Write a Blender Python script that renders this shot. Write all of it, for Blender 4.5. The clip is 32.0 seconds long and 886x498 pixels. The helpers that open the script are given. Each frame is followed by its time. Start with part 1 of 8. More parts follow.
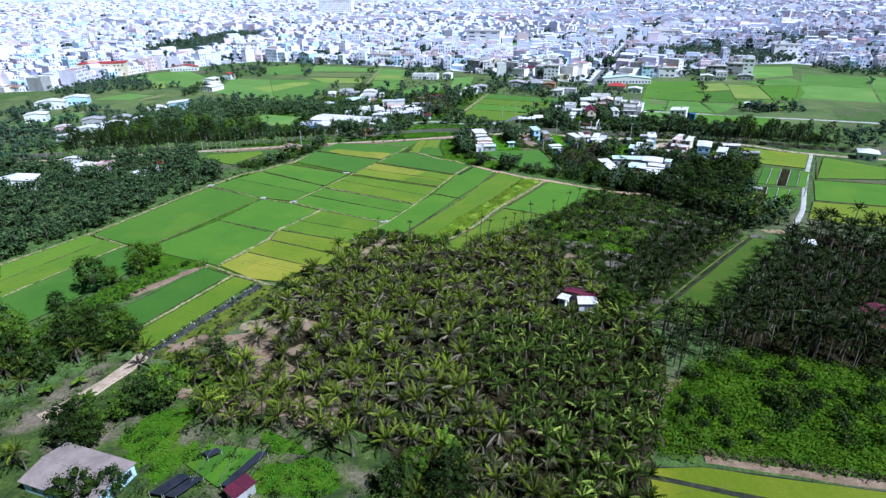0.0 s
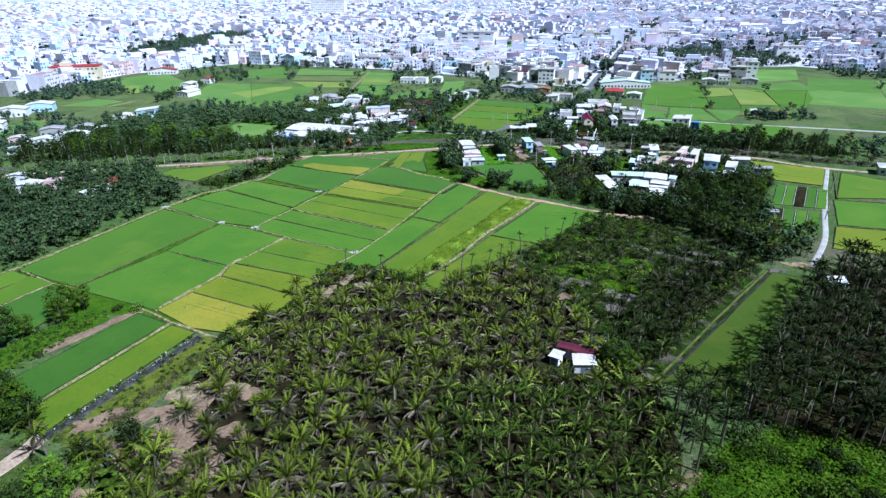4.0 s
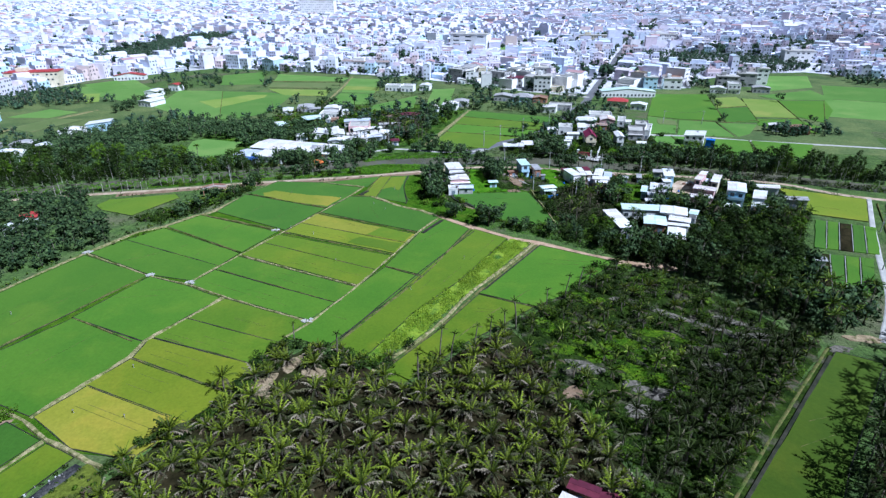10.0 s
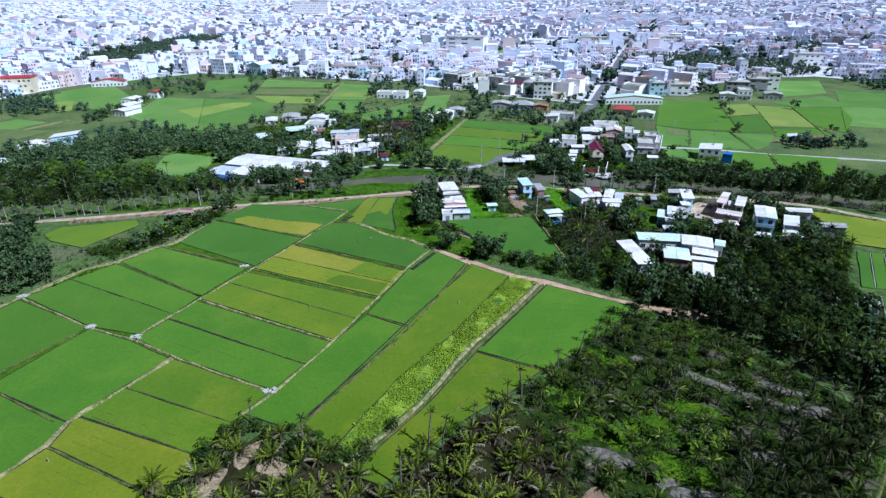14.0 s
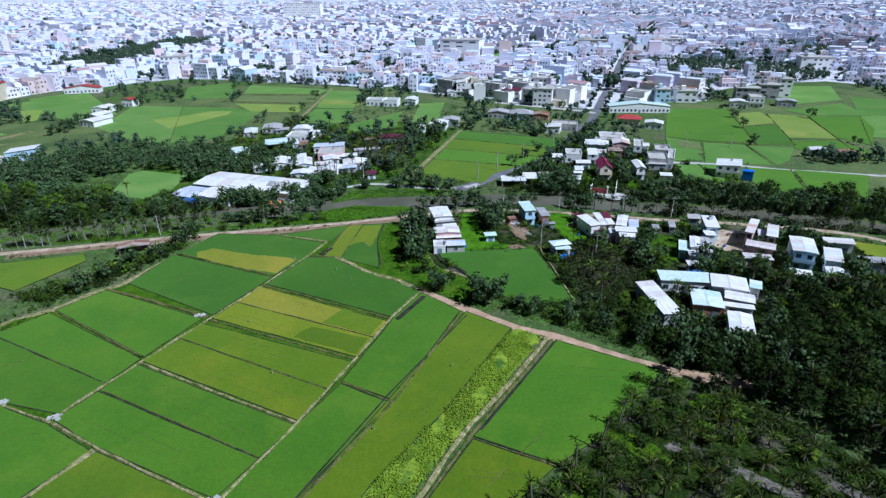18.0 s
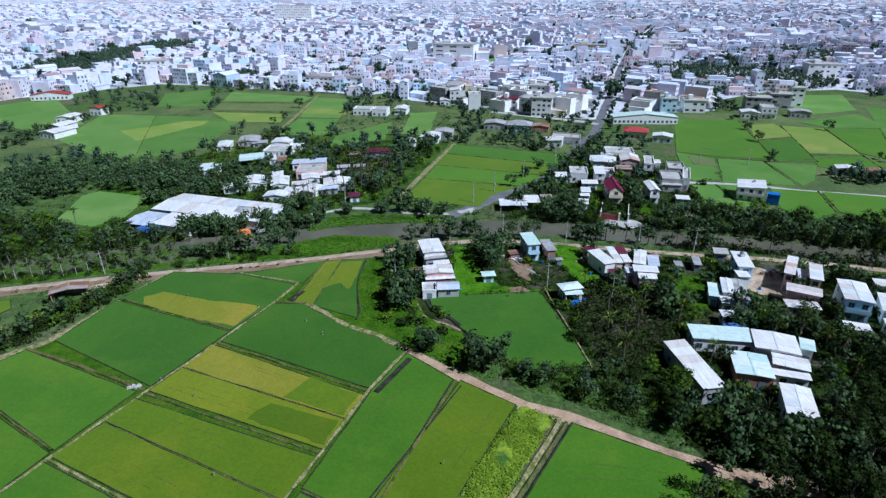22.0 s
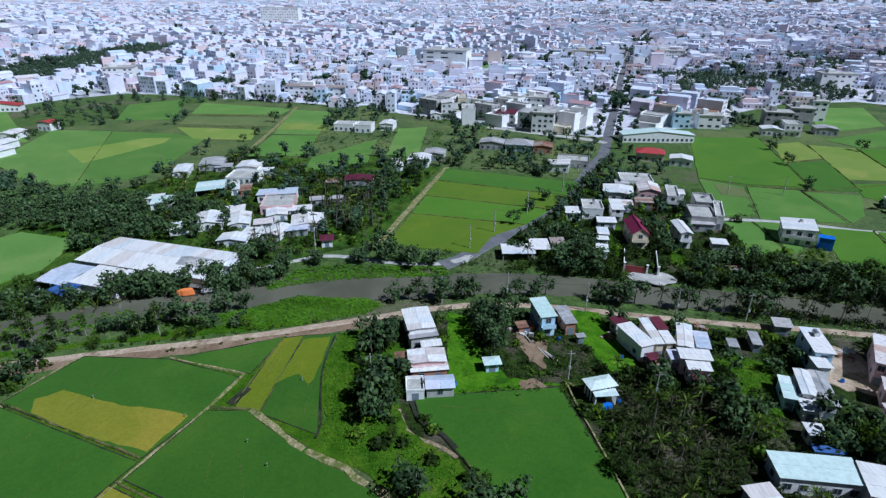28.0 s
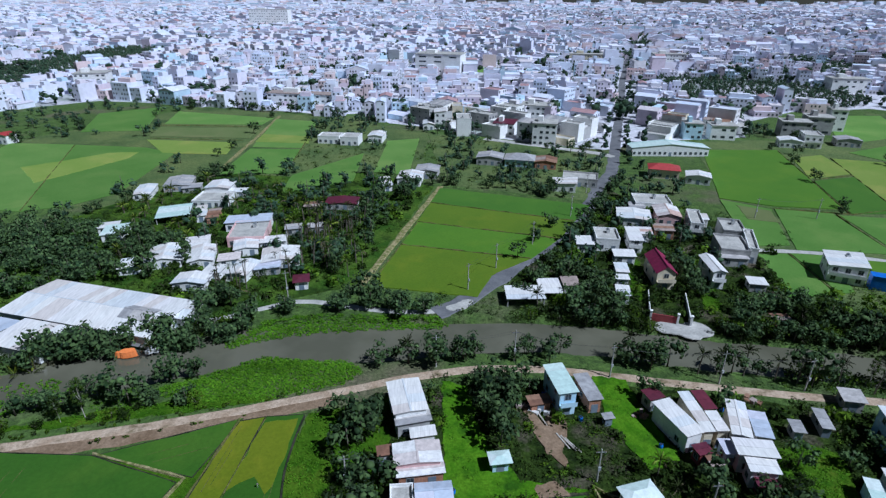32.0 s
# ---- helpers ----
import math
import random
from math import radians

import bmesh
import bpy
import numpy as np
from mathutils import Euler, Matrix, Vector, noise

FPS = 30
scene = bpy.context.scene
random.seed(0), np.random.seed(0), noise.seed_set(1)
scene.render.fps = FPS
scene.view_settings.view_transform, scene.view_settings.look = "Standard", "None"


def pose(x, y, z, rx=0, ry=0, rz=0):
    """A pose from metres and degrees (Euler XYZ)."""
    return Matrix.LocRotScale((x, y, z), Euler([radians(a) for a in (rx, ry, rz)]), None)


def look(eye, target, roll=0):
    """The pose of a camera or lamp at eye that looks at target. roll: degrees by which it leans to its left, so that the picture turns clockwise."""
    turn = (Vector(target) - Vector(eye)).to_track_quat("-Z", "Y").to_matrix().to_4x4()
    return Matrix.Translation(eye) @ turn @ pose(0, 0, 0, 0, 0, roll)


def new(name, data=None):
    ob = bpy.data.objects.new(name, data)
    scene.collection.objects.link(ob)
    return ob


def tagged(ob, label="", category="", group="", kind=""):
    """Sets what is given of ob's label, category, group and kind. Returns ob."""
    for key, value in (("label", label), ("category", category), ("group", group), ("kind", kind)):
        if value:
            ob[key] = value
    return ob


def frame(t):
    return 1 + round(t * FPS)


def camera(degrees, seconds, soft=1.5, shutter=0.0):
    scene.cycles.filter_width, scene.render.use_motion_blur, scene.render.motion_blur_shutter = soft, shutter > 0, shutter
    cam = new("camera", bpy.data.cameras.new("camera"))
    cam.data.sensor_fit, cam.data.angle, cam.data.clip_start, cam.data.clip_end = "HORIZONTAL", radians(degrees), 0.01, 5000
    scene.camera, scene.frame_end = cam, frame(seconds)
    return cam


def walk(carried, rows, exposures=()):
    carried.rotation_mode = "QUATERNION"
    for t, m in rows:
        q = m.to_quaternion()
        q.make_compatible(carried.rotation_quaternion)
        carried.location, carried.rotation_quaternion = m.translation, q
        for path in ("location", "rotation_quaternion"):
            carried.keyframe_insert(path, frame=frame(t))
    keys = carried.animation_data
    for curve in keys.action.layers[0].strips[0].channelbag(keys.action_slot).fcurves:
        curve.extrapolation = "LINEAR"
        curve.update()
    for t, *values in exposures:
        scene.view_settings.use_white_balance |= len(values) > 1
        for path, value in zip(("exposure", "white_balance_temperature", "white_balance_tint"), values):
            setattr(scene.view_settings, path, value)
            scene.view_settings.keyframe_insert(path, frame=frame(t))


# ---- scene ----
# ---------------------------------------------------------------- camera
cam = camera(77.5, 32.0, soft=1.35)
ROWS = [
    (0, -0.00, -0.00, 78.00, 64.410, 0.390, 0.000),
    (2, 3.26, 12.99, 77.82, 64.405, 0.385, -0.154),
    (4, 6.19, 25.99, 77.77, 64.383, 0.361, -0.321),
    (6, 8.46, 39.05, 77.91, 64.342, 0.306, -0.508),
    (8, 10.10, 52.21, 78.01, 64.320, 0.239, -0.699),
    (10, 11.23, 65.51, 77.88, 64.353, 0.186, -0.878),
    (12, 12.17, 78.78, 77.78, 64.399, 0.184, -1.044),
    (14, 13.20, 91.96, 77.91, 64.417, 0.249, -1.209),
    (16, 14.25, 105.38, 77.95, 64.445, 0.299, -1.407),
    (18, 15.22, 119.35, 77.61, 64.523, 0.253, -1.664),
    (20, 16.12, 133.52, 77.17, 64.640, 0.130, -1.953),
    (22, 16.98, 147.46, 76.95, 64.767, -0.029, -2.239),
    (24, 17.71, 161.04, 76.93, 64.874, -0.176, -2.517),
    (26, 18.28, 174.37, 77.03, 64.938, -0.275, -2.793),
    (28, 18.86, 187.82, 77.05, 64.989, -0.331, -3.087),
    (30, 19.58, 201.81, 76.88, 65.057, -0.359, -3.416),
    (32, 20.38, 216.14, 76.60, 65.138, -0.374, -3.768),
]
walk(cam, [(t, pose(x, y, z, rx, ry, rz)) for t, x, y, z, rx, ry, rz in ROWS],
     exposures=[(0, 0.53, 5000, 9), (6, 0.53, 5000, 9), (13, 0.36, 5020, 9), (20, 0.08, 5060, 8), (25, -0.04, 5100, 7), (32, -0.18, 5120, 7)])

# ---------------------------------------------------------------- light
SUN_AZ, SUN_EL = 123.0, 52.0          # clockwise from north, and height
world = bpy.data.worlds.new("sky")
scene.world = world
world.use_nodes = True
wn = world.node_tree.nodes
sky = wn.new("ShaderNodeTexSky")
sky.sky_type, sky.sun_disc = "NISHITA", False
sky.sun_elevation, sky.sun_rotation = radians(SUN_EL), radians(SUN_AZ)
sky.air_density, sky.dust_density = 1.0, 0.6
world.node_tree.links.new(sky.outputs[0], wn["Background"].inputs[0])
wn["Background"].inputs[1].default_value = 0.016
sun = new("sun", bpy.data.lights.new("sun", "SUN"))
sun.data.energy, sun.data.angle, sun.data.color = 5.0, radians(0.6), (1.0, 0.965, 0.93)
toward = Vector((math.sin(radians(SUN_AZ)) * math.cos(radians(SUN_EL)),
                 math.cos(radians(SUN_AZ)) * math.cos(radians(SUN_EL)), math.sin(radians(SUN_EL))))
sun.matrix_world = look(toward * 300, (0, 0, 0))


# ---------------------------------------------------------------- materials
def nodes_of(name):
    m = bpy.data.materials.new(name)
    m.use_nodes = True
    t = m.node_tree
    return m, t, t.nodes["Principled BSDF"]


def blend(t, fac, a, b, kind="MIX"):
    n = t.nodes.new("ShaderNodeMix")
    n.data_type, n.blend_type = "RGBA", kind
    for sock, v in ((0, fac), (6, a), (7, b)):
        if isinstance(v, (int, float)):
            n.inputs[sock].default_value = v
        elif isinstance(v, tuple):
            n.inputs[sock].default_value = (*v, 1)
        else:
            t.links.new(v, n.inputs[sock])
    return n.outputs[2]


def noise_at(t, scale, detail=4, stretch=None, rough=0.6):
    g = t.nodes.new("ShaderNodeNewGeometry")
    n = t.nodes.new("ShaderNodeTexNoise")
    n.inputs["Scale"].default_value, n.inputs["Detail"].default_value = scale, detail
    n.inputs["Roughness"].default_value = rough
    src = g.outputs["Position"]
    if stretch:
        mp = t.nodes.new("ShaderNodeMapping")
        mp.inputs["Scale"].default_value, mp.inputs["Rotation"].default_value = stretch[0], (0, 0, radians(stretch[1]))
        t.links.new(src, mp.inputs["Vector"])
        src = mp.outputs[0]
    t.links.new(src, n.inputs["Vector"])
    return n.outputs["Fac"]


def ramp(t, fac, lo, hi, a=0.0, b=1.0):
    n = t.nodes.new("ShaderNodeMapRange")
    n.inputs[1].default_value, n.inputs[2].default_value = lo, hi
    n.inputs[3].default_value, n.inputs[4].default_value = a, b
    t.links.new(fac, n.inputs[0])
    return n.outputs[0]


def times(t, colour, value):
    n = t.nodes.new("ShaderNodeVectorMath")
    n.operation = "SCALE"
    t.links.new(colour, n.inputs[0])
    t.links.new(value, n.inputs[3])
    return n.outputs[0]


def surface(name, a, b, scale=0.2, fine=2.0, rough=0.85, bump=0.3, reach=0.1, spread=0.35, metal=0.0, per=None,
            third=None, third_scale=0.04, stretch=None, gloss=0.3, per_spread=0.5, sheen=0.0):
    """Two tones by large noise, a third in patches, fine grain over all; per: 'island' or 'object' tint."""
    m, t, p = nodes_of(name)
    col = blend(t, ramp(t, noise_at(t, scale, 5), 0.38, 0.62), a, b)
    if third:
        col = blend(t, ramp(t, noise_at(t, third_scale, 4), 0.52, 0.66), col, third)
    grain = noise_at(t, fine, 6, stretch, 0.7)
    col = times(t, col, ramp(t, grain, 0.3, 0.7, 1 - spread, 1 + spread))
    if per == "island":
        g = t.nodes.new("ShaderNodeNewGeometry")
        col = times(t, col, ramp(t, g.outputs["Random Per Island"], 0, 1, 1 - per_spread, 1 + per_spread))
    elif per == "object":
        g = t.nodes.new("ShaderNodeObjectInfo")
        col = times(t, col, ramp(t, g.outputs["Random"], 0, 1, 1 - per_spread, 1 + per_spread))
    t.links.new(col, p.inputs["Base Color"])
    p.inputs["Roughness"].default_value, p.inputs["Metallic"].default_value = rough, metal
    p.inputs["Specular IOR Level"].default_value = gloss
    # sheen pales surfaces at grazing view, imitating haze over distance
    p.inputs["Sheen Weight"].default_value, p.inputs["Sheen Roughness"].default_value = sheen, 0.5
    p.inputs["Sheen Tint"].default_value = (0.60, 1.0, 0.26, 1)
    if bump:
        bn = t.nodes.new("ShaderNodeBump")
        bn.inputs["Strength"].default_value, bn.inputs["Distance"].default_value = bump, reach
        t.links.new(grain, bn.inputs["Height"])
        t.links.new(bn.outputs[0], p.inputs["Normal"])
    return m


def foliage(name, dark, light, through_=0.25, rough=0.5, tone=0.35, sheen=0.0, gloss=0.05, pale=None, share=0.16):
    """Leaves: each leaf has a tone of its own, each plant another; some light goes through."""
    m, t, p = nodes_of(name)
    g = t.nodes.new("ShaderNodeNewGeometry")
    o = t.nodes.new("ShaderNodeObjectInfo")
    col = blend(t, g.outputs["Random Per Island"], dark, light)
    if pale:
        col = blend(t, ramp(t, g.outputs["Random Per Island"], 1 - share, 1 - share + 0.03), col, pale)
    col = times(t, col, ramp(t, o.outputs["Random"], 0, 1, 1 - tone, 1 + tone))
    col = times(t, col, ramp(t, noise_at(t, 0.12, 3), 0.35, 0.65, 0.75, 1.25))
    t.links.new(col, p.inputs["Base Color"])
    p.inputs["Roughness"].default_value, p.inputs["Specular IOR Level"].default_value = rough, gloss
    # bluish sheen imitates haze on the further foliage
    p.inputs["Sheen Weight"].default_value, p.inputs["Sheen Roughness"].default_value = sheen, 0.5
    p.inputs["Sheen Tint"].default_value = (0.8, 0.92, 1.0, 1)
    tr = t.nodes.new("ShaderNodeBsdfTranslucent")
    t.links.new(col, tr.inputs["Color"])
    mx = t.nodes.new("ShaderNodeMixShader")
    mx.inputs[0].default_value = through_
    t.links.new(p.outputs[0], mx.inputs[1])
    t.links.new(tr.outputs[0], mx.inputs[2])
    t.links.new(mx.outputs[0], t.nodes["Material Output"].inputs[0])
    return m


def palette(name, colours, rough=0.8, per="island", dirt=0.25, fine=0.5, stretch=None, metal=0.0):
    """One of several paints, chosen per piece, with streaks and stains."""
    m, t, p = nodes_of(name)
    src = t.nodes.new("ShaderNodeNewGeometry" if per == "island" else "ShaderNodeObjectInfo")
    r = t.nodes.new("ShaderNodeValToRGB")
    r.color_ramp.interpolation = "CONSTANT"
    el = r.color_ramp.elements
    while len(el) < len(colours):
        el.new(0.5)
    for i, c in enumerate(colours):
        el[i].position, el[i].color = i / len(colours), (*c, 1)
    t.links.new(src.outputs["Random Per Island" if per == "island" else "Random"], r.inputs[0])
    col = times(t, r.outputs[0], ramp(t, noise_at(t, fine, 6, stretch, 0.7), 0.35, 0.7, 1 - dirt, 1 + dirt * 0.4))
    t.links.new(col, p.inputs["Base Color"])
    p.inputs["Roughness"].default_value, p.inputs["Metallic"].default_value = rough, metal
    return m


M_GROUND = surface("ground_weeds", (0.038, 0.068, 0.014), (0.076, 0.126, 0.024), 0.3, 1.1, 0.95, 1.0, 0.5, 0.7, sheen=0.1,
                   third=(0.110, 0.098, 0.060), third_scale=0.025)
M_EARTH = surface("bare_earth", (0.17, 0.115, 0.072), (0.26, 0.185, 0.125), 0.25, 1.8, 0.95, 0.5, 0.1, 0.35, gloss=0.05)
M_DIRT_ROAD = surface("dirt_road", (0.34, 0.25, 0.175), (0.46, 0.36, 0.27), 0.35, 2.5, 0.95, 0.5, 0.1, 0.35, third=(0.20, 0.155, 0.095), third_scale=0.25, gloss=0.05)
M_RED_ROAD = surface("reddish_dirt_road", (0.36, 0.235, 0.15), (0.46, 0.32, 0.22), 0.3, 2.5, 0.95, 0.5, 0.1, 0.3, third=(0.24, 0.18, 0.11), third_scale=0.25, gloss=0.05)
M_BUND = surface("bund_earth", (0.145, 0.125, 0.050), (0.050, 0.082, 0.016), 0.45, 2.2, 0.95, 0.6, 0.15, 0.5, gloss=0.03)
M_BUND_PALE = surface("dry_bund_earth", (0.33, 0.275, 0.15), (0.11, 0.13, 0.032), 0.8, 2.2, 0.95, 0.6, 0.15, 0.45, gloss=0.04)
# nearly black, because shade below the palms is put into this soil colour
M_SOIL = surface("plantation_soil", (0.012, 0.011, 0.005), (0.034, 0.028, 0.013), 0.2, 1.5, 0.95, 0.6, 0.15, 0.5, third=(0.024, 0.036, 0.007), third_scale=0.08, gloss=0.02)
M_SAND = surface("pale_sandy_soil", (0.095, 0.086, 0.070), (0.175, 0.155, 0.130), 0.9, 2.6, 0.95, 0.7, 0.15, 0.6, third=(0.030, 0.046, 0.010), third_scale=0.7, gloss=0.04)
M_BARE = surface("dry_tan_soil", (0.22, 0.165, 0.100), (0.32, 0.25, 0.155), 0.5, 2.4, 0.95, 0.6, 0.12, 0.5, third=(0.060, 0.070, 0.018), third_scale=0.45, gloss=0.04)
M_MULCH = surface("black_mulch", (0.02, 0.02, 0.022), (0.06, 0.058, 0.055), 0.5, 2.0, 0.8, 0.7, 0.15, 0.6)
M_MUD = surface("wet_mud", (0.022, 0.026, 0.016), (0.05, 0.048, 0.034), 0.4, 2.0, 0.35, 0.2, 0.05, 0.3, gloss=0.22)
M_ASPHALT = surface("asphalt", (0.11, 0.11, 0.12), (0.16, 0.16, 0.17), 0.2, 3.0, 0.9, 0.2, 0.03, 0.2)
M_CONCRETE = surface("concrete", (0.33, 0.32, 0.30), (0.46, 0.44, 0.41), 0.3, 2.0, 0.9, 0.25, 0.04, 0.25)
M_BRICK = surface("raw_brick", (0.36, 0.17, 0.10), (0.45, 0.24, 0.16), 0.5, 4.0, 0.9, 0.3, 0.03, 0.3)
M_BARK = surface("grey_bark", (0.09, 0.075, 0.055), (0.18, 0.155, 0.125), 1.0, 6.0, 0.95, 0.5, 0.05, 0.4)
M_PALE_BARK = surface("pale_bark", (0.32, 0.29, 0.25), (0.45, 0.42, 0.38), 1.0, 6.0, 0.95, 0.4, 0.05, 0.3)
RICE = {
    "deep": ((0.029, 0.087, 0.007), (0.039, 0.103, 0.008)),
    "green": ((0.047, 0.119, 0.006), (0.062, 0.135, 0.007)),
    "light": ((0.070, 0.132, 0.004), (0.091, 0.148, 0.006)),
    "olive": ((0.073, 0.121, 0.003), (0.091, 0.135, 0.004)),
    "yellow": ((0.117, 0.148, 0.004), (0.146, 0.166, 0.007)),
    "gold": ((0.179, 0.178, 0.011), (0.224, 0.203, 0.020)),
    "brown": ((0.085, 0.088, 0.040), (0.118, 0.112, 0.056)),
    # murky is rice green darkened by the painted-in shade of palms
    "murky": ((0.032, 0.056, 0.003), (0.050, 0.074, 0.004)),
    # pale and mead are dulled to put haze into the distant paddies
    "pale": ((0.090, 0.176, 0.036), (0.120, 0.206, 0.048)),
    "mead": ((0.060, 0.134, 0.022), (0.082, 0.159, 0.031)),
    "straw": ((0.163, 0.213, 0.036), (0.201, 0.236, 0.050)),
}
M_RICE = {k: surface("rice_" + k, a, b, 0.05, 1.6, 0.8, 0.4, 0.10, 0.16, per="object", per_spread=0.10, sheen=0.50, gloss=0.03,
                     third=tuple(c * q for c, q in zip(b, (1.26, 1.08, 1.2))), third_scale=0.045) for k, (a, b) in RICE.items()}
M_GRASS_YELLOW = foliage("bright_yellow_grass", (0.17, 0.29, 0.015), (0.34, 0.46, 0.03), 0.3)
M_LEAF = [foliage("leaves_dark", (0.008, 0.017, 0.004), (0.034, 0.056, 0.010), 0.1),
          foliage("leaves_mid", (0.013, 0.027, 0.005), (0.053, 0.088, 0.012), 0.12),
          foliage("leaves_fresh", (0.034, 0.074, 0.006), (0.110, 0.178, 0.014), 0.2)]
M_PALM = foliage("palm_leaflets", (0.018, 0.034, 0.002), (0.205, 0.254, 0.020), 0.18, 0.5, 0.35, gloss=0.05)
M_PALM_OLD = foliage("ageing_palm_leaflets", (0.014, 0.018, 0.006), (0.104, 0.098, 0.052), 0.06, 0.6, 0.4, gloss=0.05, pale=(0.21, 0.175, 0.125), share=0.18)
M_PALM_MID = foliage("orchard_palm_leaflets", (0.009, 0.023, 0.002), (0.092, 0.152, 0.010), 0.16, 0.5, 0.6, gloss=0.04, pale=(0.26, 0.32, 0.05), share=0.16)
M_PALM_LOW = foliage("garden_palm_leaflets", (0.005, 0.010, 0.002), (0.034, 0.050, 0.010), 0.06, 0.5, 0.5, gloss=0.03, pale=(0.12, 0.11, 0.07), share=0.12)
# leaf colour lowered almost to black to carry the grove's own shade
M_PALM_DARK = foliage("shade_dark_palm_leaflets", (0.002, 0.005, 0.001), (0.016, 0.026, 0.005), 0.04, 0.5, 0.5, gloss=0.03, pale=(0.06, 0.07, 0.035), share=0.07)
M_GRASSLAND = surface("short_lush_grass", (0.034, 0.088, 0.004), (0.066, 0.130, 0.007), 0.25, 2.2, 0.9, 0.8, 0.2, 0.4, third=(0.080, 0.125, 0.010), third_scale=0.12, gloss=0.03)
M_DRYGRASS = surface("dry_olive_grass", (0.085, 0.105, 0.014), (0.125, 0.150, 0.020), 0.3, 1.8, 0.95, 0.8, 0.2, 0.45, third=(0.045, 0.055, 0.016), third_scale=0.25, gloss=0.03)
M_GARDEN = surface("kitchen_garden_ground", (0.034, 0.078, 0.010), (0.075, 0.125, 0.018), 0.12, 1.2, 0.95, 0.9, 0.3, 0.5, third=(0.014, 0.026, 0.007), third_scale=0.07, gloss=0.03)
M_LAWN = surface("fresh_green_grass", (0.052, 0.140, 0.004), (0.085, 0.190, 0.007), 0.3, 1.8, 0.9, 0.7, 0.2, 0.35, third=(0.030, 0.085, 0.005), third_scale=0.2, gloss=0.03)
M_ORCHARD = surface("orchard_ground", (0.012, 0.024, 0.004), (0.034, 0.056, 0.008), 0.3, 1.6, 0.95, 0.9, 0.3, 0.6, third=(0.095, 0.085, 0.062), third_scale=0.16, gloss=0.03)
M_WEEDY = surface("fresh_weeds", (0.036, 0.085, 0.004), (0.085, 0.140, 0.006), 0.5, 2.0, 0.9, 0.9, 0.3, 0.5, third=(0.014, 0.030, 0.004), third_scale=0.35, gloss=0.03)
M_STRIP = surface("tall_yellow_grass", (0.14, 0.225, 0.012), (0.23, 0.31, 0.018), 0.3, 1.6, 0.9, 0.9, 0.3, 0.4, third=(0.05, 0.11, 0.01), third_scale=0.22)
M_NEAR = surface("garden_ground", (0.026, 0.046, 0.008), (0.070, 0.105, 0.014), 0.25, 1.4, 0.95, 1.0, 0.35, 0.6, third=(0.17, 0.135, 0.095), third_scale=0.08)
# base colour darkened to hold shadow between village trees and houses
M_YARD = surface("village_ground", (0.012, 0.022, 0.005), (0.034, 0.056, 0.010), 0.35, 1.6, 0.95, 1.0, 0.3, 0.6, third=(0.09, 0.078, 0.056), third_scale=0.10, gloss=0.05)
# scrub colour is desaturated to hold some of the distance haze
M_SCRUB = surface("scrub_grass", (0.072, 0.112, 0.032), (0.120, 0.152, 0.046), 0.05, 0.8, 0.95, 0.9, 0.4, 0.4, third=(0.050, 0.085, 0.022), third_scale=0.03)
M_PALM_DRY = foliage("dry_palm_leaflets", (0.060, 0.044, 0.028), (0.19, 0.148, 0.100), 0.1, 0.7, gloss=0.03)
M_RACHIS = surface("palm_rachis", (0.030, 0.042, 0.008), (0.055, 0.070, 0.016), 0.5, 4.0, 0.7, 0, 0, 0.2)
M_BANANA = foliage("banana_leaf", (0.045, 0.095, 0.008), (0.14, 0.21, 0.02), 0.25)
M_VINE = foliage("vine_leaves", (0.042, 0.100, 0.003), (0.150, 0.260, 0.010), 0.25)
M_LUSH = foliage("lush_grass", (0.036, 0.104, 0.004), (0.104, 0.220, 0.010), 0.25)
M_HYACINTH = foliage("water_hyacinth_leaves", (0.055, 0.155, 0.008), (0.150, 0.300, 0.016), 0.2)
# extra blue in the next two leaf colours stands in for haze
M_TREE_FAR = foliage("hazed_distant_leaves", (0.018, 0.040, 0.024), (0.070, 0.112, 0.058), 0.14, tone=0.5, sheen=0.06)
M_LEAF_WOOD = foliage("hazed_wood_leaves", (0.015, 0.033, 0.014), (0.090, 0.138, 0.048), 0.14, sheen=0.04)
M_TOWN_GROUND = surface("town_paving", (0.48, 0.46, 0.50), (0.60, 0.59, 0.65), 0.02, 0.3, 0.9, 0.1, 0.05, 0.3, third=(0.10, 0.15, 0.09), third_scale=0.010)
WHITE_SHEETS = [(0.79, 0.77, 0.76), (0.74, 0.72, 0.71), (0.79, 0.76, 0.74), (0.70, 0.72, 0.74), (0.77, 0.75, 0.73), (0.68, 0.62, 0.59), (0.79, 0.77, 0.76), (0.66, 0.68, 0.71), (0.78, 0.75, 0.75)]
M_SHEET = palette("white_roof_sheet", WHITE_SHEETS, 0.5, "object", 0.24, 0.8, ((3, 0.35, 1), 0), 0.0)
M_SHEET_GREEN = palette("pale_green_roof_sheet", [(0.55, 0.70, 0.66), (0.62, 0.74, 0.70), (0.70, 0.78, 0.76)], 0.45, "object", 0.2, 0.9)
M_SHEET_MAROON = palette("maroon_roof_sheet", [(0.12, 0.02, 0.04), (0.14, 0.025, 0.045), (0.11, 0.02, 0.04)], 0.5, "object", 0.3, 0.9)
M_SHEET_CRIMSON = palette("crimson_roof_sheet", [(0.26, 0.025, 0.08)], 0.5, "object", 0.3, 0.9)
M_SHEET_RED = palette("red_roof_tile", [(0.42, 0.05, 0.05), (0.36, 0.05, 0.05)], 0.6, "object", 0.3, 0.9)
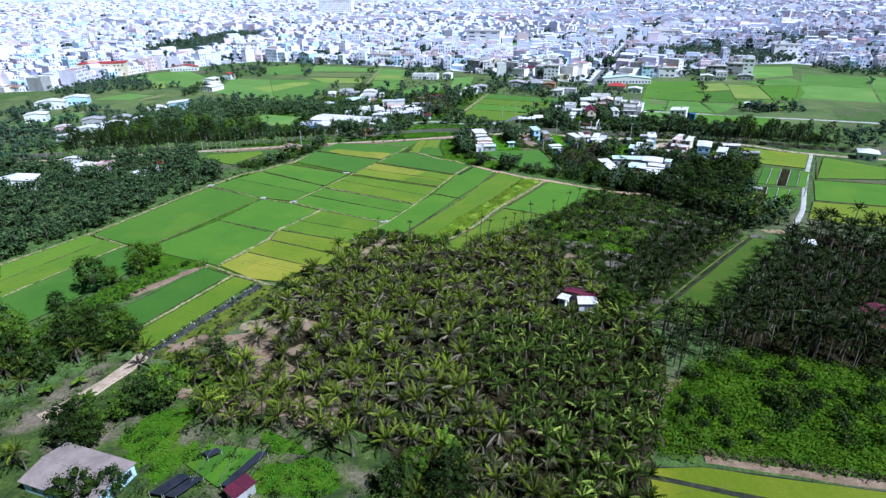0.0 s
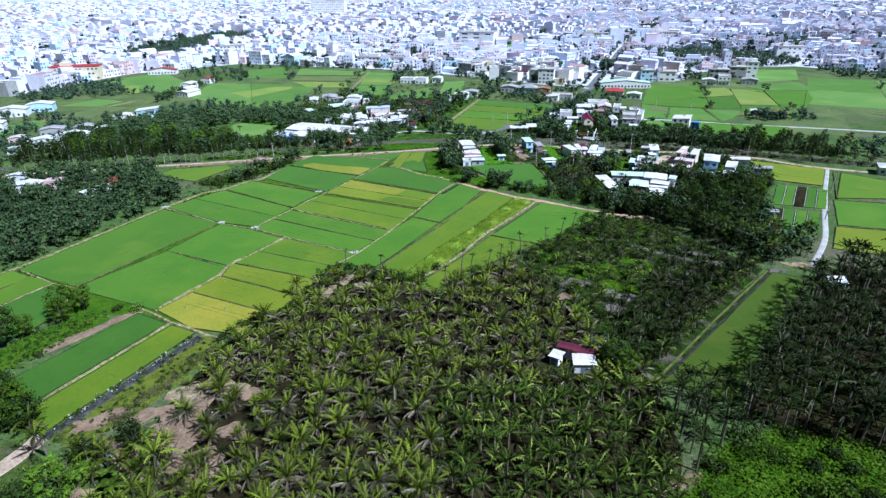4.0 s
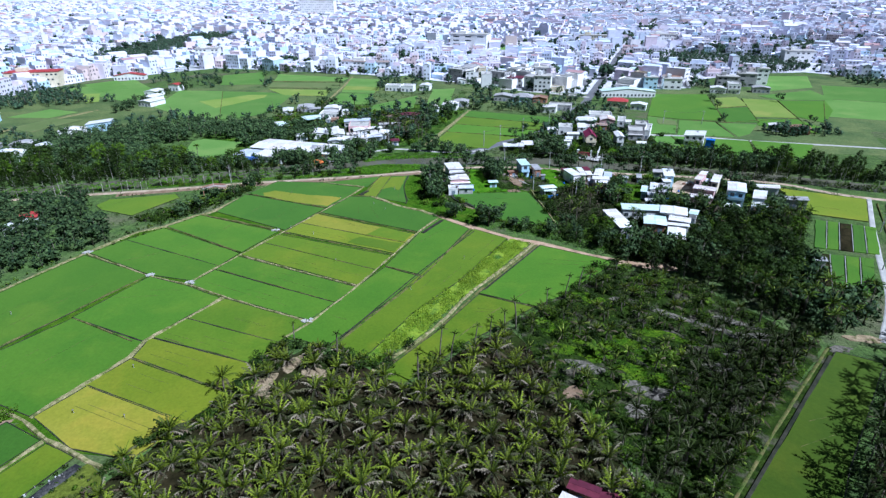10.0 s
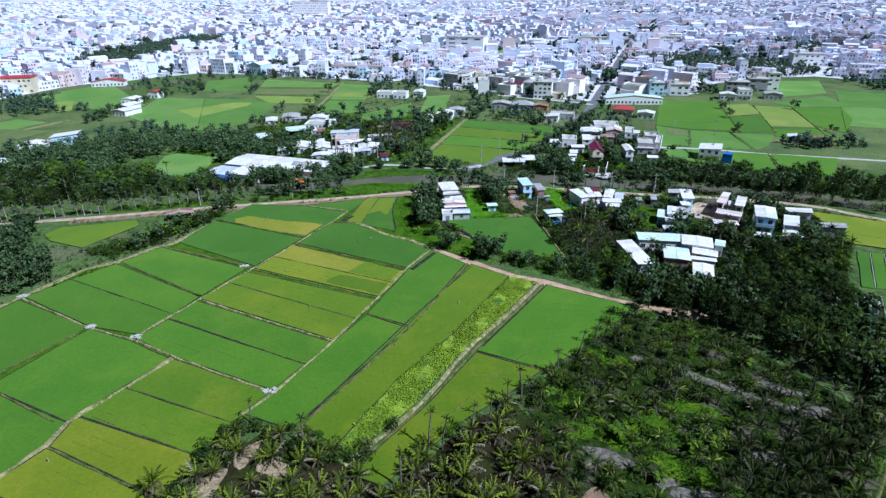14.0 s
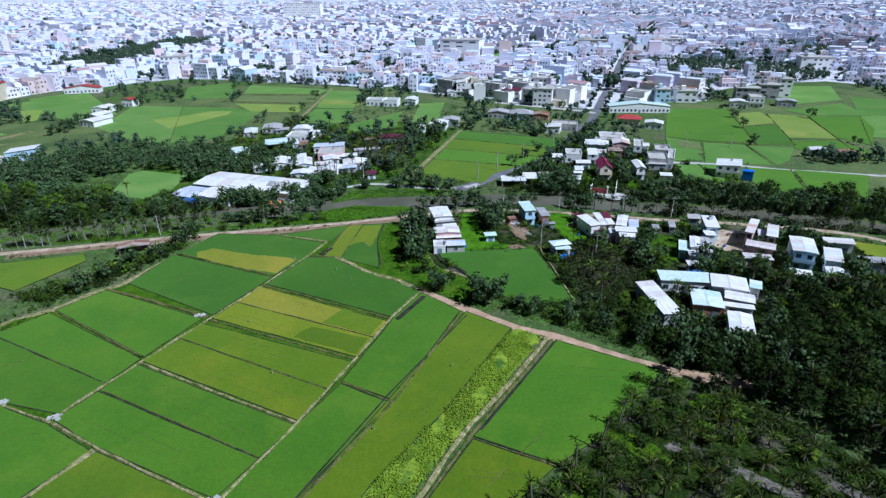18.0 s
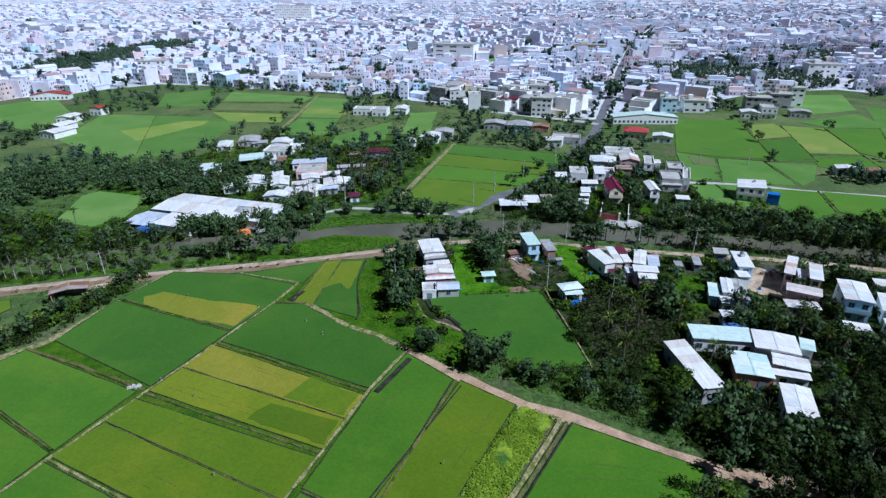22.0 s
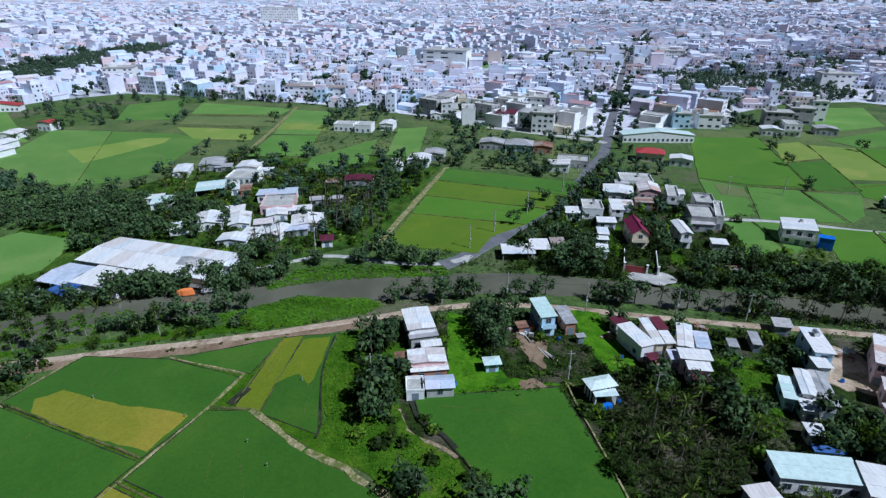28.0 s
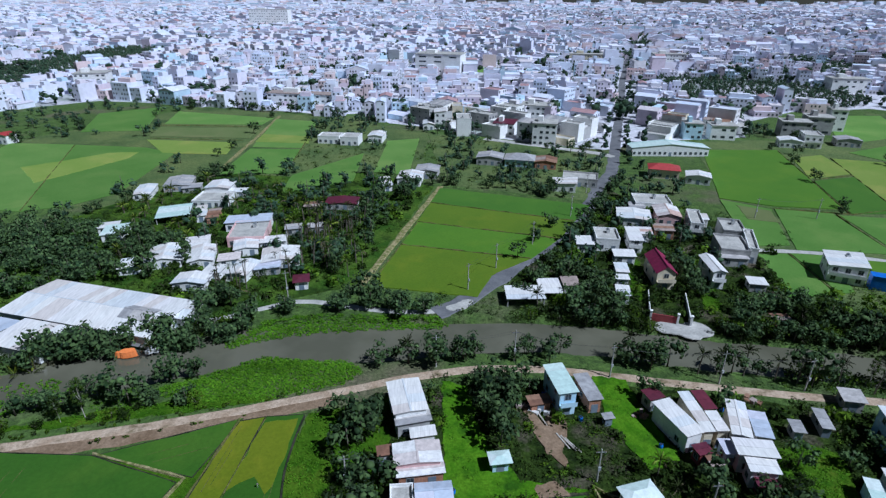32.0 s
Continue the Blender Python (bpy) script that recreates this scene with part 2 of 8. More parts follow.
M_SHEET_GREY = palette("weathered_grey_sheet", [(0.42, 0.41, 0.42), (0.50, 0.47, 0.46), (0.36, 0.35, 0.36)], 0.6, "object", 0.35, 0.8)
M_SHEET_RUST = palette("rusty_sheet", [(0.22, 0.11, 0.07), (0.30, 0.17, 0.11), (0.38, 0.30, 0.27)], 0.8, "object", 0.4, 0.8)
M_SHEET_BLUE = palette("blue_roof_sheet", [(0.06, 0.13, 0.36), (0.08, 0.16, 0.42)], 0.5, "object", 0.25, 0.8)
M_SHEET_PATCH = palette("patched_pale_sheet", [(0.72, 0.64, 0.62), (0.78, 0.74, 0.72), (0.62, 0.54, 0.52), (0.80, 0.78, 0.77), (0.60, 0.42, 0.36), (0.74, 0.70, 0.70)], 0.55, "object", 0.3, 0.9)
M_SHEET_BLUISH = palette("bluish_grey_sheet", [(0.50, 0.55, 0.66), (0.56, 0.60, 0.70), (0.60, 0.60, 0.70)], 0.5, "object", 0.22, 0.8)
M_SHEET_PINK = palette("pinkish_grey_sheet", [(0.27, 0.215, 0.195), (0.30, 0.24, 0.215)], 0.75, "object", 0.25, 0.6)
M_WALL = {
    "white": surface("white_render", (0.76, 0.75, 0.74), (0.84, 0.83, 0.82), 0.3, 1.5, 0.85, 0.05, 0.02, 0.15),
    "blue": surface("pale_blue_render", (0.46, 0.66, 0.80), (0.56, 0.74, 0.85), 0.3, 1.5, 0.85, 0.05, 0.02, 0.15),
    "cream": surface("cream_render", (0.66, 0.58, 0.42), (0.74, 0.66, 0.50), 0.3, 1.5, 0.85, 0.05, 0.02, 0.15),
    "grey": surface("bare_cement_render", (0.34, 0.33, 0.33), (0.44, 0.43, 0.42), 0.3, 1.5, 0.9, 0.1, 0.02, 0.2),
    "brick": M_BRICK,
    "pink": surface("pink_render", (0.66, 0.42, 0.42), (0.72, 0.50, 0.48), 0.3, 1.5, 0.85, 0.05, 0.02, 0.15),
    "maroon": surface("maroon_render", (0.22, 0.045, 0.05), (0.28, 0.06, 0.06), 0.3, 1.5, 0.8, 0.05, 0.02, 0.15),
}
# bluish cast of these walls is distance haze mixed into the paint
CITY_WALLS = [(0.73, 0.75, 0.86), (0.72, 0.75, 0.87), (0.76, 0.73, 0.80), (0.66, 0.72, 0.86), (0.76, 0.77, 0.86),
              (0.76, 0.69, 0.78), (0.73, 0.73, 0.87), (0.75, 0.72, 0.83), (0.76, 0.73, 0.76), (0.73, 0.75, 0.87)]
M_CITY_WALL = palette("city_paint_with_haze", CITY_WALLS + [(0.70, 0.56, 0.56), (0.51, 0.65, 0.76), (0.65, 0.56, 0.64), (0.73, 0.71, 0.83)], 0.85, "island", 0.14, 0.25)
# roof colours carry the same bluish haze
M_CITY_ROOF = palette("city_roofs_with_haze", [(0.72, 0.75, 0.87), (0.66, 0.71, 0.87), (0.68, 0.67, 0.81), (0.73, 0.73, 0.84), (0.58, 0.55, 0.64),
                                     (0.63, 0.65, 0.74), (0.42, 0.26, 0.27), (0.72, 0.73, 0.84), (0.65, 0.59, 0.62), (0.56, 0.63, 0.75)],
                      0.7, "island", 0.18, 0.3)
M_FRAME = surface("window_frame_paint", (0.30, 0.32, 0.34), (0.40, 0.41, 0.42), 0.5, 3.0, 0.5, 0, 0, 0.1)
M_DOOR = surface("steel_door", (0.16, 0.20, 0.26), (0.22, 0.26, 0.30), 0.5, 3.0, 0.5, 0, 0, 0.1)
M_STEEL = surface("stainless_tank", (0.62, 0.63, 0.65), (0.70, 0.71, 0.72), 0.5, 3.0, 0.3, 0, 0, 0.1, metal=0.8)
M_TARP_BLUE = surface("blue_tarpaulin", (0.02, 0.12, 0.50), (0.03, 0.16, 0.58), 0.5, 3.0, 0.5, 0.2, 0.05, 0.2)
M_TARP_ORANGE = surface("orange_tarpaulin", (0.75, 0.20, 0.05), (0.85, 0.27, 0.08), 0.5, 3.0, 0.6, 0.2, 0.05, 0.2)
M_NET = surface("black_shade_net", (0.012, 0.014, 0.022), (0.025, 0.028, 0.038), 0.5, 4.0, 0.7, 0.2, 0.03, 0.3)
M_LITTER = palette("scattered_litter", [(0.45, 0.44, 0.43), (0.32, 0.29, 0.27), (0.60, 0.59, 0.58), (0.18, 0.16, 0.14)], 0.7, "island", 0.2)
M_WIRE = surface("black_cable", (0.03, 0.03, 0.03), (0.05, 0.05, 0.05), 1, 4, 0.6, 0, 0, 0.1)
M_CERAMIC = surface("brown_insulator", (0.20, 0.10, 0.06), (0.26, 0.14, 0.08), 1, 4, 0.3, 0, 0, 0.1)
M_GLASS, _t, _p = nodes_of("dark_window_glass")
_p.inputs["Base Color"].default_value, _p.inputs["Roughness"].default_value = (0.04, 0.05, 0.06, 1), 0.08
M_WATER, _t, _p = nodes_of("muddy_canal_water")
_p.inputs["Base Color"].default_value, _p.inputs["Roughness"].default_value = (0.15, 0.145, 0.115, 1), 0.03
_b = _t.nodes.new("ShaderNodeBump")
_b.inputs["Strength"].default_value, _b.inputs["Distance"].default_value = 0.05, 0.04
_t.links.new(noise_at(_t, 0.8, 3), _b.inputs["Height"])
_t.links.new(_b.outputs[0], _p.inputs["Normal"])
_t.links.new(blend(_t, ramp(_t, noise_at(_t, 0.05, 4), 0.4, 0.6), (0.100, 0.098, 0.068), (0.135, 0.130, 0.094)), _p.inputs["Base Color"])


# ---------------------------------------------------------------- mesh helpers
class Shape:
    """Collects vertices and faces of one mesh."""

    def __init__(self):
        self.v, self.f, self.m = [], [], []

    def add(self, verts, faces, mi=0):
        n = len(self.v)
        self.v.extend(verts)
        self.f.extend([tuple(i + n for i in f) for f in faces])
        self.m.extend([mi] * len(faces))
        return self

    def box(self, x0, y0, z0, x1, y1, z1, mi=0, at=None):
        vs = [(x0, y0, z0), (x1, y0, z0), (x1, y1, z0), (x0, y1, z0), (x0, y0, z1), (x1, y0, z1), (x1, y1, z1), (x0, y1, z1)]
        if at:
            vs = [tuple(at @ Vector(p)) for p in vs]
        return self.add(vs, [(0, 3, 2, 1), (4, 5, 6, 7), (0, 1, 5, 4), (1, 2, 6, 5), (2, 3, 7, 6), (3, 0, 4, 7)], mi)

    def tube(self, pts, radii, sides=6, mi=0):
        rings = []
        for i, p in enumerate(pts):
            a, b = Vector(pts[max(i - 1, 0)]), Vector(pts[min(i + 1, len(pts) - 1)])
            d = (b - a).normalized()
            side = d.cross(Vector((0, 0, 1)))
            side = side.normalized() if side.length > 1e-3 else Vector((1, 0, 0))
            up = side.cross(d)
            for k in range(sides):
                w = 2 * math.pi * k / sides
                rings.append(tuple(Vector(p) + (side * math.cos(w) + up * math.sin(w)) * radii[i]))
        fs = []
        for i in range(len(pts) - 1):
            for k in range(sides):
                j = (k + 1) % sides
                fs.append((i * sides + k, i * sides + j, (i + 1) * sides + j, (i + 1) * sides + k))
        fs.append(tuple(range(sides))[::-1])
        fs.append(tuple((len(pts) - 1) * sides + k for k in range(sides)))
        return self.add(rings, fs, mi)

    def lump(self, c, r, rnd, flat=0.8, mi=0):
        """An uneven closed lump of foliage."""
        g = (1 + 5 ** 0.5) / 2
        vs = [(-1, g, 0), (1, g, 0), (-1, -g, 0), (1, -g, 0), (0, -1, g), (0, 1, g), (0, -1, -g), (0, 1, -g), (g, 0, -1), (g, 0, 1), (-g, 0, -1), (-g, 0, 1)]
        fs = [(0, 11, 5), (0, 5, 1), (0, 1, 7), (0, 7, 10), (0, 10, 11), (1, 5, 9), (5, 11, 4), (11, 10, 2), (10, 7, 6), (7, 1, 8),
              (3, 9, 4), (3, 4, 2), (3, 2, 6), (3, 6, 8), (3, 8, 9), (4, 9, 5), (2, 4, 11), (6, 2, 10), (8, 6, 7), (9, 8, 1)]
        out = []
        for v in vs:
            q = r / 1.9 * rnd.uniform(0.65, 1.2)
            out.append((c[0] + v[0] * q, c[1] + v[1] * q, c[2] + v[2] * q * flat))
        return self.add(out, fs, mi)

    def mesh(self, name, mats):
        me = bpy.data.meshes.new(name)
        me.from_pydata(self.v, [], self.f)
        for m in mats if isinstance(mats, (list, tuple)) else [mats]:
            me.materials.append(m)
        if any(self.m):
            me.polygons.foreach_set("material_index", self.m)
        me.update()
        return me


def part(name, sh, material, parent, label="", at=None):
    ob = new(name, sh if isinstance(sh, bpy.types.Mesh) else sh.mesh(name, material))
    ob.parent = parent
    if at:
        ob.matrix_basis = at
    return tagged(ob, label)


def thing(name, sh, material, label, category, group="", kind="", at=None):
    ob = new(name, sh if isinstance(sh, bpy.types.Mesh) else sh.mesh(name, material))
    if at:
        ob.matrix_basis = at
    return tagged(ob, label, category, group, kind)


def root(name, x, y, yaw, label, category, group=""):
    ob = new(name)
    ob.matrix_basis = pose(x, y, 0, 0, 0, yaw)
    ob.empty_display_size = 0.5
    return tagged(ob, label, category, group)


def inside(poly, x, y):
    hit = False
    for (xa, ya), (xb, yb) in zip(poly, poly[1:] + poly[:1]):
        if (ya > y) != (yb > y) and x < (xb - xa) * (y - ya) / (yb - ya) + xa:
            hit = not hit
    return hit


def off_line(line, x, y):
    best = 1e9
    for (xa, ya), (xb, yb) in zip(line, line[1:]):
        dx, dy = xb - xa, yb - ya
        u = max(0, min(1, ((x - xa) * dx + (y - ya) * dy) / (dx * dx + dy * dy)))
        best = min(best, math.hypot(x - xa - u * dx, y - ya - u * dy))
    return best


def smooth_line(pts, step=4.0):
    """A Catmull-Rom line through the points."""
    out = []
    q = [pts[0]] + list(pts) + [pts[-1]]
    for a, b, c, d in zip(q, q[1:], q[2:], q[3:]):
        n = max(2, int(math.dist(b, c) / step))
        for k in range(n):
            u = k / n
            out.append(tuple(0.5 * (2 * b[i] + (c[i] - a[i]) * u + (2 * a[i] - 5 * b[i] + 4 * c[i] - d[i]) * u * u
                                    + (3 * b[i] - a[i] - 3 * c[i] + d[i]) * u ** 3) for i in range(2)))
    return out + [tuple(pts[-1])]


def ribbon(pts, width, top, foot=0.5, rough=0.15, z0=-0.1, seed=1):
    """A raised strip with sloping sides and an uneven edge."""
    rnd = random.Random(seed)
    sh, vs, fs = Shape(), [], []
    for i, p in enumerate(pts):
        a, b = pts[max(i - 1, 0)], pts[min(i + 1, len(pts) - 1)]
        d = Vector((b[0] - a[0], b[1] - a[1])).normalized()
        n = Vector((-d.y, d.x))
        wl, wr = (width / 2 * (1 + rnd.uniform(-rough, rough)) for _ in range(2))
        z = top * (1 + rnd.uniform(-rough, rough))
        for o, h in ((wl + foot, z0), (wl, z), (0, z * 1.03), (-wr, z), (-wr - foot, z0)):
            vs.append((p[0] + n.x * o, p[1] + n.y * o, h))
    for i in range(len(pts) - 1):
        for k in range(4):
            fs.append((i * 5 + k, i * 5 + k + 1, i * 5 + 6 + k, i * 5 + 5 + k))
    return sh.add(vs, fs)


def cut(pts, step):
    """The same line in pieces no longer than step, so that edges can wander."""
    out = []
    for a, b in zip(pts, pts[1:]):
        n = max(1, int(math.dist(a, b) / step))
        out += [(a[0] + (b[0] - a[0]) * k / n, a[1] + (b[1] - a[1]) * k / n) for k in range(n)]
    return out + [pts[-1]]


def slab(poly, top, base=-0.05, jitter=0.0, step=3.0, seed=1, inset=0.15):
    """A standing crop or a patch of ground: flat top, short sloping sides, slightly wandering edge."""
    rnd = random.Random(seed)
    area = sum(a[0] * b[1] - b[0] * a[1] for a, b in zip(poly, poly[1:] + poly[:1]))
    ring = cut((poly if area > 0 else poly[::-1]) + [(poly if area > 0 else poly[::-1])[0]], step)[:-1]
    ring = [(x + rnd.uniform(-jitter, jitter), y + rnd.uniform(-jitter, jitter)) for x, y in ring]
    n = len(ring)
    cx, cy = sum(p[0] for p in ring) / n, sum(p[1] for p in ring) / n
    sh = Shape()
    vs = [(x, y, base) for x, y in ring] + [(x + (cx - x) * inset / max(1, math.dist((x, y), (cx, cy))),
                                            y + (cy - y) * inset / max(1, math.dist((x, y), (cx, cy))), top) for x, y in ring]
    fs = [(i, (i + 1) % n, n + (i + 1) % n, n + i) for i in range(n)] + [tuple(range(n, 2 * n))]
    return sh.add(vs, fs)


def blob(x, y, rx, ry, yaw=0, seed=1, n=22, rag=0.3):
    rnd = random.Random(seed)
    ph = [rnd.uniform(0, 6.3) for _ in range(4)]
    c, s_ = math.cos(radians(yaw)), math.sin(radians(yaw))
    out = []
    for k in range(n):
        w = 2 * math.pi * k / n
        r = 1 + rag * (0.5 * math.sin(2 * w + ph[0]) + 0.4 * math.sin(3 * w + ph[1]) + 0.3 * math.sin(5 * w + ph[2])) + rnd.uniform(-0.1, 0.1) * rag
        u, v = rx * r * math.cos(w), ry * r * math.sin(w)
        out.append((x + u * c - v * s_, y + u * s_ + v * c))
    return out


# ---------------------------------------------------------------- ground, canal, roads
CANAL = smooth_line([(-900, 150), (-420, 235), (-200, 280), (-125, 297), (-90, 306), (-61, 316.5), (-32, 326), (-8, 331), (14, 330),
                     (45, 330), (66, 327), (90, 320), (110, 316), (130, 310), (170, 296), (240, 268), (420, 205), (900, 60)], 8)


def canal_half(x):
    return 5.0 + 1.8 / (1 + math.exp((x - 20) / 14)) + 1.2 * math.exp(-((x - 5) / 22) ** 2)


def land(x, y):
    """Height of the ground: flat delta land, cut by the canal."""
    if abs(y - 300) > 260:
        return 0.0
    d = off_line(CANAL, x, y) - canal_half(x)
    if d > 2.5:
        return 0.0
    u = min(1, max(0, (2.5 - d) / 4.0))
    return -2.6 * u * u * (3 - 2 * u)


xs = np.unique(np.concatenate([np.linspace(-9000, -700, 12), np.linspace(-700, -210, 40), np.arange(-210, 231, 3.0), np.linspace(233, 700, 40), np.linspace(700, 9000, 12)]))
ys = np.unique(np.concatenate([np.linspace(-3000, -50, 8), np.linspace(-50, 230, 25), np.arange(230, 362, 2.5), np.linspace(365, 1200, 40), np.linspace(1200, 9000, 14)]))
gv = [(float(x), float(y), land(float(x), float(y))) for y in ys for x in xs]
nx = len(xs)
gf = [(j * nx + i, j * nx + i + 1, (j + 1) * nx + i + 1, (j + 1) * nx + i) for j in range(len(ys) - 1) for i in range(nx - 1)]
thing("ground", Shape().add(gv, gf), M_GROUND, "flat delta farmland with weeds and bare soil", "ground", kind="structure")

wv, wf = [], []
for i, p in enumerate(CANAL):
    h = canal_half(p[0]) + 2.0
    wv += [(p[0], p[1] + h, -0.9), (p[0], p[1] - h, -0.9)]
    if i:
        wf.append((2 * i - 2, 2 * i - 1, 2 * i + 1, 2 * i))
thing("water", Shape().add(wv, wf), M_WATER, "muddy grey-brown water of the village canal", "water", kind="structure")

ROADS = []


def road(name, pts, width, material, label, top=0.12, step=4.0, category="road", rough=0.15):
    line = smooth_line(pts, step)
    ROADS.append((line, width / 2 + 0.6))
    thing(name, ribbon(line, width, top, 0.5, rough, seed=len(ROADS)), material, label, category, kind="structure")
    return line


road("road_canal", [(-420, 215), (-260, 255), (-160, 277), (-113, 286), (-70, 295.5), (-27, 303), (5, 310.5), (23, 315), (41, 316.5), (60, 313.5), (78, 309), (100, 304),
                    (130, 298), (159, 289), (184, 271), (250, 246), (420, 170)], 2.0, M_DIRT_ROAD, "pale dirt road along the canal")
thing("road_verge", ribbon(smooth_line([(-120, 281.6), (-70, 293), (-27, 300.6), (-2, 306.5), (4, 308)], 4), 2.6, 0.06, 1.2, 0.3, seed=501), M_EARTH, "brown earth slope below the canal road", "road verge", kind="structure")
road("road_east", [(184, 270), (168, 246), (150, 218), (135, 194), (122, 178), (118, 173.6)], 1.2, M_CONCRETE, "narrow pale concrete lane between fields", rough=0.05)
road("road_orchard", [(11, 256), (26, 243.5), (37, 235), (45, 231.5), (56, 224), (70, 216.5), (84, 212)], 2.8, M_RED_ROAD, "reddish dirt track beside the paddies")
road("road_west", [(-139, 153), (-124, 177), (-112, 203), (-101, 228), (-93, 243), (-86, 248), (-79, 258), (-74, 262), (-66, 281), (-58, 298)], 1.6, M_BUND_PALE,
     "narrow footpath along the paddy edge")
road("road_north", [(27, 341), (33, 345), (44, 356), (67, 383), (88, 410), (106, 446), (119, 468), (146, 537), (182, 628), (226, 745), (262, 835), (330, 1000), (545, 1470)],
     5.2, M_ASPHALT, "grey asphalt street that runs from the canal into the town")
road("road_north_bank", [(-105, 322), (-60, 334), (-30, 341), (-10, 349), (6, 345), (18, 342), (28, 342)], 1.7, M_CONCRETE, "concrete lane on the far canal bank")
road("road_cross", [(66, 532), (90, 517), (122, 497), (128, 488)], 5.0, M_CONCRETE, "pale concrete street at the edge of the town")
road("road_tank", [(118, 379), (134, 375), (152, 372), (166, 367), (177, 362), (195, 357), (213, 352), (260, 338), (400, 290)], 2.6, M_CONCRETE, "pale concrete lane between northern paddies")
road("road_near", [(-71, 106), (-73, 100), (-76, 93), (-81, 85)], 3.4, M_DIRT_ROAD, "pale dirt track among bushes", rough=0.3)
road("road_plantation", [(103.5, 171.5), (78, 147), (52, 121)], 0.25, M_BUND, "dry earth path beside the flooded field", rough=0.35)
road("road_pond_bank", [(47, 74), (58, 71.5), (75, 68), (100, 63)], 1.3, M_EARTH, "dry earth bank beside a field", rough=0.3)
road("road_far_field", [(-270, 330), (-250, 381), (-233, 426), (-222, 455)], 4.0, M_BUND_PALE, "grassy track between western fields", rough=0.25)
road("road_nw", [(-68, 478), (-66, 540), (-65, 602)], 2.0, M_BUND_PALE, "pale field path towards the town", rough=0.25)
road("road_fn", [(6, 356), (20, 400), (35, 446)], 1.8, M_BUND_PALE, "pale earth path beside the northern paddy", rough=0.25)

# ---------------------------------------------------------------- paddies
FIELDS = []


def paddy(tone, *poly, label="", top=0.22, name="rice_paddy", jitter=0.12):
    poly = list(poly)
    cx, cy = sum(p[0] for p in poly) / len(poly), sum(p[1] for p in poly) / len(poly)
    k = -0.5                                     # the crop reaches the foot of the bund
    inner = [(x + (cx - x) / math.dist((x, y), (cx, cy)) * k, y + (cy - y) / math.dist((x, y), (cx, cy)) * k) for x, y in poly]
    FIELDS.append(poly)
    words = {"deep": "deep green", "green": "green", "light": "light green", "olive": "olive green", "yellow": "yellow-green", "gold": "ripening yellow", "pale": "pale haze-dulled green", "brown": "brownish fallow", "murky": "shade-darkened green", "mead": "haze-dulled green", "straw": "straw-tinted green"}
    z = top + 0.005 * (len(FIELDS) % 13)
    field = thing(name, slab(inner, top + 0.005 * (len(FIELDS) % 13), -0.05, jitter, 3.0, len(FIELDS)), M_RICE[tone],
                 label or words[tone] + " rice paddy inside low earth bunds", "rice paddy", "rice paddies")
    if cy < 310:                                 # the wet channel that runs round the crop
        loop = cut(inner + [inner[0]], 4.0)
        part("edge_channel", ribbon(loop, 0.2, z + 0.012, 0.02, 0.12, z - 0.06, len(FIELDS)), M_MUD, field, "thin dark wet channel")
        rnd = random.Random(len(FIELDS) + 40)
        a, b, c, d = inner[0], inner[1], inner[2], inner[-1]
        for _ in range(2):                       # tracks left in the crop
            u = rnd.uniform(0.25, 0.75)
            p0, p1 = (a[0] + (d[0] - a[0]) * u, a[1] + (d[1] - a[1]) * u), (b[0] + (c[0] - b[0]) * u, b[1] + (c[1] - b[1]) * u)
            s0, s1 = rnd.uniform(0.05, 0.4), rnd.uniform(0.5, 0.95)
            line = [(p0[0] + (p1[0] - p0[0]) * s, p0[1] + (p1[1] - p0[1]) * s) for s in (s0, s1)]
            if all(inside(poly, *q) for q in line):
                part("crop_track", ribbon(cut(line, 2.0), 0.07, z + 0.01, 0.01, 0.1, z - 0.05, len(FIELDS)), M_BUND, field, "faint track in the rice")
    return field


def patch(tone, poly, label, top=0.27, seed=3):
    return thing("rice_patch", slab(poly, top, 0.15, 0.3, 2.0, seed), M_RICE[tone], label, "rice crop")


def corner_patch(tone, x, y, rx, ry, yaw, seed, label):
    return patch(tone, blob(x, y, rx, ry, yaw, seed, 18, 0.45), label, 0.26, seed)


paddy("green", (-122.6, 175.8), (-100.9, 224.7), (-74.8, 211), (-98.4, 164.8))
paddy("green", (-73.3, 210), (-60.8, 204.3), (-48.5, 197.3), (-60.3, 178), (-82.9, 188.6))
paddy("green", (-98.4, 163.8), (-82.8, 187.6), (-60.3, 176.9), (-60.7, 170.8), (-70.5, 152.3))
paddy("light", (-137.8, 151.9), (-124.6, 174.8), (-116, 170.8), (-131, 142))
paddy("light", (-131, 142), (-116, 170.8), (-107.4, 166.8), (-124, 133))
paddy("deep", (-106.4, 165.8), (-99.5, 162.8), (-95, 149), (-108, 119), (-124, 132))
paddy("deep", (-74, 149.8), (-64.5, 145), (-81, 111.5), (-94, 113))
paddy("olive", (-62.5, 144), (-55.5, 140.5), (-71, 107), (-79.5, 110.5))
paddy("yellow", (-59.2, 170.1), (-33.3, 157.9), (-38.7, 149.6), (-64.2, 161))
paddy("gold", (-63.7, 160.6), (-38.7, 149.6), (-45, 140.5), (-57, 143.5), (-69, 151.5), label="pale yellow rice paddy with a green corner")
paddy("yellow", (-58.5, 178.5), (-30.9, 167.7), (-33.8, 158.9), (-58.7, 170.8))
paddy("light", (-53.6, 187.2), (-27.5, 176.2), (-30.9, 168.2), (-58, 179))
paddy("light", (-46.5, 196.8), (-21.1, 184.6), (-27.5, 176.7), (-53.3, 187.7))
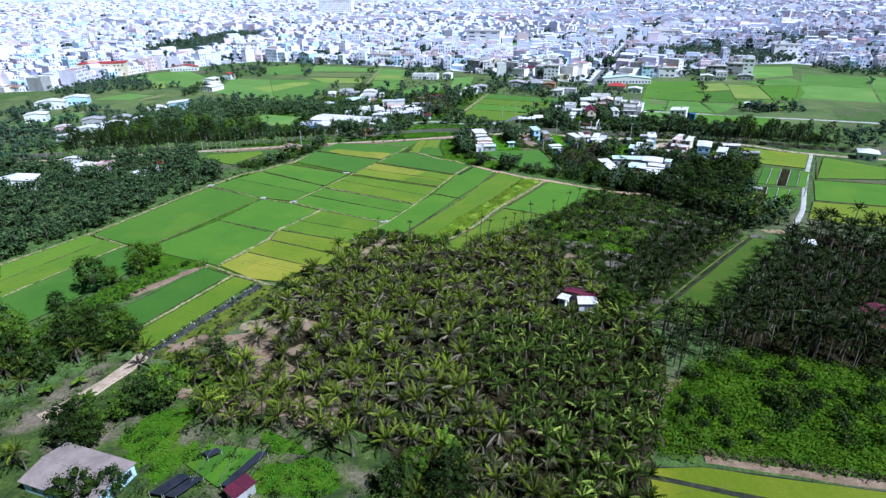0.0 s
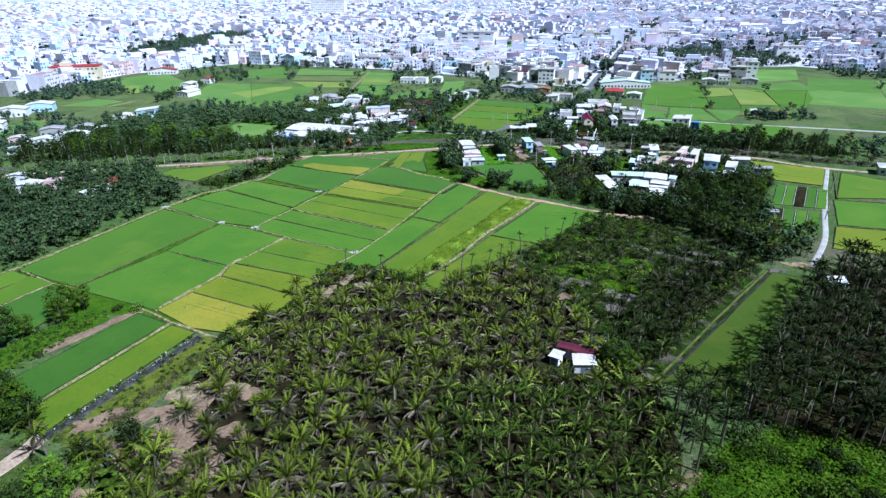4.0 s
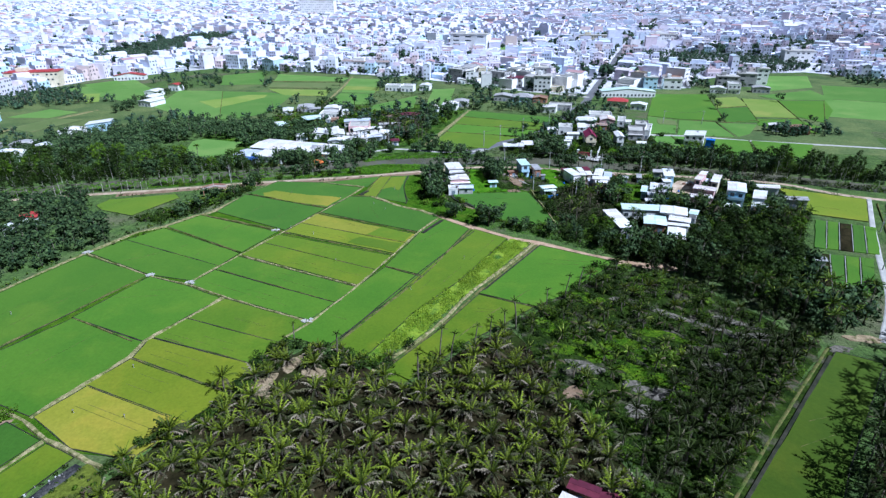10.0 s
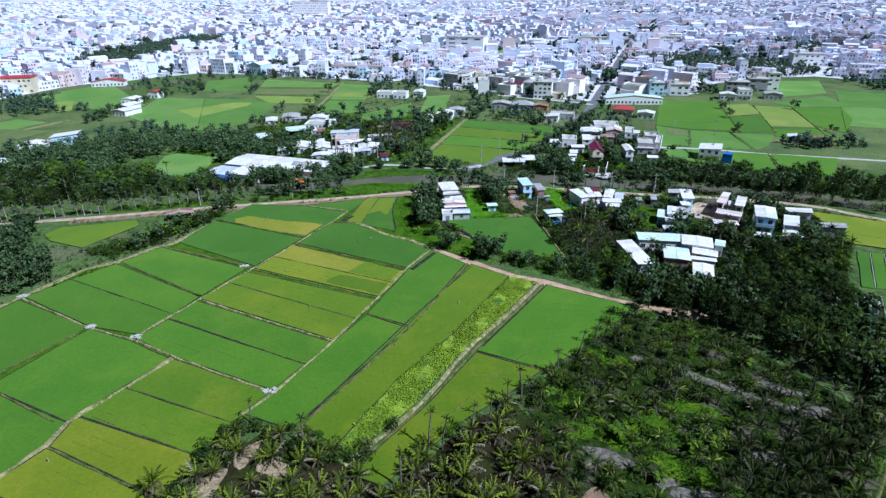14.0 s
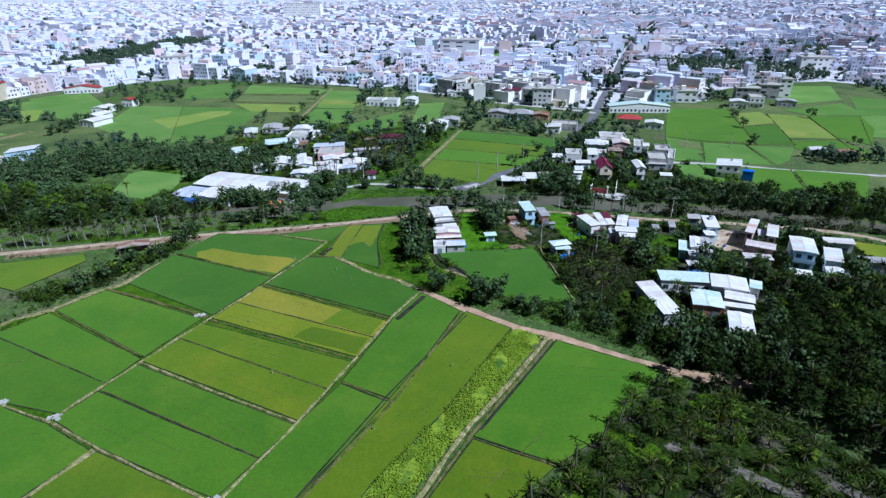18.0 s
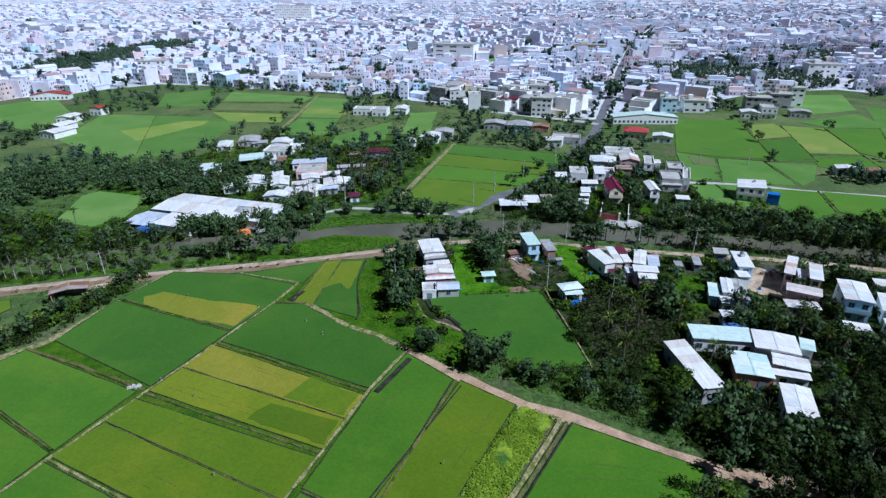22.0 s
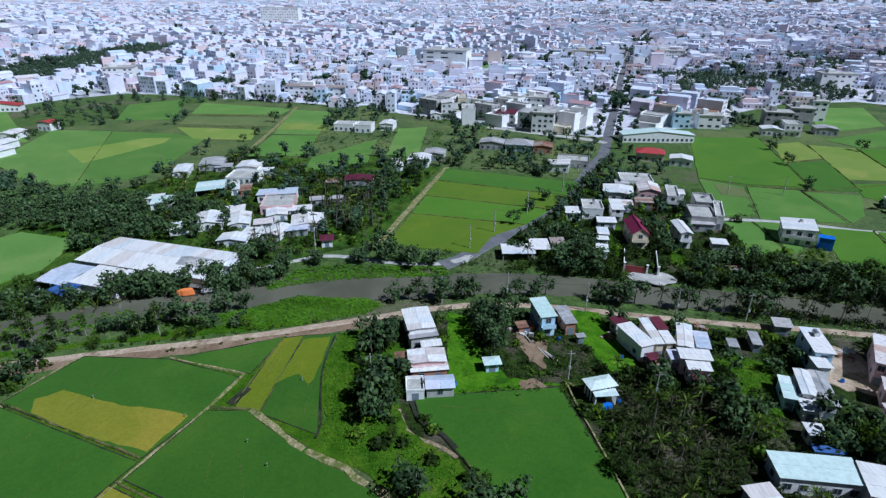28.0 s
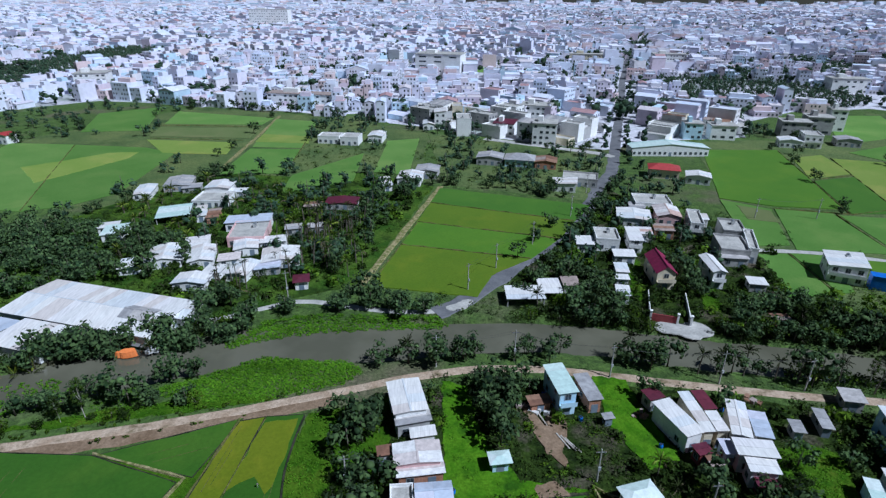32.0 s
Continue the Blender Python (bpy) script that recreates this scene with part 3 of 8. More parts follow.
paddy("green", (-55.4, 214), (-16, 194.1), (-20.6, 185.6), (-47, 198.4), (-59.6, 205.8))
paddy("green", (-51.3, 223.1), (-11.9, 202.9), (-16, 194.6), (-55.2, 214.6))
paddy("olive", (-45.7, 233), (-7.1, 213.1), (-11.4, 204.2), (-50.8, 224.6))
paddy("olive", (-42.9, 239.9), (-3.1, 222.6), (-7.1, 213.6), (-45.7, 233.5))
paddy("yellow", (-37.1, 249.9), (0.7, 232.3), (-2.1, 224.6), (-40.9, 242.3))
paddy("gold", (-33.6, 258.8), (3.9, 239.3), (0.7, 232.8), (-37.1, 250.4))
paddy("deep", (-31.6, 260.3), (-23.4, 277), (-14.8, 276.7), (6.9, 259.1), (11.8, 254.7), (4.9, 241.8))
paddy("deep", (-66, 281.4), (-57.4, 296.9), (-37.7, 294.6), (-20.7, 287.9), (-23.9, 278.5), (-31.3, 265.6))
patch("gold", [(-58.3, 277.6), (-60.5, 282.3), (-56.2, 284.9), (-41.4, 280), (-26.5, 276.2), (-30.8, 266.7), (-44.6, 271.3)], "ripe yellow patch of rice in a green paddy")
paddy("deep", (-71.6, 262), (-66.5, 280.4), (-31.9, 264.2), (-41.9, 244.3))
paddy("green", (-84.1, 247.8), (-76.4, 258), (-44.4, 242.3), (-51.7, 226.6))
paddy("green", (-93.1, 236.8), (-84.8, 246.2), (-52.3, 225.6), (-55.8, 217.3))
paddy("green", (-99.9, 226.7), (-93.1, 236.3), (-55.8, 216.8), (-60.3, 207.8), (-74.3, 212))
paddy("deep", (-36.7, 295.1), (-13.3, 303.1), (-18.2, 289.4))
paddy("yellow", (-18.1, 278.7), (-13.8, 302.1), (-8.8, 303.1), (-13, 276.5))
paddy("deep", (-12.5, 276.4), (-8.3, 303.1), (-1.2, 303.4), (-2.6, 289), (-1.6, 279.7), (-0.4, 270))
patch("yellow", [(-11.7, 285.5), (-8.3, 302.2), (-2, 302.6), (-3, 290.3), (-4.3, 284.4), (-7.2, 288.4)], "yellow patch of rice beside the canal road", seed=9)
paddy("green", (5.9, 240.8), (12.8, 253.2), (22.5, 243.4), (7.3, 209.8), (-4, 216.2))
paddy("green", (-4.5, 214.5), (6.3, 208.3), (-14.9, 174.7), (-25.3, 179.1))
paddy("olive", (-12.3, 175.6), (24.5, 242.9), (35, 234.7), (17.2, 205.5), (5, 189), (-5.5, 169.8))
paddy("green", (45.6, 229), (66, 217), (60.5, 211), (46, 197.4), (37.8, 191.8), (23.6, 198.9), label="green rice paddy beside a reddish track")
paddy("olive", (22.8, 197.6), (36.6, 190.6), (29.5, 184.2), (17.2, 175), (10.5, 166.7), (4, 160.8), (-1.8, 163.2), (11.9, 180.2))
paddy("deep", (18.6, 279.2), (49, 280.9), (54.8, 247.6), (40.8, 246.8), (31.5, 254.6), (26.6, 263.6), (22.6, 269.8), (19.6, 273.4), label="deep green rice paddy before white houses")
# shade of the palm grove is in this field's colour
paddy("murky", (104, 169.5), (112, 165), (84, 136), (66, 114), (54, 121), label="green field with palm shade darkened into its colour")
paddy("yellow", (36, 71.5), (46, 71.5), (75, 66), (74, 50), (34, 56), label="yellow-green field with a dark ditch")
corner_patch("yellow", -62, 151.8, 2.0, 0.9, -25, 811, "green patch in a ripening paddy")
corner_patch("yellow", -47, 144.3, 2.8, 1.4, 20, 812, "green patch in a ripening paddy")
paddy("yellow", (155, 283), (182, 269), (167, 247), (151, 255))
paddy("light", (186, 263), (204, 246), (192, 230), (164, 232))
paddy("green", (161, 229), (230, 212), (212, 186), (147, 205))
paddy("yellow", (145, 203), (212, 185), (196, 160), (133, 186))
paddy("olive", (-121.5, 270), (-119.5, 276.1), (-96.2, 281.9), (-93, 277.4), (-102.8, 259.2), (-116.4, 265), label="yellow-green grass field beside the dirt road")
NF = [((9, 357), (18, 385), (59, 372), (45, 362), (39, 349)), ((18, 385), (24, 405), (72, 387), (59, 372)),
      ((24, 405), (30, 425), (82, 403), (72, 387)), ((30, 425), (35, 443), (93, 419), (82, 403))]
for tone, poly in zip(("olive", "green", "olive", "deep"), NF):
    paddy(tone, *poly)
paddy("pale", (-186, 462), (-197, 531), (-160, 526), (-127, 423), (-150, 429))
paddy("mead", (-160, 526), (-119, 518), (-100, 505), (-100, 443), (-112, 429), (-127, 423))
patch("straw", [(-163, 483), (-147, 495), (-134, 508), (-119, 509), (-119, 497), (-135, 469), (-142, 458)], "straw-tinted stripes in a haze-dulled green field", 0.34, 32)
paddy("mead", (-173, 558), (-189, 613), (-156, 635), (-137, 560))
paddy("pale", (-138, 619), (-68, 594), (-71, 574), (-132, 579))
paddy("brown", (-131, 569), (-70, 562), (-70, 538), (-128, 545))
paddy("straw", (-126, 536), (-75, 528), (-73, 503), (-106, 507))
paddy("pale", (-65, 591), (-37, 582), (-36, 515), (-63, 518))
patch("straw", [(-64, 548), (-35, 540), (-34, 524), (-64, 529)], "straw-tinted stripes in a haze-dulled green field", 0.34, 38)
paddy("mead", (-63, 514), (-36, 511), (-36, 468), (-66, 469))
paddy("mead", (-32, 465), (-2, 502), (-4, 455), (-33, 440))
paddy("pale", (10, 528), (28, 533), (21, 463), (5, 469))
paddy("pale", (-117, 340), (-122, 367), (-118, 372), (-95, 365), (-94, 343), (-101, 334))
paddy("mead", (-292, 563), (-276, 586), (-245, 544), (-259, 525))
paddy("straw", (-268, 516), (-255, 519), (-238, 486), (-244, 480))
paddy("green", (181, 501), (222, 499), (192, 410), (167, 415), (150, 425))
paddy("straw", (220, 483), (239, 488), (232, 456), (206, 449))
paddy("deep", (205, 445), (229, 450), (211, 404), (192, 405))
paddy("straw", (240, 481), (261, 473), (242, 416), (217, 420))
paddy("green", (262, 472), (295, 470), (279, 437), (251, 401), (244, 419))
paddy("mead", (165, 411), (184, 405), (179, 369), (149, 374))
paddy("mead", (186, 403), (207, 398), (191, 376), (181, 369))
paddy("green", (215, 413), (239, 412), (241, 388), (230, 374), (207, 396))
paddy("green", (165, 365), (182, 360), (174, 337), (149, 326))
paddy("green", (184, 360), (212, 351), (188, 319), (176, 338))
paddy("mead", (134, 371), (144, 371), (141, 345), (126, 343))
paddy("mead", (145, 371), (155, 369), (147, 346), (142, 345))
paddy("pale", (313, 589), (354, 587), (322, 528), (267, 510))
paddy("mead", (258, 492), (312, 514), (304, 473), (265, 476))
paddy("mead", (149, 423), (163, 411), (149, 378), (135, 378))
paddy("green", (240, 255), (330, 225), (300, 170), (216, 200))
paddy("brown", (-246, 400), (-236, 428), (-215, 424), (-226, 392))
paddy("pale", (-268, 432), (-256, 458), (-232, 448), (-240, 430))
paddy("mead", (-272, 345), (-256, 384), (-238, 372), (-250, 340))
paddy("pale", (-295, 538), (-262, 590), (-195, 503), (-221, 487))
paddy("pale", (96, 828), (100, 870), (142, 860), (136, 815), label="green field inside the town")

tones = ("pale", "mead", "pale", "mead", "straw", "mead", "pale", "mead")
for i in range(5):
    for j in (-1, 0, 1):
        px, py = 264 + 47 * i + 36 * j, 419 - 20 * i + 60 * j
        if i + j > 0 or j == 0:
            paddy(tones[(i * 3 + j * 5) % 8], (px + 1, py), (px + 46, py - 19.6), (px + 81, py + 38.6), (px + 36, py + 58.4), top=0.11)
patch("brown", [(148, 401), (152, 416), (162, 409.5), (158, 397)], "brownish dry crop in a green field", 0.34, 41)
patch("olive", [(-8.1, 245.7), (3, 239.6), (0.5, 233.4), (-12.5, 239.2)], "greener end of a ripening rice paddy", 0.33, 21)
patch("olive", [(-14.9, 237.6), (-0.3, 231.6), (-2.2, 225.5), (-18.7, 233.3)], "greener end of a ripening rice paddy", 0.33, 22)

# rough grass between the more distant paddies
for k, (m, poly) in enumerate(((M_SCRUB, [(158, 441), (182, 518), (222, 523), (262, 512), (300, 542), (352, 598), (420, 560), (520, 470), (480, 330), (330, 380), (262, 378), (240, 330), (174, 338), (140, 336), (124, 340), (140, 398), (190, 408)]),
                               (M_SCRUB, [(-205, 440), (-192, 545), (-130, 636), (-60, 608), (-30, 596), (-8, 600), (10, 560), (34, 552), (28, 474), (-30, 462), (-62, 470), (-98, 426), (-160, 436)]),
                               (M_SCRUB, [(36, 448), (96, 424), (118, 466), (124, 486), (66, 528), (34, 548)]), (M_SCRUB, [(-330, 340), (-200, 345), (-165, 436), (-205, 500), (-300, 540), (-340, 440)]))):
    thing("rough_field", slab(poly, 0.08 + 0.01 * k, -0.05, 0.5, 6.0, 620 + k), m, "rough scrubby grass between paddies and town", "field", kind="structure")

thing("paddy_ground", slab([(-137.8, 151.9), (-123.6, 175.8), (-100.9, 226.7), (-92.1, 243), (-84, 248.3), (-71.6, 262.5), (-57.9, 297), (-37.7, 295.1), (-13.3, 302.6), (-1.4, 302.6), (0.7, 270.1), (11.8, 255.2), (24, 243.4), (35.7, 234.7), (-5, 168.4), (-13.9, 175.2), (-25.4, 178.1),
                            (-33.4, 157.4), (-45, 140.5), (-56, 142), (-71, 107), (-81, 111), (-94, 113), (-71, 150.3), (-95, 149), (-108, 119), (-124, 132)], 0.14, -0.05, 0.3, 5.0, 640), M_GRASSLAND, "short green grass between the paddies", "grass", kind="structure")
# bunds between the paddies
BUNDS = []


def bund(*pts, width=0.9, top=0.42, pale=False):
    pts = list(pts)
    BUNDS.append(pts)
    thing("paddy_bund", ribbon(cut(pts, 2.5), width * 0.36, top, 0.2, 0.45, seed=50 + len(BUNDS)), M_BUND_PALE if pale else M_BUND,
          ("dry pale" if pale else "grassy brown") + " earth bund between rice paddies", "earth bund", "paddy bunds", kind="structure")


bund((-70, 151.3), (-60, 170.8), (-59.4, 177.5), (-47.5, 197.3), width=1.9, pale=True)
bund((-100.9, 226.2), (-74.3, 211), (-60.3, 205.3), (-47, 197.8), (-20.6, 184.6), width=1.1, pale=True)
bund((-60.3, 206.3), (-51.3, 224.1), (-41.9, 242.3), (-32.7, 259.8), (-23.4, 278.5), (-19.2, 288.9), (-37.7, 295.6), width=1.0, pale=True)
bund((-25.9, 178.1), (-21.1, 184.6), (-11.4, 203.2), (-2.6, 223.1), (4.9, 240.8), (12.3, 254.2), width=1.1, pale=True)
bund((-13.9, 173.7), (7.3, 208.8), (23.5, 243.4), width=1.0)
bund((-98.9, 164.3), (-74.5, 211), width=0.8)
bund((-83, 188.1), (-62.4, 177.3), width=0.8)
bund((-122.6, 175.3), (-107.4, 167), (-98.4, 163.5), (-95, 149), width=1.2, pale=True)
bund((-137.8, 151.9), (-124, 132), width=0.8)
bund((-124, 132.5), (-106.9, 166.6), width=1.0, pale=True)
bund((-131, 142), (-116, 171), width=0.4, top=0.3)
bund((-63.4, 144.8), (-80.5, 110.5), width=1.3, pale=True)
bund((-77, 153.3), (-71, 150.8), (-63, 145.3), (-54, 141), (-47, 137.5), width=1.8, pale=True)
bund((-59.2, 170.3), (-33.8, 158.4), width=1.0)
bund((-63.7, 161), (-38.7, 149.8), width=0.3, top=0.3)
bund((-56.1, 178.8), (-30.9, 167.9), width=0.4, top=0.3)
bund((-53, 187.4), (-27.5, 176.4), width=0.3, top=0.3)
bund((-54.4, 214.3), (-16, 194.4), width=0.3, top=0.3)
bund((-51.3, 223.9), (-11.6, 203.5), width=1.0, pale=True)
bund((-45.9, 233.2), (-7.1, 213.3), width=0.4, top=0.3)
bund((-42.4, 241.8), (-2.6, 223.6), width=1.1)
bund((-37.1, 250.1), (0.7, 232.5), width=0.4, top=0.3)
bund((-33.2, 259.8), (4.4, 240.5), width=1.0)
bund((-23.4, 278.3), (-14.8, 277.2), width=1.4)
bund((-14.8, 277.2), (-6.7, 269.6), (-2.1, 265.6), (2.1, 262.9), (6, 260.6), (10, 257), width=3.6, pale=True)
bund((-84.2, 247.3), (-51.8, 226.1), width=1.0)
bund((-93.3, 236.5), (-55.8, 217), width=0.4, top=0.3)
bund((-76.4, 258.5), (-59.1, 250.9), (-42.4, 242.8), width=2.2)
bund((-66.5, 281.7), (-31.3, 265.1), width=1.0)
bund((-13, 276), (-8.5, 303.1), width=0.5, top=0.3)
bund((-18.6, 279.2), (-13.5, 303.1), width=0.7)
bund((-4.2, 215.3), (6.8, 209), width=0.8)
bund((44.6, 230), (22.2, 198.6), (11.3, 180.5), (-2.6, 163.8), width=1.0, top=0.36)
thing("track_strip", ribbon(smooth_line([(43.6, 231), (33, 215.5), (21, 199.6), (10.3, 181.3), (-3.4, 165)], 3), 0.55, 0.32, 0.3, 0.4, seed=505), M_BUND_PALE, "dry trodden track beside a grass strip", "footpath", kind="structure")
bund((22.4, 198.3), (37.2, 191.2), width=0.5, top=0.3)
bund((38.6, 201.6), (22.3, 184.8), (12, 172), width=0.25, top=0.28)
bund((55, 279.9), (51, 282.9), (54.3, 246.6), width=1.0, pale=True)
bund((27, 262.4), (31.2, 254), (40.8, 246.3), width=0.9)
road("path_bank", [(15, 276), (16.6, 270.2), (19.4, 267.5), (22.9, 265.6), (26, 262.6)], 0.5, M_BARE, "worn pale footpath beside a paddy", step=2.0, category="footpath", rough=0.35)
thing("furrow", ribbon(smooth_line([(17.8, 277.6), (18.9, 272.8), (21.4, 270.2), (23.8, 268), (26, 264.6)], 1.5), 0.9, 0.34, 0.15, 0.3, seed=98), M_MUD, "dark standing water beside a paddy", "furrow", kind="structure")
thing("furrow", ribbon(smooth_line([(-1, 303.4), (-1.8, 296.7), (-2.2, 289.1), (-1.2, 279.7), (-0.1, 272.7), (-0.6, 268.5)], 3), 0.32, 0.33, 0.1, 0.2, seed=99), M_MUD, "dark channel beside a paddy", "furrow", kind="structure")
bund((9, 356.5), (18, 385), (24, 405), width=0.6)
for a, b in (((18, 385), (59, 372)), ((24, 405), (72, 387)), ((30, 425), (82, 403)), ((-160, 526), (-127, 423)), ((-132, 574), (-70, 568)), ((-126, 540), (-72, 533)), ((-36, 582), (-36, 468)),
             ((221, 497), (191, 405)), ((240, 482), (211, 403)), ((262, 473), (229, 376)), ((206, 447), (230, 453)), ((192, 404), (242, 414)), ((185, 404), (179, 369)), ((165, 412), (192, 404)), ((183, 361), (174, 337)),
             ((144, 371), (141, 345)), ((161, 229.5), (230, 212.6)), ((146, 204), (212, 185.6)), ((183, 264), (163, 231)), ((295, 471), (251, 401))):
    bund(a, b, width=0.9)

# water standing in the furrows beside bunds, and the mulched strip
for k, (pts, w) in enumerate((([(6.5, 240), (13.5, 251.5)], 1.3), ([(-12.3, 177.5), (6.6, 212), (24.6, 241.5)], 0.3), ([(24.6, 200.2), (45.6, 229.6)], 0.35), 
                              ([(-19.5, 279), (-17, 284)], 1.8), ([(102, 168.3), (54.9, 122)], 0.6),
                              ([(35, 70), (42, 68), (48, 66.2), (56, 64)], 1.1))):
    thing("furrow", ribbon(cut(pts, 2.0), w, 0.33, 0.05, 0.06, seed=90 + k), M_MUD, "wet muddy furrow beside a bund", "furrow", kind="structure")
thing("mulched_bed", ribbon(cut([(-53.4, 139), (-70, 106)], 2.5), 1.7, 0.3, 0.5, 0.25, seed=7), M_MULCH, "black mulched bed with pale rubble", "garden bed")
# market-garden beds in the east
for r, (A, B, C, D) in enumerate((((149, 249), (166, 241), (152, 220), (134, 226)), ((128, 223), (148, 217), (133, 196), (117, 203)))):
    for k in range(5):
        u0, u1 = (k + 0.08) / 5, (k + 0.92) / 5
        q = [(D[0] + (C[0] - D[0]) * u, D[1] + (C[1] - D[1]) * u) for u in (u0, u1)] + [(A[0] + (B[0] - A[0]) * u, A[1] + (B[1] - A[1]) * u) for u in (u1, u0)]
        thing("vegetable_bed", slab(q, 0.3, -0.05, 0.15, 2.5, 70 + r * 9 + k), [M_RICE["deep"], M_RICE["green"], M_SOIL, M_RICE["deep"], M_RICE["green"]][(k + r) % 5],
              "narrow raised vegetable bed", "vegetable bed", "market garden beds")
        FIELDS.append(q)
        if k:
            u = k / 5
            thing("bed_path", ribbon(cut([(D[0] + (C[0] - D[0]) * u, D[1] + (C[1] - D[1]) * u), (A[0] + (B[0] - A[0]) * u, A[1] + (B[1] - A[1]) * u)], 3), 0.14, 0.34, 0.08, 0.1, seed=200 + r * 9 + k), M_CONCRETE,
                  "pale path between vegetable beds", "path", kind="structure")

thing("grass_plot", slab([(-52, 140), (-47, 135), (-50, 124), (-56, 112), (-62, 104), (-69, 105)], 0.13, -0.05, 0.4, 2.0, 93), M_DRYGRASS, "olive grass verge beside a mulched bed", "grass", kind="structure")
# bare soil
for k, (x, y, rx, ry, yaw, m) in enumerate((
        (-47, 103, 9, 5, 55, M_EARTH), (-39, 100, 5, 3, 20, M_EARTH), (-46, 113, 8, 4, 62, M_EARTH), (-43, 124, 5, 2.5, 60, M_EARTH), (-37, 90, 4, 2.5, 20, M_EARTH), (-28, 88, 6, 4, 0, M_EARTH), (-20, 96, 3, 2, 30, M_EARTH),
        (-43, 88, 5, 3, 0, M_EARTH), (-2, 99, 4, 2, 60, M_EARTH), (48, 93, 6, 3, 10, M_EARTH), (-28, 160, 5.5, 2.6, 52, M_BARE), (-22, 168, 3.6, 2.0, 55, M_BARE), (-16, 164.5, 3.6, 1.6, -15, M_BARE), (-24, 158, 3.4, 1.8, 0, M_BARE), (-4.5, 161.5, 2, 1.4, 30, M_BARE), (-24.5, 134, 3, 2, 20, M_EARTH), (-20.5, 126.5, 3, 2, 0, M_EARTH), (-44, 119.5, 8, 3, 15, M_BARE),
        (60, 195, 2, 1, 20, M_SAND), (71.5, 187, 6.5, 1.5, -42, M_SAND), (81.5, 179.5, 4.4, 1.5, -38, M_SAND), (87, 183, 5.2, 1.4, -35, M_SAND), (88.5, 176.5, 5.2, 1.7, -12, M_SAND), (80, 170.5, 3, 1.4, 15, M_SAND), (74.5, 164.5, 3.6, 1.7, -10, M_SAND),
        (44.5, 165.5, 4.4, 2, -20, M_SAND), (52.8, 159.8, 2.2, 1.2, 0, M_SAND), (57, 156.5, 4.6, 2, -20, M_SAND), (40, 156.8, 2.5, 2, 30, M_EARTH), (52, 151.2, 3.6, 1.8, 0, M_SAND), (114.4, 175, 4.5, 1.6, -15, M_BARE), (106, 171, 3, 1.2, 0, M_SAND), (115.5, 284.5, 6, 10.5, -30, M_DIRT_ROAD), (48, 297, 2.2, 7.5, -20, M_EARTH), (-84, 139, 1.6, 8, -35, M_EARTH), (-77, 148, 1.2, 5, -45, M_EARTH), (45.5, 295, 1.4, 8, 18, M_EARTH), (89.5, 329.5, 6.5, 4.2, -15, M_CONCRETE),
        (44, 279, 3, 6, 15, M_EARTH), (-78, 288, 5, 2, 20, M_DIRT_ROAD), (34, 344.5, 4, 2, 40, M_CONCRETE), (-26, 84, 4, 2, 10, M_EARTH), (-7, 91, 3, 2, 0, M_EARTH))):
    thing("bare_ground", slab(blob(x, y, rx, ry, yaw, 300 + k), 0.07 + 0.004 * k, -0.02, 0.2, 1.5, 300 + k), m, "bare trodden soil among plants" if m in (M_EARTH, M_SAND, M_BARE) else "pale trodden yard", "bare ground", kind="structure")
SOIL = [(-47, 134), (-36, 156), (-28, 164), (-20, 174), (-8, 168), (5, 160), (20, 175), (30, 182), (44, 139), (52, 121), (50, 100), (46, 90), (38, 75), (35, 58), (-4, 58), (-10, 76), (-22, 84), (-36, 90), (-48, 96), (-51, 112)]
NEAR = [(-106, 78), (-90, 92), (-76, 106), (-66, 100), (-52, 98), (-47, 95), (-34, 88), (-20, 82), (-9, 75), (34, 73), (34, 54), (-90, 54)]
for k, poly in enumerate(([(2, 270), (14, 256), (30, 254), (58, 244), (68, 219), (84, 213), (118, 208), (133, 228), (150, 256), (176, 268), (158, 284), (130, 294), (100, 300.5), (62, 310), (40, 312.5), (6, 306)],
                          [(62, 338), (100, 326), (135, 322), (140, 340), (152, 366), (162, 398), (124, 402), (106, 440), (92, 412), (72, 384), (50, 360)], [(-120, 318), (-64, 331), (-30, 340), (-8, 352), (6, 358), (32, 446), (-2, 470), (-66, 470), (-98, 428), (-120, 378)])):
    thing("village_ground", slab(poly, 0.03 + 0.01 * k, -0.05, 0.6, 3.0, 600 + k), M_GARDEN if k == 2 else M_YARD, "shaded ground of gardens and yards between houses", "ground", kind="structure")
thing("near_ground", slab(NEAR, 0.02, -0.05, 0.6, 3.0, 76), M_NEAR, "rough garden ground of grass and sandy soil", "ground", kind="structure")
thing("plantation_soil", slab(SOIL, 0.03, -0.03, 0.6, 3.0, 77), M_SOIL, "leaf-strewn soil under the palms, darkened for their shade", "soil", kind="structure")

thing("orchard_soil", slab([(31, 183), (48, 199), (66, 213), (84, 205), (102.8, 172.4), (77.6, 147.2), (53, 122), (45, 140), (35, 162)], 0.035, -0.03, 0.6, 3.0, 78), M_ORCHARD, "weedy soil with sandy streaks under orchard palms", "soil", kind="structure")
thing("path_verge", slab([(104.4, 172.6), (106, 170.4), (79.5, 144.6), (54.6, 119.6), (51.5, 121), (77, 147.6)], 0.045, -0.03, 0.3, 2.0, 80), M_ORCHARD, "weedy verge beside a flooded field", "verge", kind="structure")
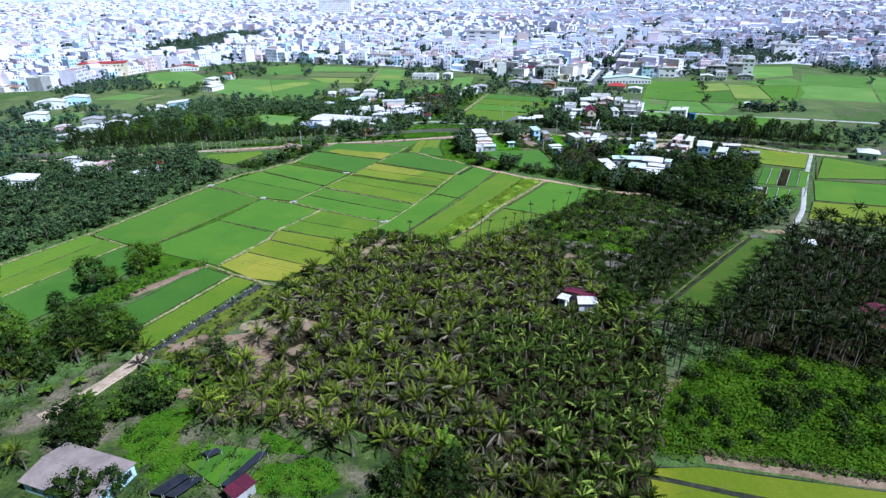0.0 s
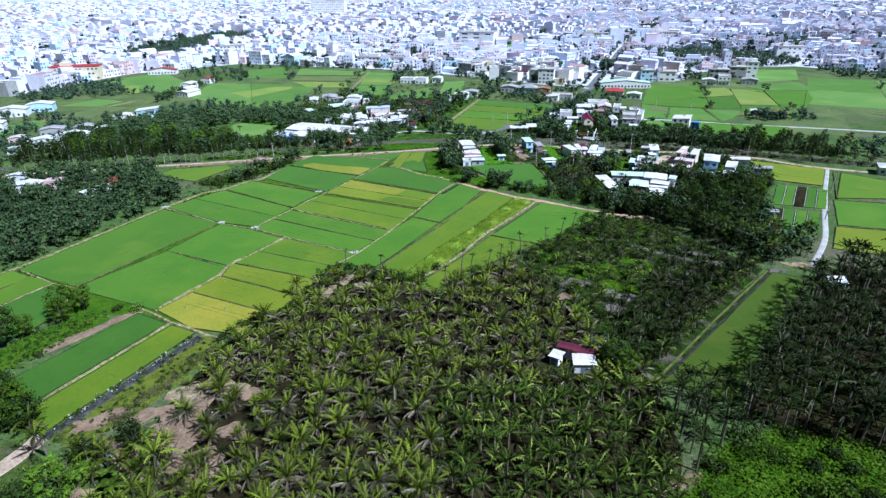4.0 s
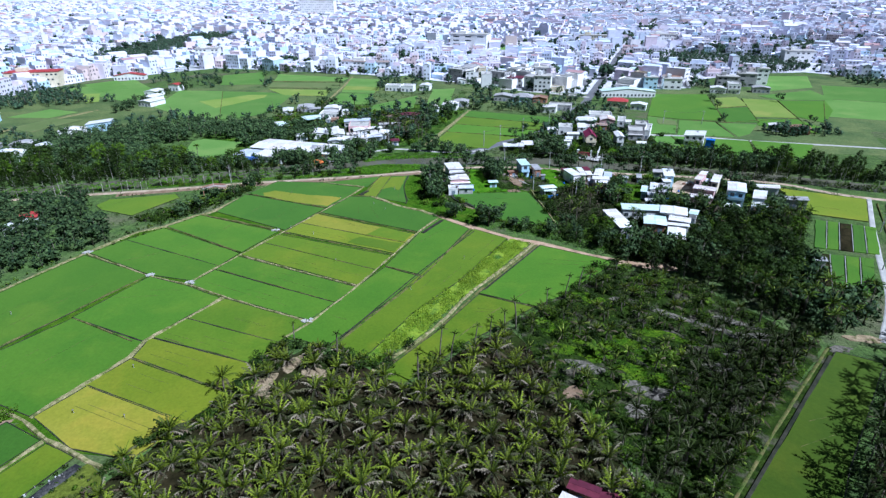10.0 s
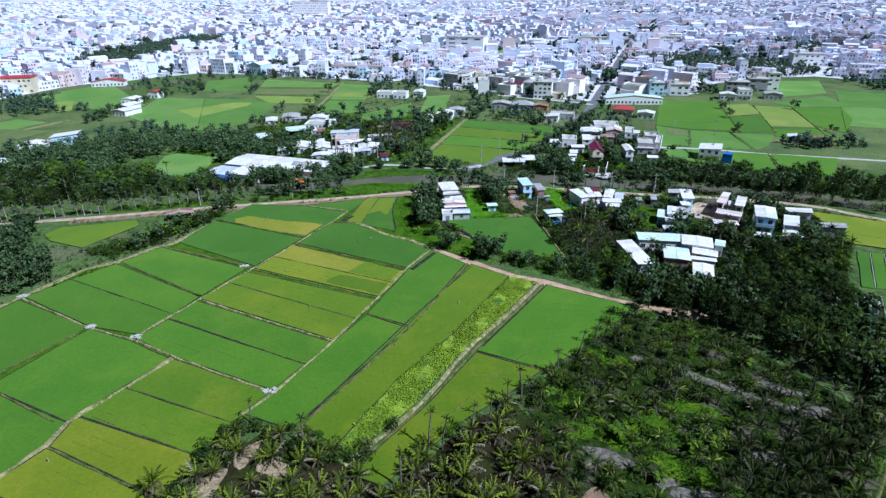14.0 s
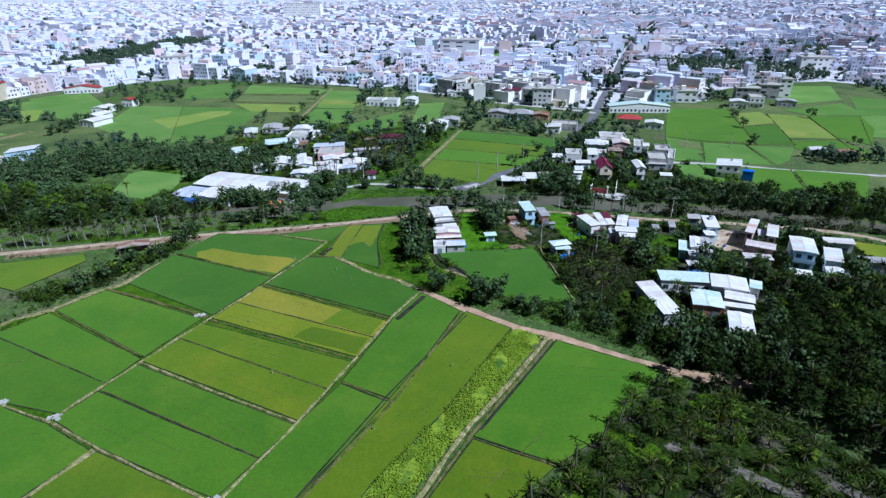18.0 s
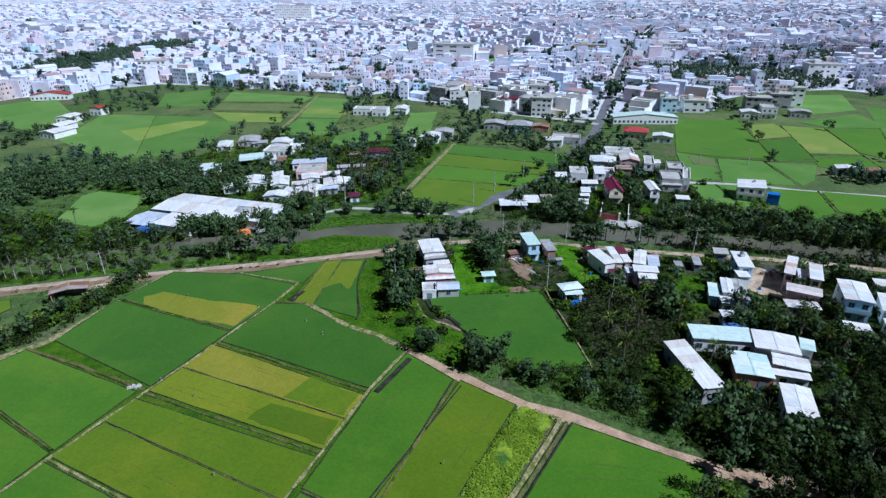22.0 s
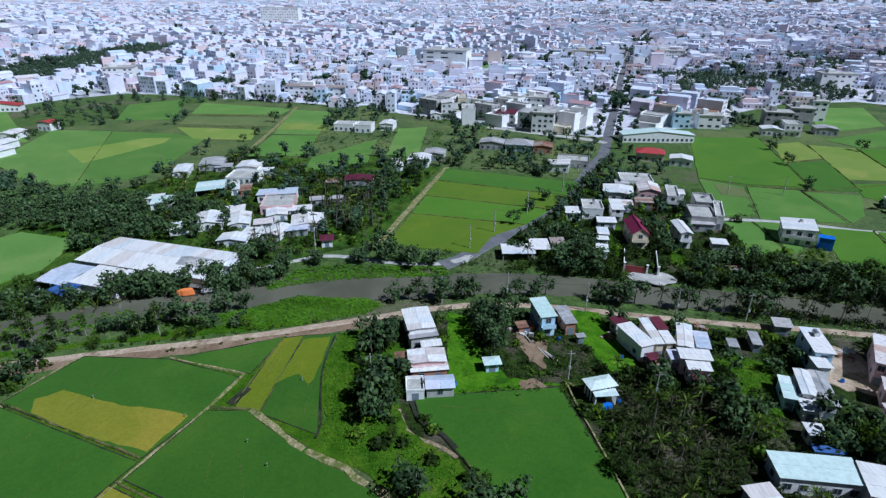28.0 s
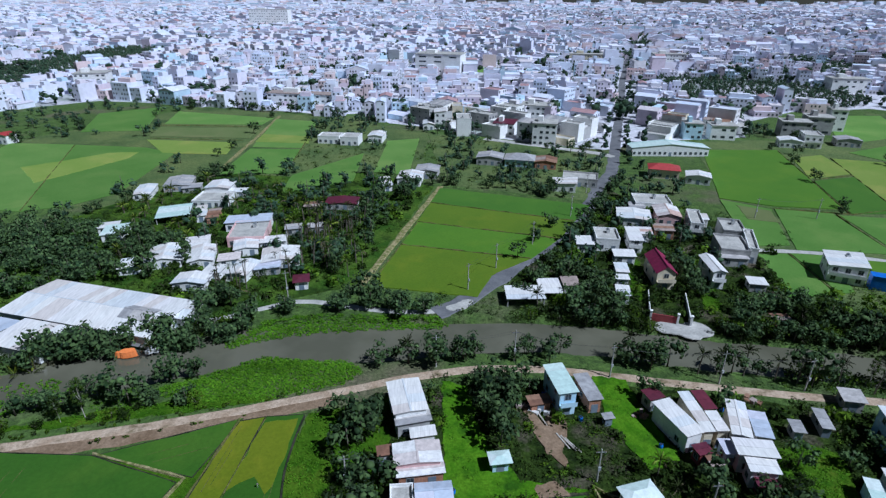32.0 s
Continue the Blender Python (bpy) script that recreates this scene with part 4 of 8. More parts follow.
thing("grove_soil", slab([(112, 160), (84, 131), (65, 110), (75, 104), (98, 97), (150, 80), (165, 150), (128, 174)], 0.035, -0.03, 0.6, 3.0, 79), M_SOIL, "soil under the tall palm grove, darkened for its shade", "soil", kind="structure")


# ---------------------------------------------------------------- houses
FOOT = []          # footprints: x, y, half diagonal


def panel_row(parent, x0, x1, z0, z1, l, n, material, thick=0.06):
    """Roof sheets side by side along the length; each is a part."""
    w = l / n
    me = Shape().add([(x0, 0, z0), (x1, 0, z1), (x1, w - 0.03, z1), (x0, w - 0.03, z0), (x0, 0, z0 - thick), (x1, 0, z1 - thick), (x1, w - 0.03, z1 - thick), (x0, w - 0.03, z0 - thick)],
                     [(0, 1, 2, 3), (7, 6, 5, 4), (4, 5, 1, 0), (5, 6, 2, 1), (6, 7, 3, 2), (7, 4, 0, 3)]).mesh("roof_panel", material)
    if x0 > x1:
        me.flip_normals()
    for k in range(n):
        part("roof_panel", me, None, parent, at=pose(0, -l / 2 + k * w, 0.012 * (k % 2)))


def window(parent, m, w=1.2, h=1.3):
    """A window on a wall: m stands at its middle, y pointing out of the wall backwards."""
    t = 0.08
    sh = Shape()
    sh.box(-w / 2 - t, -0.07, -h / 2 - t, w / 2 + t, 0.02, -h / 2).box(-w / 2 - t, -0.07, h / 2, w / 2 + t, 0.02, h / 2 + t)
    sh.box(-w / 2 - t, -0.07, -h / 2, -w / 2, 0.02, h / 2).box(w / 2, -0.07, -h / 2, w / 2 + t, 0.02, h / 2).box(-0.03, -0.06, -h / 2, 0.03, 0.02, h / 2)
    f = part("window", sh, M_FRAME, parent, at=m)
    part("pane", Shape().box(-w / 2, -0.03, -h / 2, w / 2, 0.0, h / 2), M_GLASS, f, "dark glass pane")


def house(x, y, w, l, h, yaw=0.0, roof="gable", wall="white", sheet=None, storeys=1, label="", name="house", group="village houses", slope=0.16, open_sides=False, tank=False, lean=0):
    sheet = sheet or M_SHEET
    r = root(name, x, y, yaw, label or "house", "house" if name == "house" else name.replace("_", " "), group)
    FOOT.append((x, y, math.hypot(w, l) / 2, w, l, yaw))
    T, rise = 0.18, w / 2 * slope
    sh = Shape()
    X, Y = w / 2, l / 2
    if open_sides:
        for sx in (-1, 1):
            for k in range(3):
                part("post", Shape().box(sx * X - 0.12, -Y + 0.1 + k * (l - 0.4) / 2, 0, sx * X + 0.12, -Y + 0.34 + k * (l - 0.4) / 2, h), M_WALL[wall], r)
    else:
        sh.box(-X, -Y, 0, X, -Y + T, h).box(-X, Y - T, 0, X, Y, h).box(-X, -Y + T, 0, -X + T, Y - T, h).box(X - T, -Y + T, 0, X, Y - T, h)
        if roof == "gable":
            for yy in (-Y, Y - T):
                sh.add([(-X, yy, h), (X, yy, h), (0, yy, h + rise), (-X, yy + T, h), (X, yy + T, h), (0, yy + T, h + rise)], [(0, 1, 2), (5, 4, 3), (0, 2, 5, 3), (2, 1, 4, 5)])
        part("wall", sh, M_WALL[wall], r)
    over = 0.45
    n = max(2, round((l + 0.6) / 2.6))
    if roof == "gable":
        dz = slope * over
        panel_row(r, -X - over, 0, h - dz + 0.08, h + rise + 0.08, l + 0.7, n, sheet)
        panel_row(r, X + over, 0, h - dz + 0.08, h + rise + 0.08, l + 0.7, n, sheet)
        part("ridge_cap", Shape().box(-0.18, -Y - 0.35, h + rise + 0.08, 0.18, Y + 0.35, h + rise + 0.14), sheet, r)
    elif roof == "shed":
        panel_row(r, -X - over, X + over, h + 0.08, h + 0.08 + w * slope * 0.6, l + 0.7, n, sheet)
        sh2 = Shape().add([(-X, -Y, h), (X, -Y, h), (X, -Y, h + w * slope * 0.55), (-X, Y, h), (X, Y, h), (X, Y, h + w * slope * 0.55)], [(0, 1, 2), (5, 4, 3), (1, 4, 5, 2)])
        if not open_sides:
            part("gable_wall", sh2, M_WALL[wall], r)
    elif roof == "hip":
        e, rz = over + 0.2, h + min(w, l) * 0.22
        k = abs(l - w) / 2
        a, b = ((0, -k, rz), (0, k, rz)) if l > w else ((-k, 0, rz), (k, 0, rz))
        c = [(-X - e, -Y - e, h), (X + e, -Y - e, h), (X + e, Y + e, h), (-X - e, Y + e, h)]
        vs = c + [a, b]
        if l > w:
            faces = [(0, 1, 4), (1, 2, 5, 4), (2, 3, 5), (3, 0, 4, 5)]
        else:
            faces = [(0, 1, 5, 4), (1, 2, 5), (2, 3, 4, 5), (3, 0, 4)]
        for f in faces:
            q = [vs[i] for i in f]
            lo = [(p[0], p[1], p[2] - 0.07) for p in q]
            m_ = len(q)
            part("roof_panel", Shape().add(q + lo, [tuple(range(m_)), tuple(range(2 * m_ - 1, m_ - 1, -1))] + [(i, m_ + i, m_ + (i + 1) % m_, (i + 1) % m_) for i in range(m_)]), sheet, r)
    elif roof == "arch":
        seg = 7
        pts = [(-X - over + (w + 2 * over) * k / seg, h + w * 0.16 * (1 - (2 * k / seg - 1) ** 2)) for k in range(seg + 1)]
        for (xa, za), (xb, zb) in zip(pts, pts[1:]):
            panel_row(r, xa, xb, za, zb, l + 0.6, max(2, n // 2), sheet)
    else:
        part("roof", Shape().box(-X + T, -Y + T, h - 0.35, X - T, Y - T, h - 0.2), M_CONCRETE, r)
        sp = Shape()
        for b in ((-X - 0.06, -Y - 0.06, X + 0.06, -Y + 0.14), (-X - 0.06, Y - 0.14, X + 0.06, Y + 0.06), (-X - 0.06, -Y + 0.14, -X + 0.14, Y - 0.14), (X - 0.14, -Y + 0.14, X + 0.06, Y - 0.14)):
            sp.box(b[0], b[1], h, b[2], b[3], h + 0.5)
        part("parapet", sp, M_WALL[wall], r)
    if tank:
        tk = part("water_tank", Shape().tube([(0, -0.9, 0.9), (0, 0.9, 0.9)], [0.6, 0.6], 10), M_STEEL, r, "stainless steel water tank", pose(X * 0.2, Y * 0.4, h + (rise if roof == "gable" else -0.2)))
        part("tank_stand", Shape().box(-0.5, -0.75, 0, 0.5, 0.75, 0.36), M_STEEL, tk)
    if not open_sides:
        sill = 1.6 if h > 2.8 else h * 0.55
        per = h / storeys
        nf = max(1, int(w // 2.6))
        for s_ in range(storeys):
            for k in range(nf):
                if s_ == 0 and k == nf // 2:
                    continue
                window(r, pose(-X + (k + 0.5) * w / nf, -Y, s_ * per + sill))
            ns = min(3, max(1, int(l // 4.5)))
            for k in range(ns):
                for side in (-1,):
                    if storeys > 1 or k % 2 == 0:
                        window(r, pose(side * X, -Y + (k + 0.5) * l / ns, s_ * per + sill, 0, 0, 90 * side), 1.0, 1.1)
        dx = -X + (nf // 2 + 0.5) * w / nf
        part("door", Shape().box(dx - 0.7, -Y - 0.05, 0, dx + 0.7, -Y + 0.02, min(2.1, h * 0.8)), M_DOOR, r, "closed steel door")
        if storeys > 1:
            bal = part("balcony", Shape().box(-X, -Y - 1.0, per - 0.12, X, -Y, per).box(-X, -Y - 1.0, per, X, -Y - 0.92, per + 0.9), M_WALL[wall], r)
            part("rail", Shape().box(-X, -Y - 0.99, per + 0.9, X, -Y - 0.93, per + 0.96), M_STEEL, bal)
    if lean:
        part("lean_to", Shape().add([(-X, -Y - lean, h * 0.62), (X, -Y - lean, h * 0.62), (X, -Y, h * 0.8), (-X, -Y, h * 0.8), (-X, -Y - lean, h * 0.62 - 0.06), (X, -Y - lean, h * 0.62 - 0.06),
                                     (X, -Y, h * 0.8 - 0.06), (-X, -Y, h * 0.8 - 0.06)],
                                    [(0, 1, 2, 3), (7, 6, 5, 4), (4, 5, 1, 0), (5, 6, 2, 1), (6, 7, 3, 2), (7, 4, 0, 3)]), sheet, r, "sloping porch roof of metal sheet")
        for sx in (-1, 1):
            part("post", Shape().box(sx * (X - 0.2) - 0.06, -Y - lean + 0.2, 0, sx * (X - 0.2) + 0.06, -Y - lean + 0.32, h * 0.62), M_STEEL, r)
    return r


WS = "white metal-roofed village house with rendered walls"
# south of the canal
house(19.4, 302.6, 5.9, 9.2, 5, 10, "gable", "white", M_SHEET, 1, "large white barn-like house with a clean metal roof", slope=0.06)
house(20.5, 297.7, 6.1, 2.4, 3.6, 9, "shed", "grey", M_SHEET_GREY, 1, "grey lean-to against a white barn", "shed", slope=0.04)
house(22.3, 294.4, 4, 2.1, 3.2, 6, "shed", "white", M_SHEET, 1, "small white-roofed kitchen house", slope=0.05)
house(21.1, 288.6, 7.6, 4.6, 4, 4, "gable", "pink", M_SHEET_PATCH, 1, "house with a patched pale pink sheet roof", slope=0.08)
house(15.3, 290.2, 1.8, 1.9, 3.2, 7, "shed", "grey", M_SHEET_RUST, 1, "lean-to of rusty roof sheets", "shed", slope=0.05)
house(21.6, 285.8, 7.5, 2.1, 2.9, 4, "shed", "brick", M_SHEET_PATCH, 1, "low porch with a pale pinkish sheet roof", "shed", slope=0.02)
house(23.6, 280.9, 3.6, 5.6, 2.9, 92, "gable", "grey", M_SHEET_BLUISH, 1, "low house with a bluish grey gabled roof", slope=0.3)
house(18.4, 280.8, 3.7, 4.5, 2.4, 2, "flat", "white", None, 1, "low white-walled store with a dark flat roof")
house(35.6, 288, 2.8, 1.9, 2.6, 4, "hip", "blue", M_SHEET_GREEN, 1, "tiny blue hut with a pale hipped roof", "hut")
house(50.7, 305.3, 3.4, 9, 5.6, 6, "shed", "blue", M_SHEET_GREEN, 2, "narrow two-storey pale blue house with a metal roof", slope=0.05)
house(56.6, 305.1, 2.4, 8, 3.4, 5, "shed", "brick", M_SHEET_GREY, 1, "low brick annex with a grey sheet roof", slope=0.05)
house(46.1, 303.3, 3.9, 2.5, 2, 7, "shed", "brick", M_SHEET_RUST, 1, "rusty scrap shed beside a blue house", "shed", slope=0.05)
house(58.5, 297.8, 1.4, 1.2, 2, 6, "shed", "grey", M_SHEET_GREY, 1, "small grey shelter in the grass", "shed", slope=0.05)
house(69.2, 302.3, 2.7, 2.7, 3.2, 13, "shed", "grey", M_SHEET_MAROON, 1, "low shed with a dark maroon roof", "shed", slope=0.05)
house(70.4, 294.2, 3.2, 9.3, 4.4, 15, "shed", "white", M_SHEET, 1, "long white house with a plain white sheet roof", slope=0.04)
house(74.8, 295.8, 1.6, 10.7, 4.2, -1, "shed", "cream", M_SHEET, 1, "narrow village house with a white metal roof", slope=0.06)
house(77.6, 298.5, 1.8, 5, 4.5, 1, "shed", "cream", M_SHEET_MAROON, 1, "house roofed with faded maroon sheets", slope=0.05)
house(77.2, 292.7, 1.5, 4.8, 4.4, -3, "shed", "cream", M_SHEET_PATCH, 1, "house end with a patched white roof", slope=0.05)
house(81.6, 293.1, 2.7, 9.5, 4.6, -22, "gable", "white", M_SHEET, 1, "white village house with a clean sheet roof", slope=0.1)
house(85.2, 291.8, 2.4, 6.6, 4, -18, "shed", "grey", M_SHEET_BLUISH, 1, "house with a pale lilac grey roof", slope=0.03)
house(80.5, 285.7, 6, 3.6, 4.4, -13, "shed", "white", M_SHEET, 1, "wide white-roofed village house", slope=0.05)
house(79.8, 282.1, 4.2, 2.8, 4, -13, "shed", "white", M_SHEET, 1, "white-roofed front house with maroon walls", slope=0.04)
house(79.6, 280.1, 2.9, 2.4, 2.6, -12, "shed", "maroon", M_SHEET_MAROON, 1, "maroon porch of a white-roofed house", "shed", slope=0.05)
house(76.7, 287.5, 1.4, 3.2, 3.2, -6, "shed", "blue", M_SHEET_BLUISH, 1, "small house with a bluish sheet roof", slope=0.05)
house(72.1, 287.4, 2.2, 2, 3, 10, "shed", "maroon", M_SHEET_MAROON, 1, "maroon-roofed annex of a long white house", slope=0.05)
house(73.2, 285, 1.7, 2, 2.6, 1, "shed", "maroon", M_SHEET_RUST, 1, "small shed with a rusty red roof", "shed", slope=0.05)
house(93.3, 292.5, 1.5, 3, 2.4, -15, "shed", "grey", M_SHEET_GREY, 1, "small weathered shed among palms", "shed", slope=0.05)
house(99.7, 294.2, 1.4, 5.3, 2.4, -17, "shed", "grey", M_SHEET_GREY, 1, "small weathered shed among palms", "shed", slope=0.05)
house(57, 278.5, 5.1, 2.7, 3.4, 12, "hip", "white", M_SHEET_GREEN, 1, "open pavilion with a pale green hipped roof", "pavilion", open_sides=True)
house(57.4, 276, 4.1, 1.6, 2.6, 1, "shed", "white", M_SHEET_GREEN, 1, "low open shelter with a pale green roof", "pavilion", open_sides=True, slope=0.03)
house(109.4, 287.6, 3.5, 10, 6, -16, "shed", "blue", M_SHEET, 2, "tall pale blue two-storey house", slope=0.05, tank=True)
house(106.5, 281.5, 2.5, 3.9, 4.6, -10, "shed", "white", M_SHEET, 1, "white village house with a narrow roof", slope=0.04)
house(99.2, 275.6, 2.2, 8.4, 4.2, -22, "gable", "white", M_SHEET, 1, "white village house with rendered walls", slope=0.1)
house(96.8, 270.6, 2.6, 4.5, 3, -15, "shed", "white", M_SHEET, 1, "low white front house", slope=0.04)
house(102, 273.9, 2.2, 11, 4, -20, "gable", "white", M_SHEET_GREY, 1, "village house with a ribbed grey roof", slope=0.08)
house(95.5, 275.3, 1.9, 7.4, 3.2, -23, "shed", "blue", M_SHEET_GREEN, 1, "pale blue village house with a greenish roof", slope=0.05)
house(93.5, 263.6, 2.6, 2.9, 2.8, -12, "shed", "white", M_SHEET, 1, "small white shed with a flat sheet roof", "shed", slope=0.03)
house(92.9, 259, 4.5, 1.2, 2.4, -12, "shed", "white", M_SHEET_BLUE, 1, "long low shed with a dark blue roof", "shed", slope=0.03)
house(86.7, 253.9, 13.1, 5.6, 3.6, -11, "shed", "white", M_SHEET_GREEN, 1, "wide workshop with a pale green sheet roof", "workshop", slope=0.03)
house(96.9, 249.3, 8.4, 7.3, 4.2, -22, "gable", "white", M_SHEET, 1, "wide workshop with a stained white roof", "workshop", slope=0.05)
house(103.9, 248.4, 2.2, 4.4, 3.8, -29, "shed", "white", M_SHEET_GREEN, 1, "small workshop with a pale green roof", "workshop", slope=0.03)
house(96.5, 242.7, 3.9, 6.6, 3.6, 64, "gable", "white", M_SHEET, 1, "white house with a stained roof", slope=0.15)
house(94.6, 239, 6.3, 1.8, 3, -20, "shed", "white", M_SHEET, 1, "narrow white-roofed lean-to house", slope=0.03)
house(87.8, 242.6, 6.8, 8, 3.3, -18, "gable", "brick", M_SHEET_GREEN, 1, "brick workshop under pale green sheets", "workshop", slope=0.04)
house(90.3, 230.1, 4.8, 9.1, 3.8, -23, "gable", "white", M_SHEET, 1, "white house beside dense dark trees", slope=0.08)
house(74.6, 242.2, 4.2, 16.2, 4.2, 5, "shed", "grey", M_SHEET, 1, "long barn with a sloping white metal roof", "barn", slope=0.06)
house(121.8, 283.9, 1.9, 12.8, 5.8, -36, "shed", "pink", M_SHEET_PATCH, 2, "two-storey house with a pinkish roof beside a bare yard", slope=0.04)
house(124.3, 281.7, 1.8, 6.3, 4, -28, "shed", "grey", M_SHEET_BLUISH, 1, "small lilac-roofed house between taller ones", slope=0.03)
house(126.1, 279.6, 2.4, 11.3, 6, -32, "shed", "cream", M_SHEET, 2, "two-storey house with a white roof and green side", slope=0.04)
house(118.3, 272.1, 7.4, 4.4, 4.4, -33, "shed", "pink", M_SHEET_PATCH, 1, "pink-walled house with a white sheet roof", slope=0.03)
house(114.8, 266.9, 7.2, 3.5, 3, -16, "shed", "pink", M_SHEET_PATCH, 1, "low front house with a pinkish grey roof", slope=0.03)
house(128.5, 267.7, 5.8, 11.1, 6.4, -26, "gable", "blue", M_SHEET, 2, "bright blue two-storey house with a white roof", slope=0.06)
house(121.7, 256.4, 4.7, 3.3, 3, -24, "shed", "white", M_SHEET, 1, "low white-roofed house under trees", slope=0.03)
house(136.6, 265, 3.8, 10, 4, -31, "shed", "white", M_SHEET, 1, WS)
house(132, 256, 5, 4.4, 3.2, -28, "gable", "white", M_SHEET, 1, WS)
house(-80.5, 284, 8.4, 3.8, 2.6, 22, "gable", "brick", M_SHEET_RUST, 1, "small shop shed with a patched rusty roof", "shed", open_sides=True)
house(110, 300, 3.4, 4, 2.6, -20, "shed", "grey", M_SHEET_GREY, 1, "small grey shed beside the canal road", "shed")
house(146, 276, 7.5, 4, 3.2, -25, "shed", "white", M_SHEET, 1, "long low white-roofed house", lean=0)
house(148, 262, 9, 3.8, 3.2, -22, "shed", "grey", M_SHEET_GREY, 1, "long low grey-roofed house")
# north of the canal
house(59.4, 349.2, 5.4, 8.1, 2.8, -4, "shed", "grey", M_SHEET, 1, "open white-roofed shed by the canal", "shed", open_sides=True, slope=0.03)
house(51.8, 346.2, 9.7, 7, 2.6, -4, "shed", "grey", M_SHEET, 1, "open white-roofed shed by the canal", "shed", open_sides=True, slope=0.03)
house(83.6, 359.3, 3.1, 6, 2.8, -12, "shed", "white", M_SHEET, 1, "small white-roofed cabin in a row of three", "cabin", slope=0.03)
house(81.6, 353.3, 3.1, 2.8, 2.8, -10, "shed", "white", M_SHEET, 1, "small white-roofed cabin in a row of three", "cabin", slope=0.03)
house(79, 345.6, 3, 5.6, 2.8, -15, "shed", "white", M_SHEET, 1, "small white-roofed cabin in a row of three", "cabin", slope=0.03)
house(93.9, 356.4, 5.1, 12.3, 5.4, -7, "gable", "cream", M_SHEET_CRIMSON, 2, "tall house with a steep maroon roof", slope=0.75)
house(109, 355.1, 3.4, 10.9, 5.6, -7, "gable", "white", M_SHEET, 2, "narrow white two-storey house", slope=0.35)
house(131.7, 385.3, 7.1, 11.2, 4.5, -18, "flat", "grey", None, 1, "bare cement house with a flat roof", tank=True)
house(123.8, 371.2, 8.6, 12.2, 4.5, -16, "flat", "grey", None, 1, "bare cement house with a wide flat roof")
house(121.5, 365.7, 7.5, 5.4, 3, -12, "shed", "grey", M_SHEET_GREY, 1, "grey porch of a cement house", "shed", slope=0.02)
house(131.1, 372.9, 2.9, 16.6, 4.8, -24, "flat", "white", None, 1, "white house beside a cement house")
house(86.2, 381, 7.5, 9.5, 4.2, -11, "flat", "white", None, 1, "white flat-roofed house with a blue gate", tank=True)
house(78.4, 379.2, 5.3, 6.8, 3, -8, "shed", "white", M_SHEET, 1, "low white-roofed house beside the street", slope=0.03)
house(95.2, 380, 3.8, 11.4, 4.6, -12, "shed", "white", M_SHEET, 2, "white two-storey house with a blue front", slope=0.04)
house(103.1, 400.4, 11.3, 10.9, 3.6, -18, "gable", "white", M_SHEET, 1, "wide white-roofed house near the street", slope=0.08)
house(116.4, 401.9, 8.2, 10.8, 3.8, -13, "gable", "pink", M_SHEET_PATCH, 1, "pink house with a faded red roof", slope=0.25)
house(115.2, 413.7, 13.5, 10.7, 4.2, -12, "flat", "white", None, 1, "low white flat-roofed house beside the street", tank=True)
house(121.9, 392.1, 4.3, 13.7, 5.2, -19, "flat", "white", None, 2, "narrow white two-storey house")
house(119.5, 349.2, 4.3, 4.4, 2.6, -16, "shed", "grey", M_SHEET, 1, "low shed with a worn white roof", "shed", slope=0.03)
house(114.5, 330.5, 3.7, 2.3, 2.4, -8, "shed", "brick", M_SHEET_RUST, 1, "low red brick shed", "shed", slope=0.03)
house(-87.3, 440.1, 6.5, 13.1, 2.6, 8, "gable", "white", M_SHEET, 1, "white house beside northern fields", slope=0.12)
house(-77.1, 450.7, 10.4, 13.7, 2.6, 8, "gable", "grey", M_SHEET_GREY, 1, "grey-roofed house among trees", slope=0.12)
house(-56.9, 441.2, 9.6, 10, 4, -3, "gable", "white", M_SHEET, 1, "white-roofed house among trees", slope=0.12)
house(-56.1, 429.4, 13.5, 11.4, 2.6, -4, "flat", "white", None, 1, "low white house among trees")
house(-56.2, 414, 3.2, 11.2, 2.6, 15, "shed", "white", M_SHEET, 1, "small white house among trees", slope=0.04)
house(-51, 411.6, 3.9, 9, 2.5, 9, "shed", "brick", M_SHEET_RUST, 1, "small brick house among palms", slope=0.04)
house(-33.4, 393.2, 11.9, 14.3, 3.2, 3, "flat", "pink", None, 1, "pale pink flat-roofed villa", tank=True)
house(-79.5, 397.2, 7, 8.9, 2.6, 12, "shed", "white", M_SHEET_GREEN, 1, "small house with a pale green roof", slope=0.04)
house(-19.4, 397.2, 5.3, 4.4, 2.4, 8, "shed", "grey", M_SHEET_GREY, 1, "grey-roofed shed among trees", "shed", slope=0.03)
house(-55, 376.8, 9.7, 11.9, 2.7, 12, "gable", "white", M_SHEET, 1, "white-roofed house among trees", slope=0.2)
house(-43.8, 376.4, 6.8, 11.7, 2.6, 11, "gable", "white", M_SHEET, 1, "white-roofed house among trees", slope=0.2)
house(-32, 382.6, 7, 7.5, 2.6, 13, "gable", "white", M_SHEET, 1, "white-roofed house near the canal", slope=0.15)
house(-19.3, 374.5, 10.8, 10.2, 2.6, 9, "gable", "white", M_SHEET, 1, "wide white-roofed house among palms", slope=0.15)
house(-28.8, 365.9, 6.2, 9.6, 2.6, -13, "gable", "white", M_SHEET, 1, "white-roofed house near the canal", slope=0.15)
house(-41.2, 359.5, 9, 6.2, 2.6, -4, "gable", "white", M_SHEET, 1, "white-roofed house near the canal", slope=0.15)
house(-10.3, 357.5, 3.5, 3.9, 2.8, 9, "hip", "white", M_SHEET_MAROON, 1, "small house with a maroon roof")
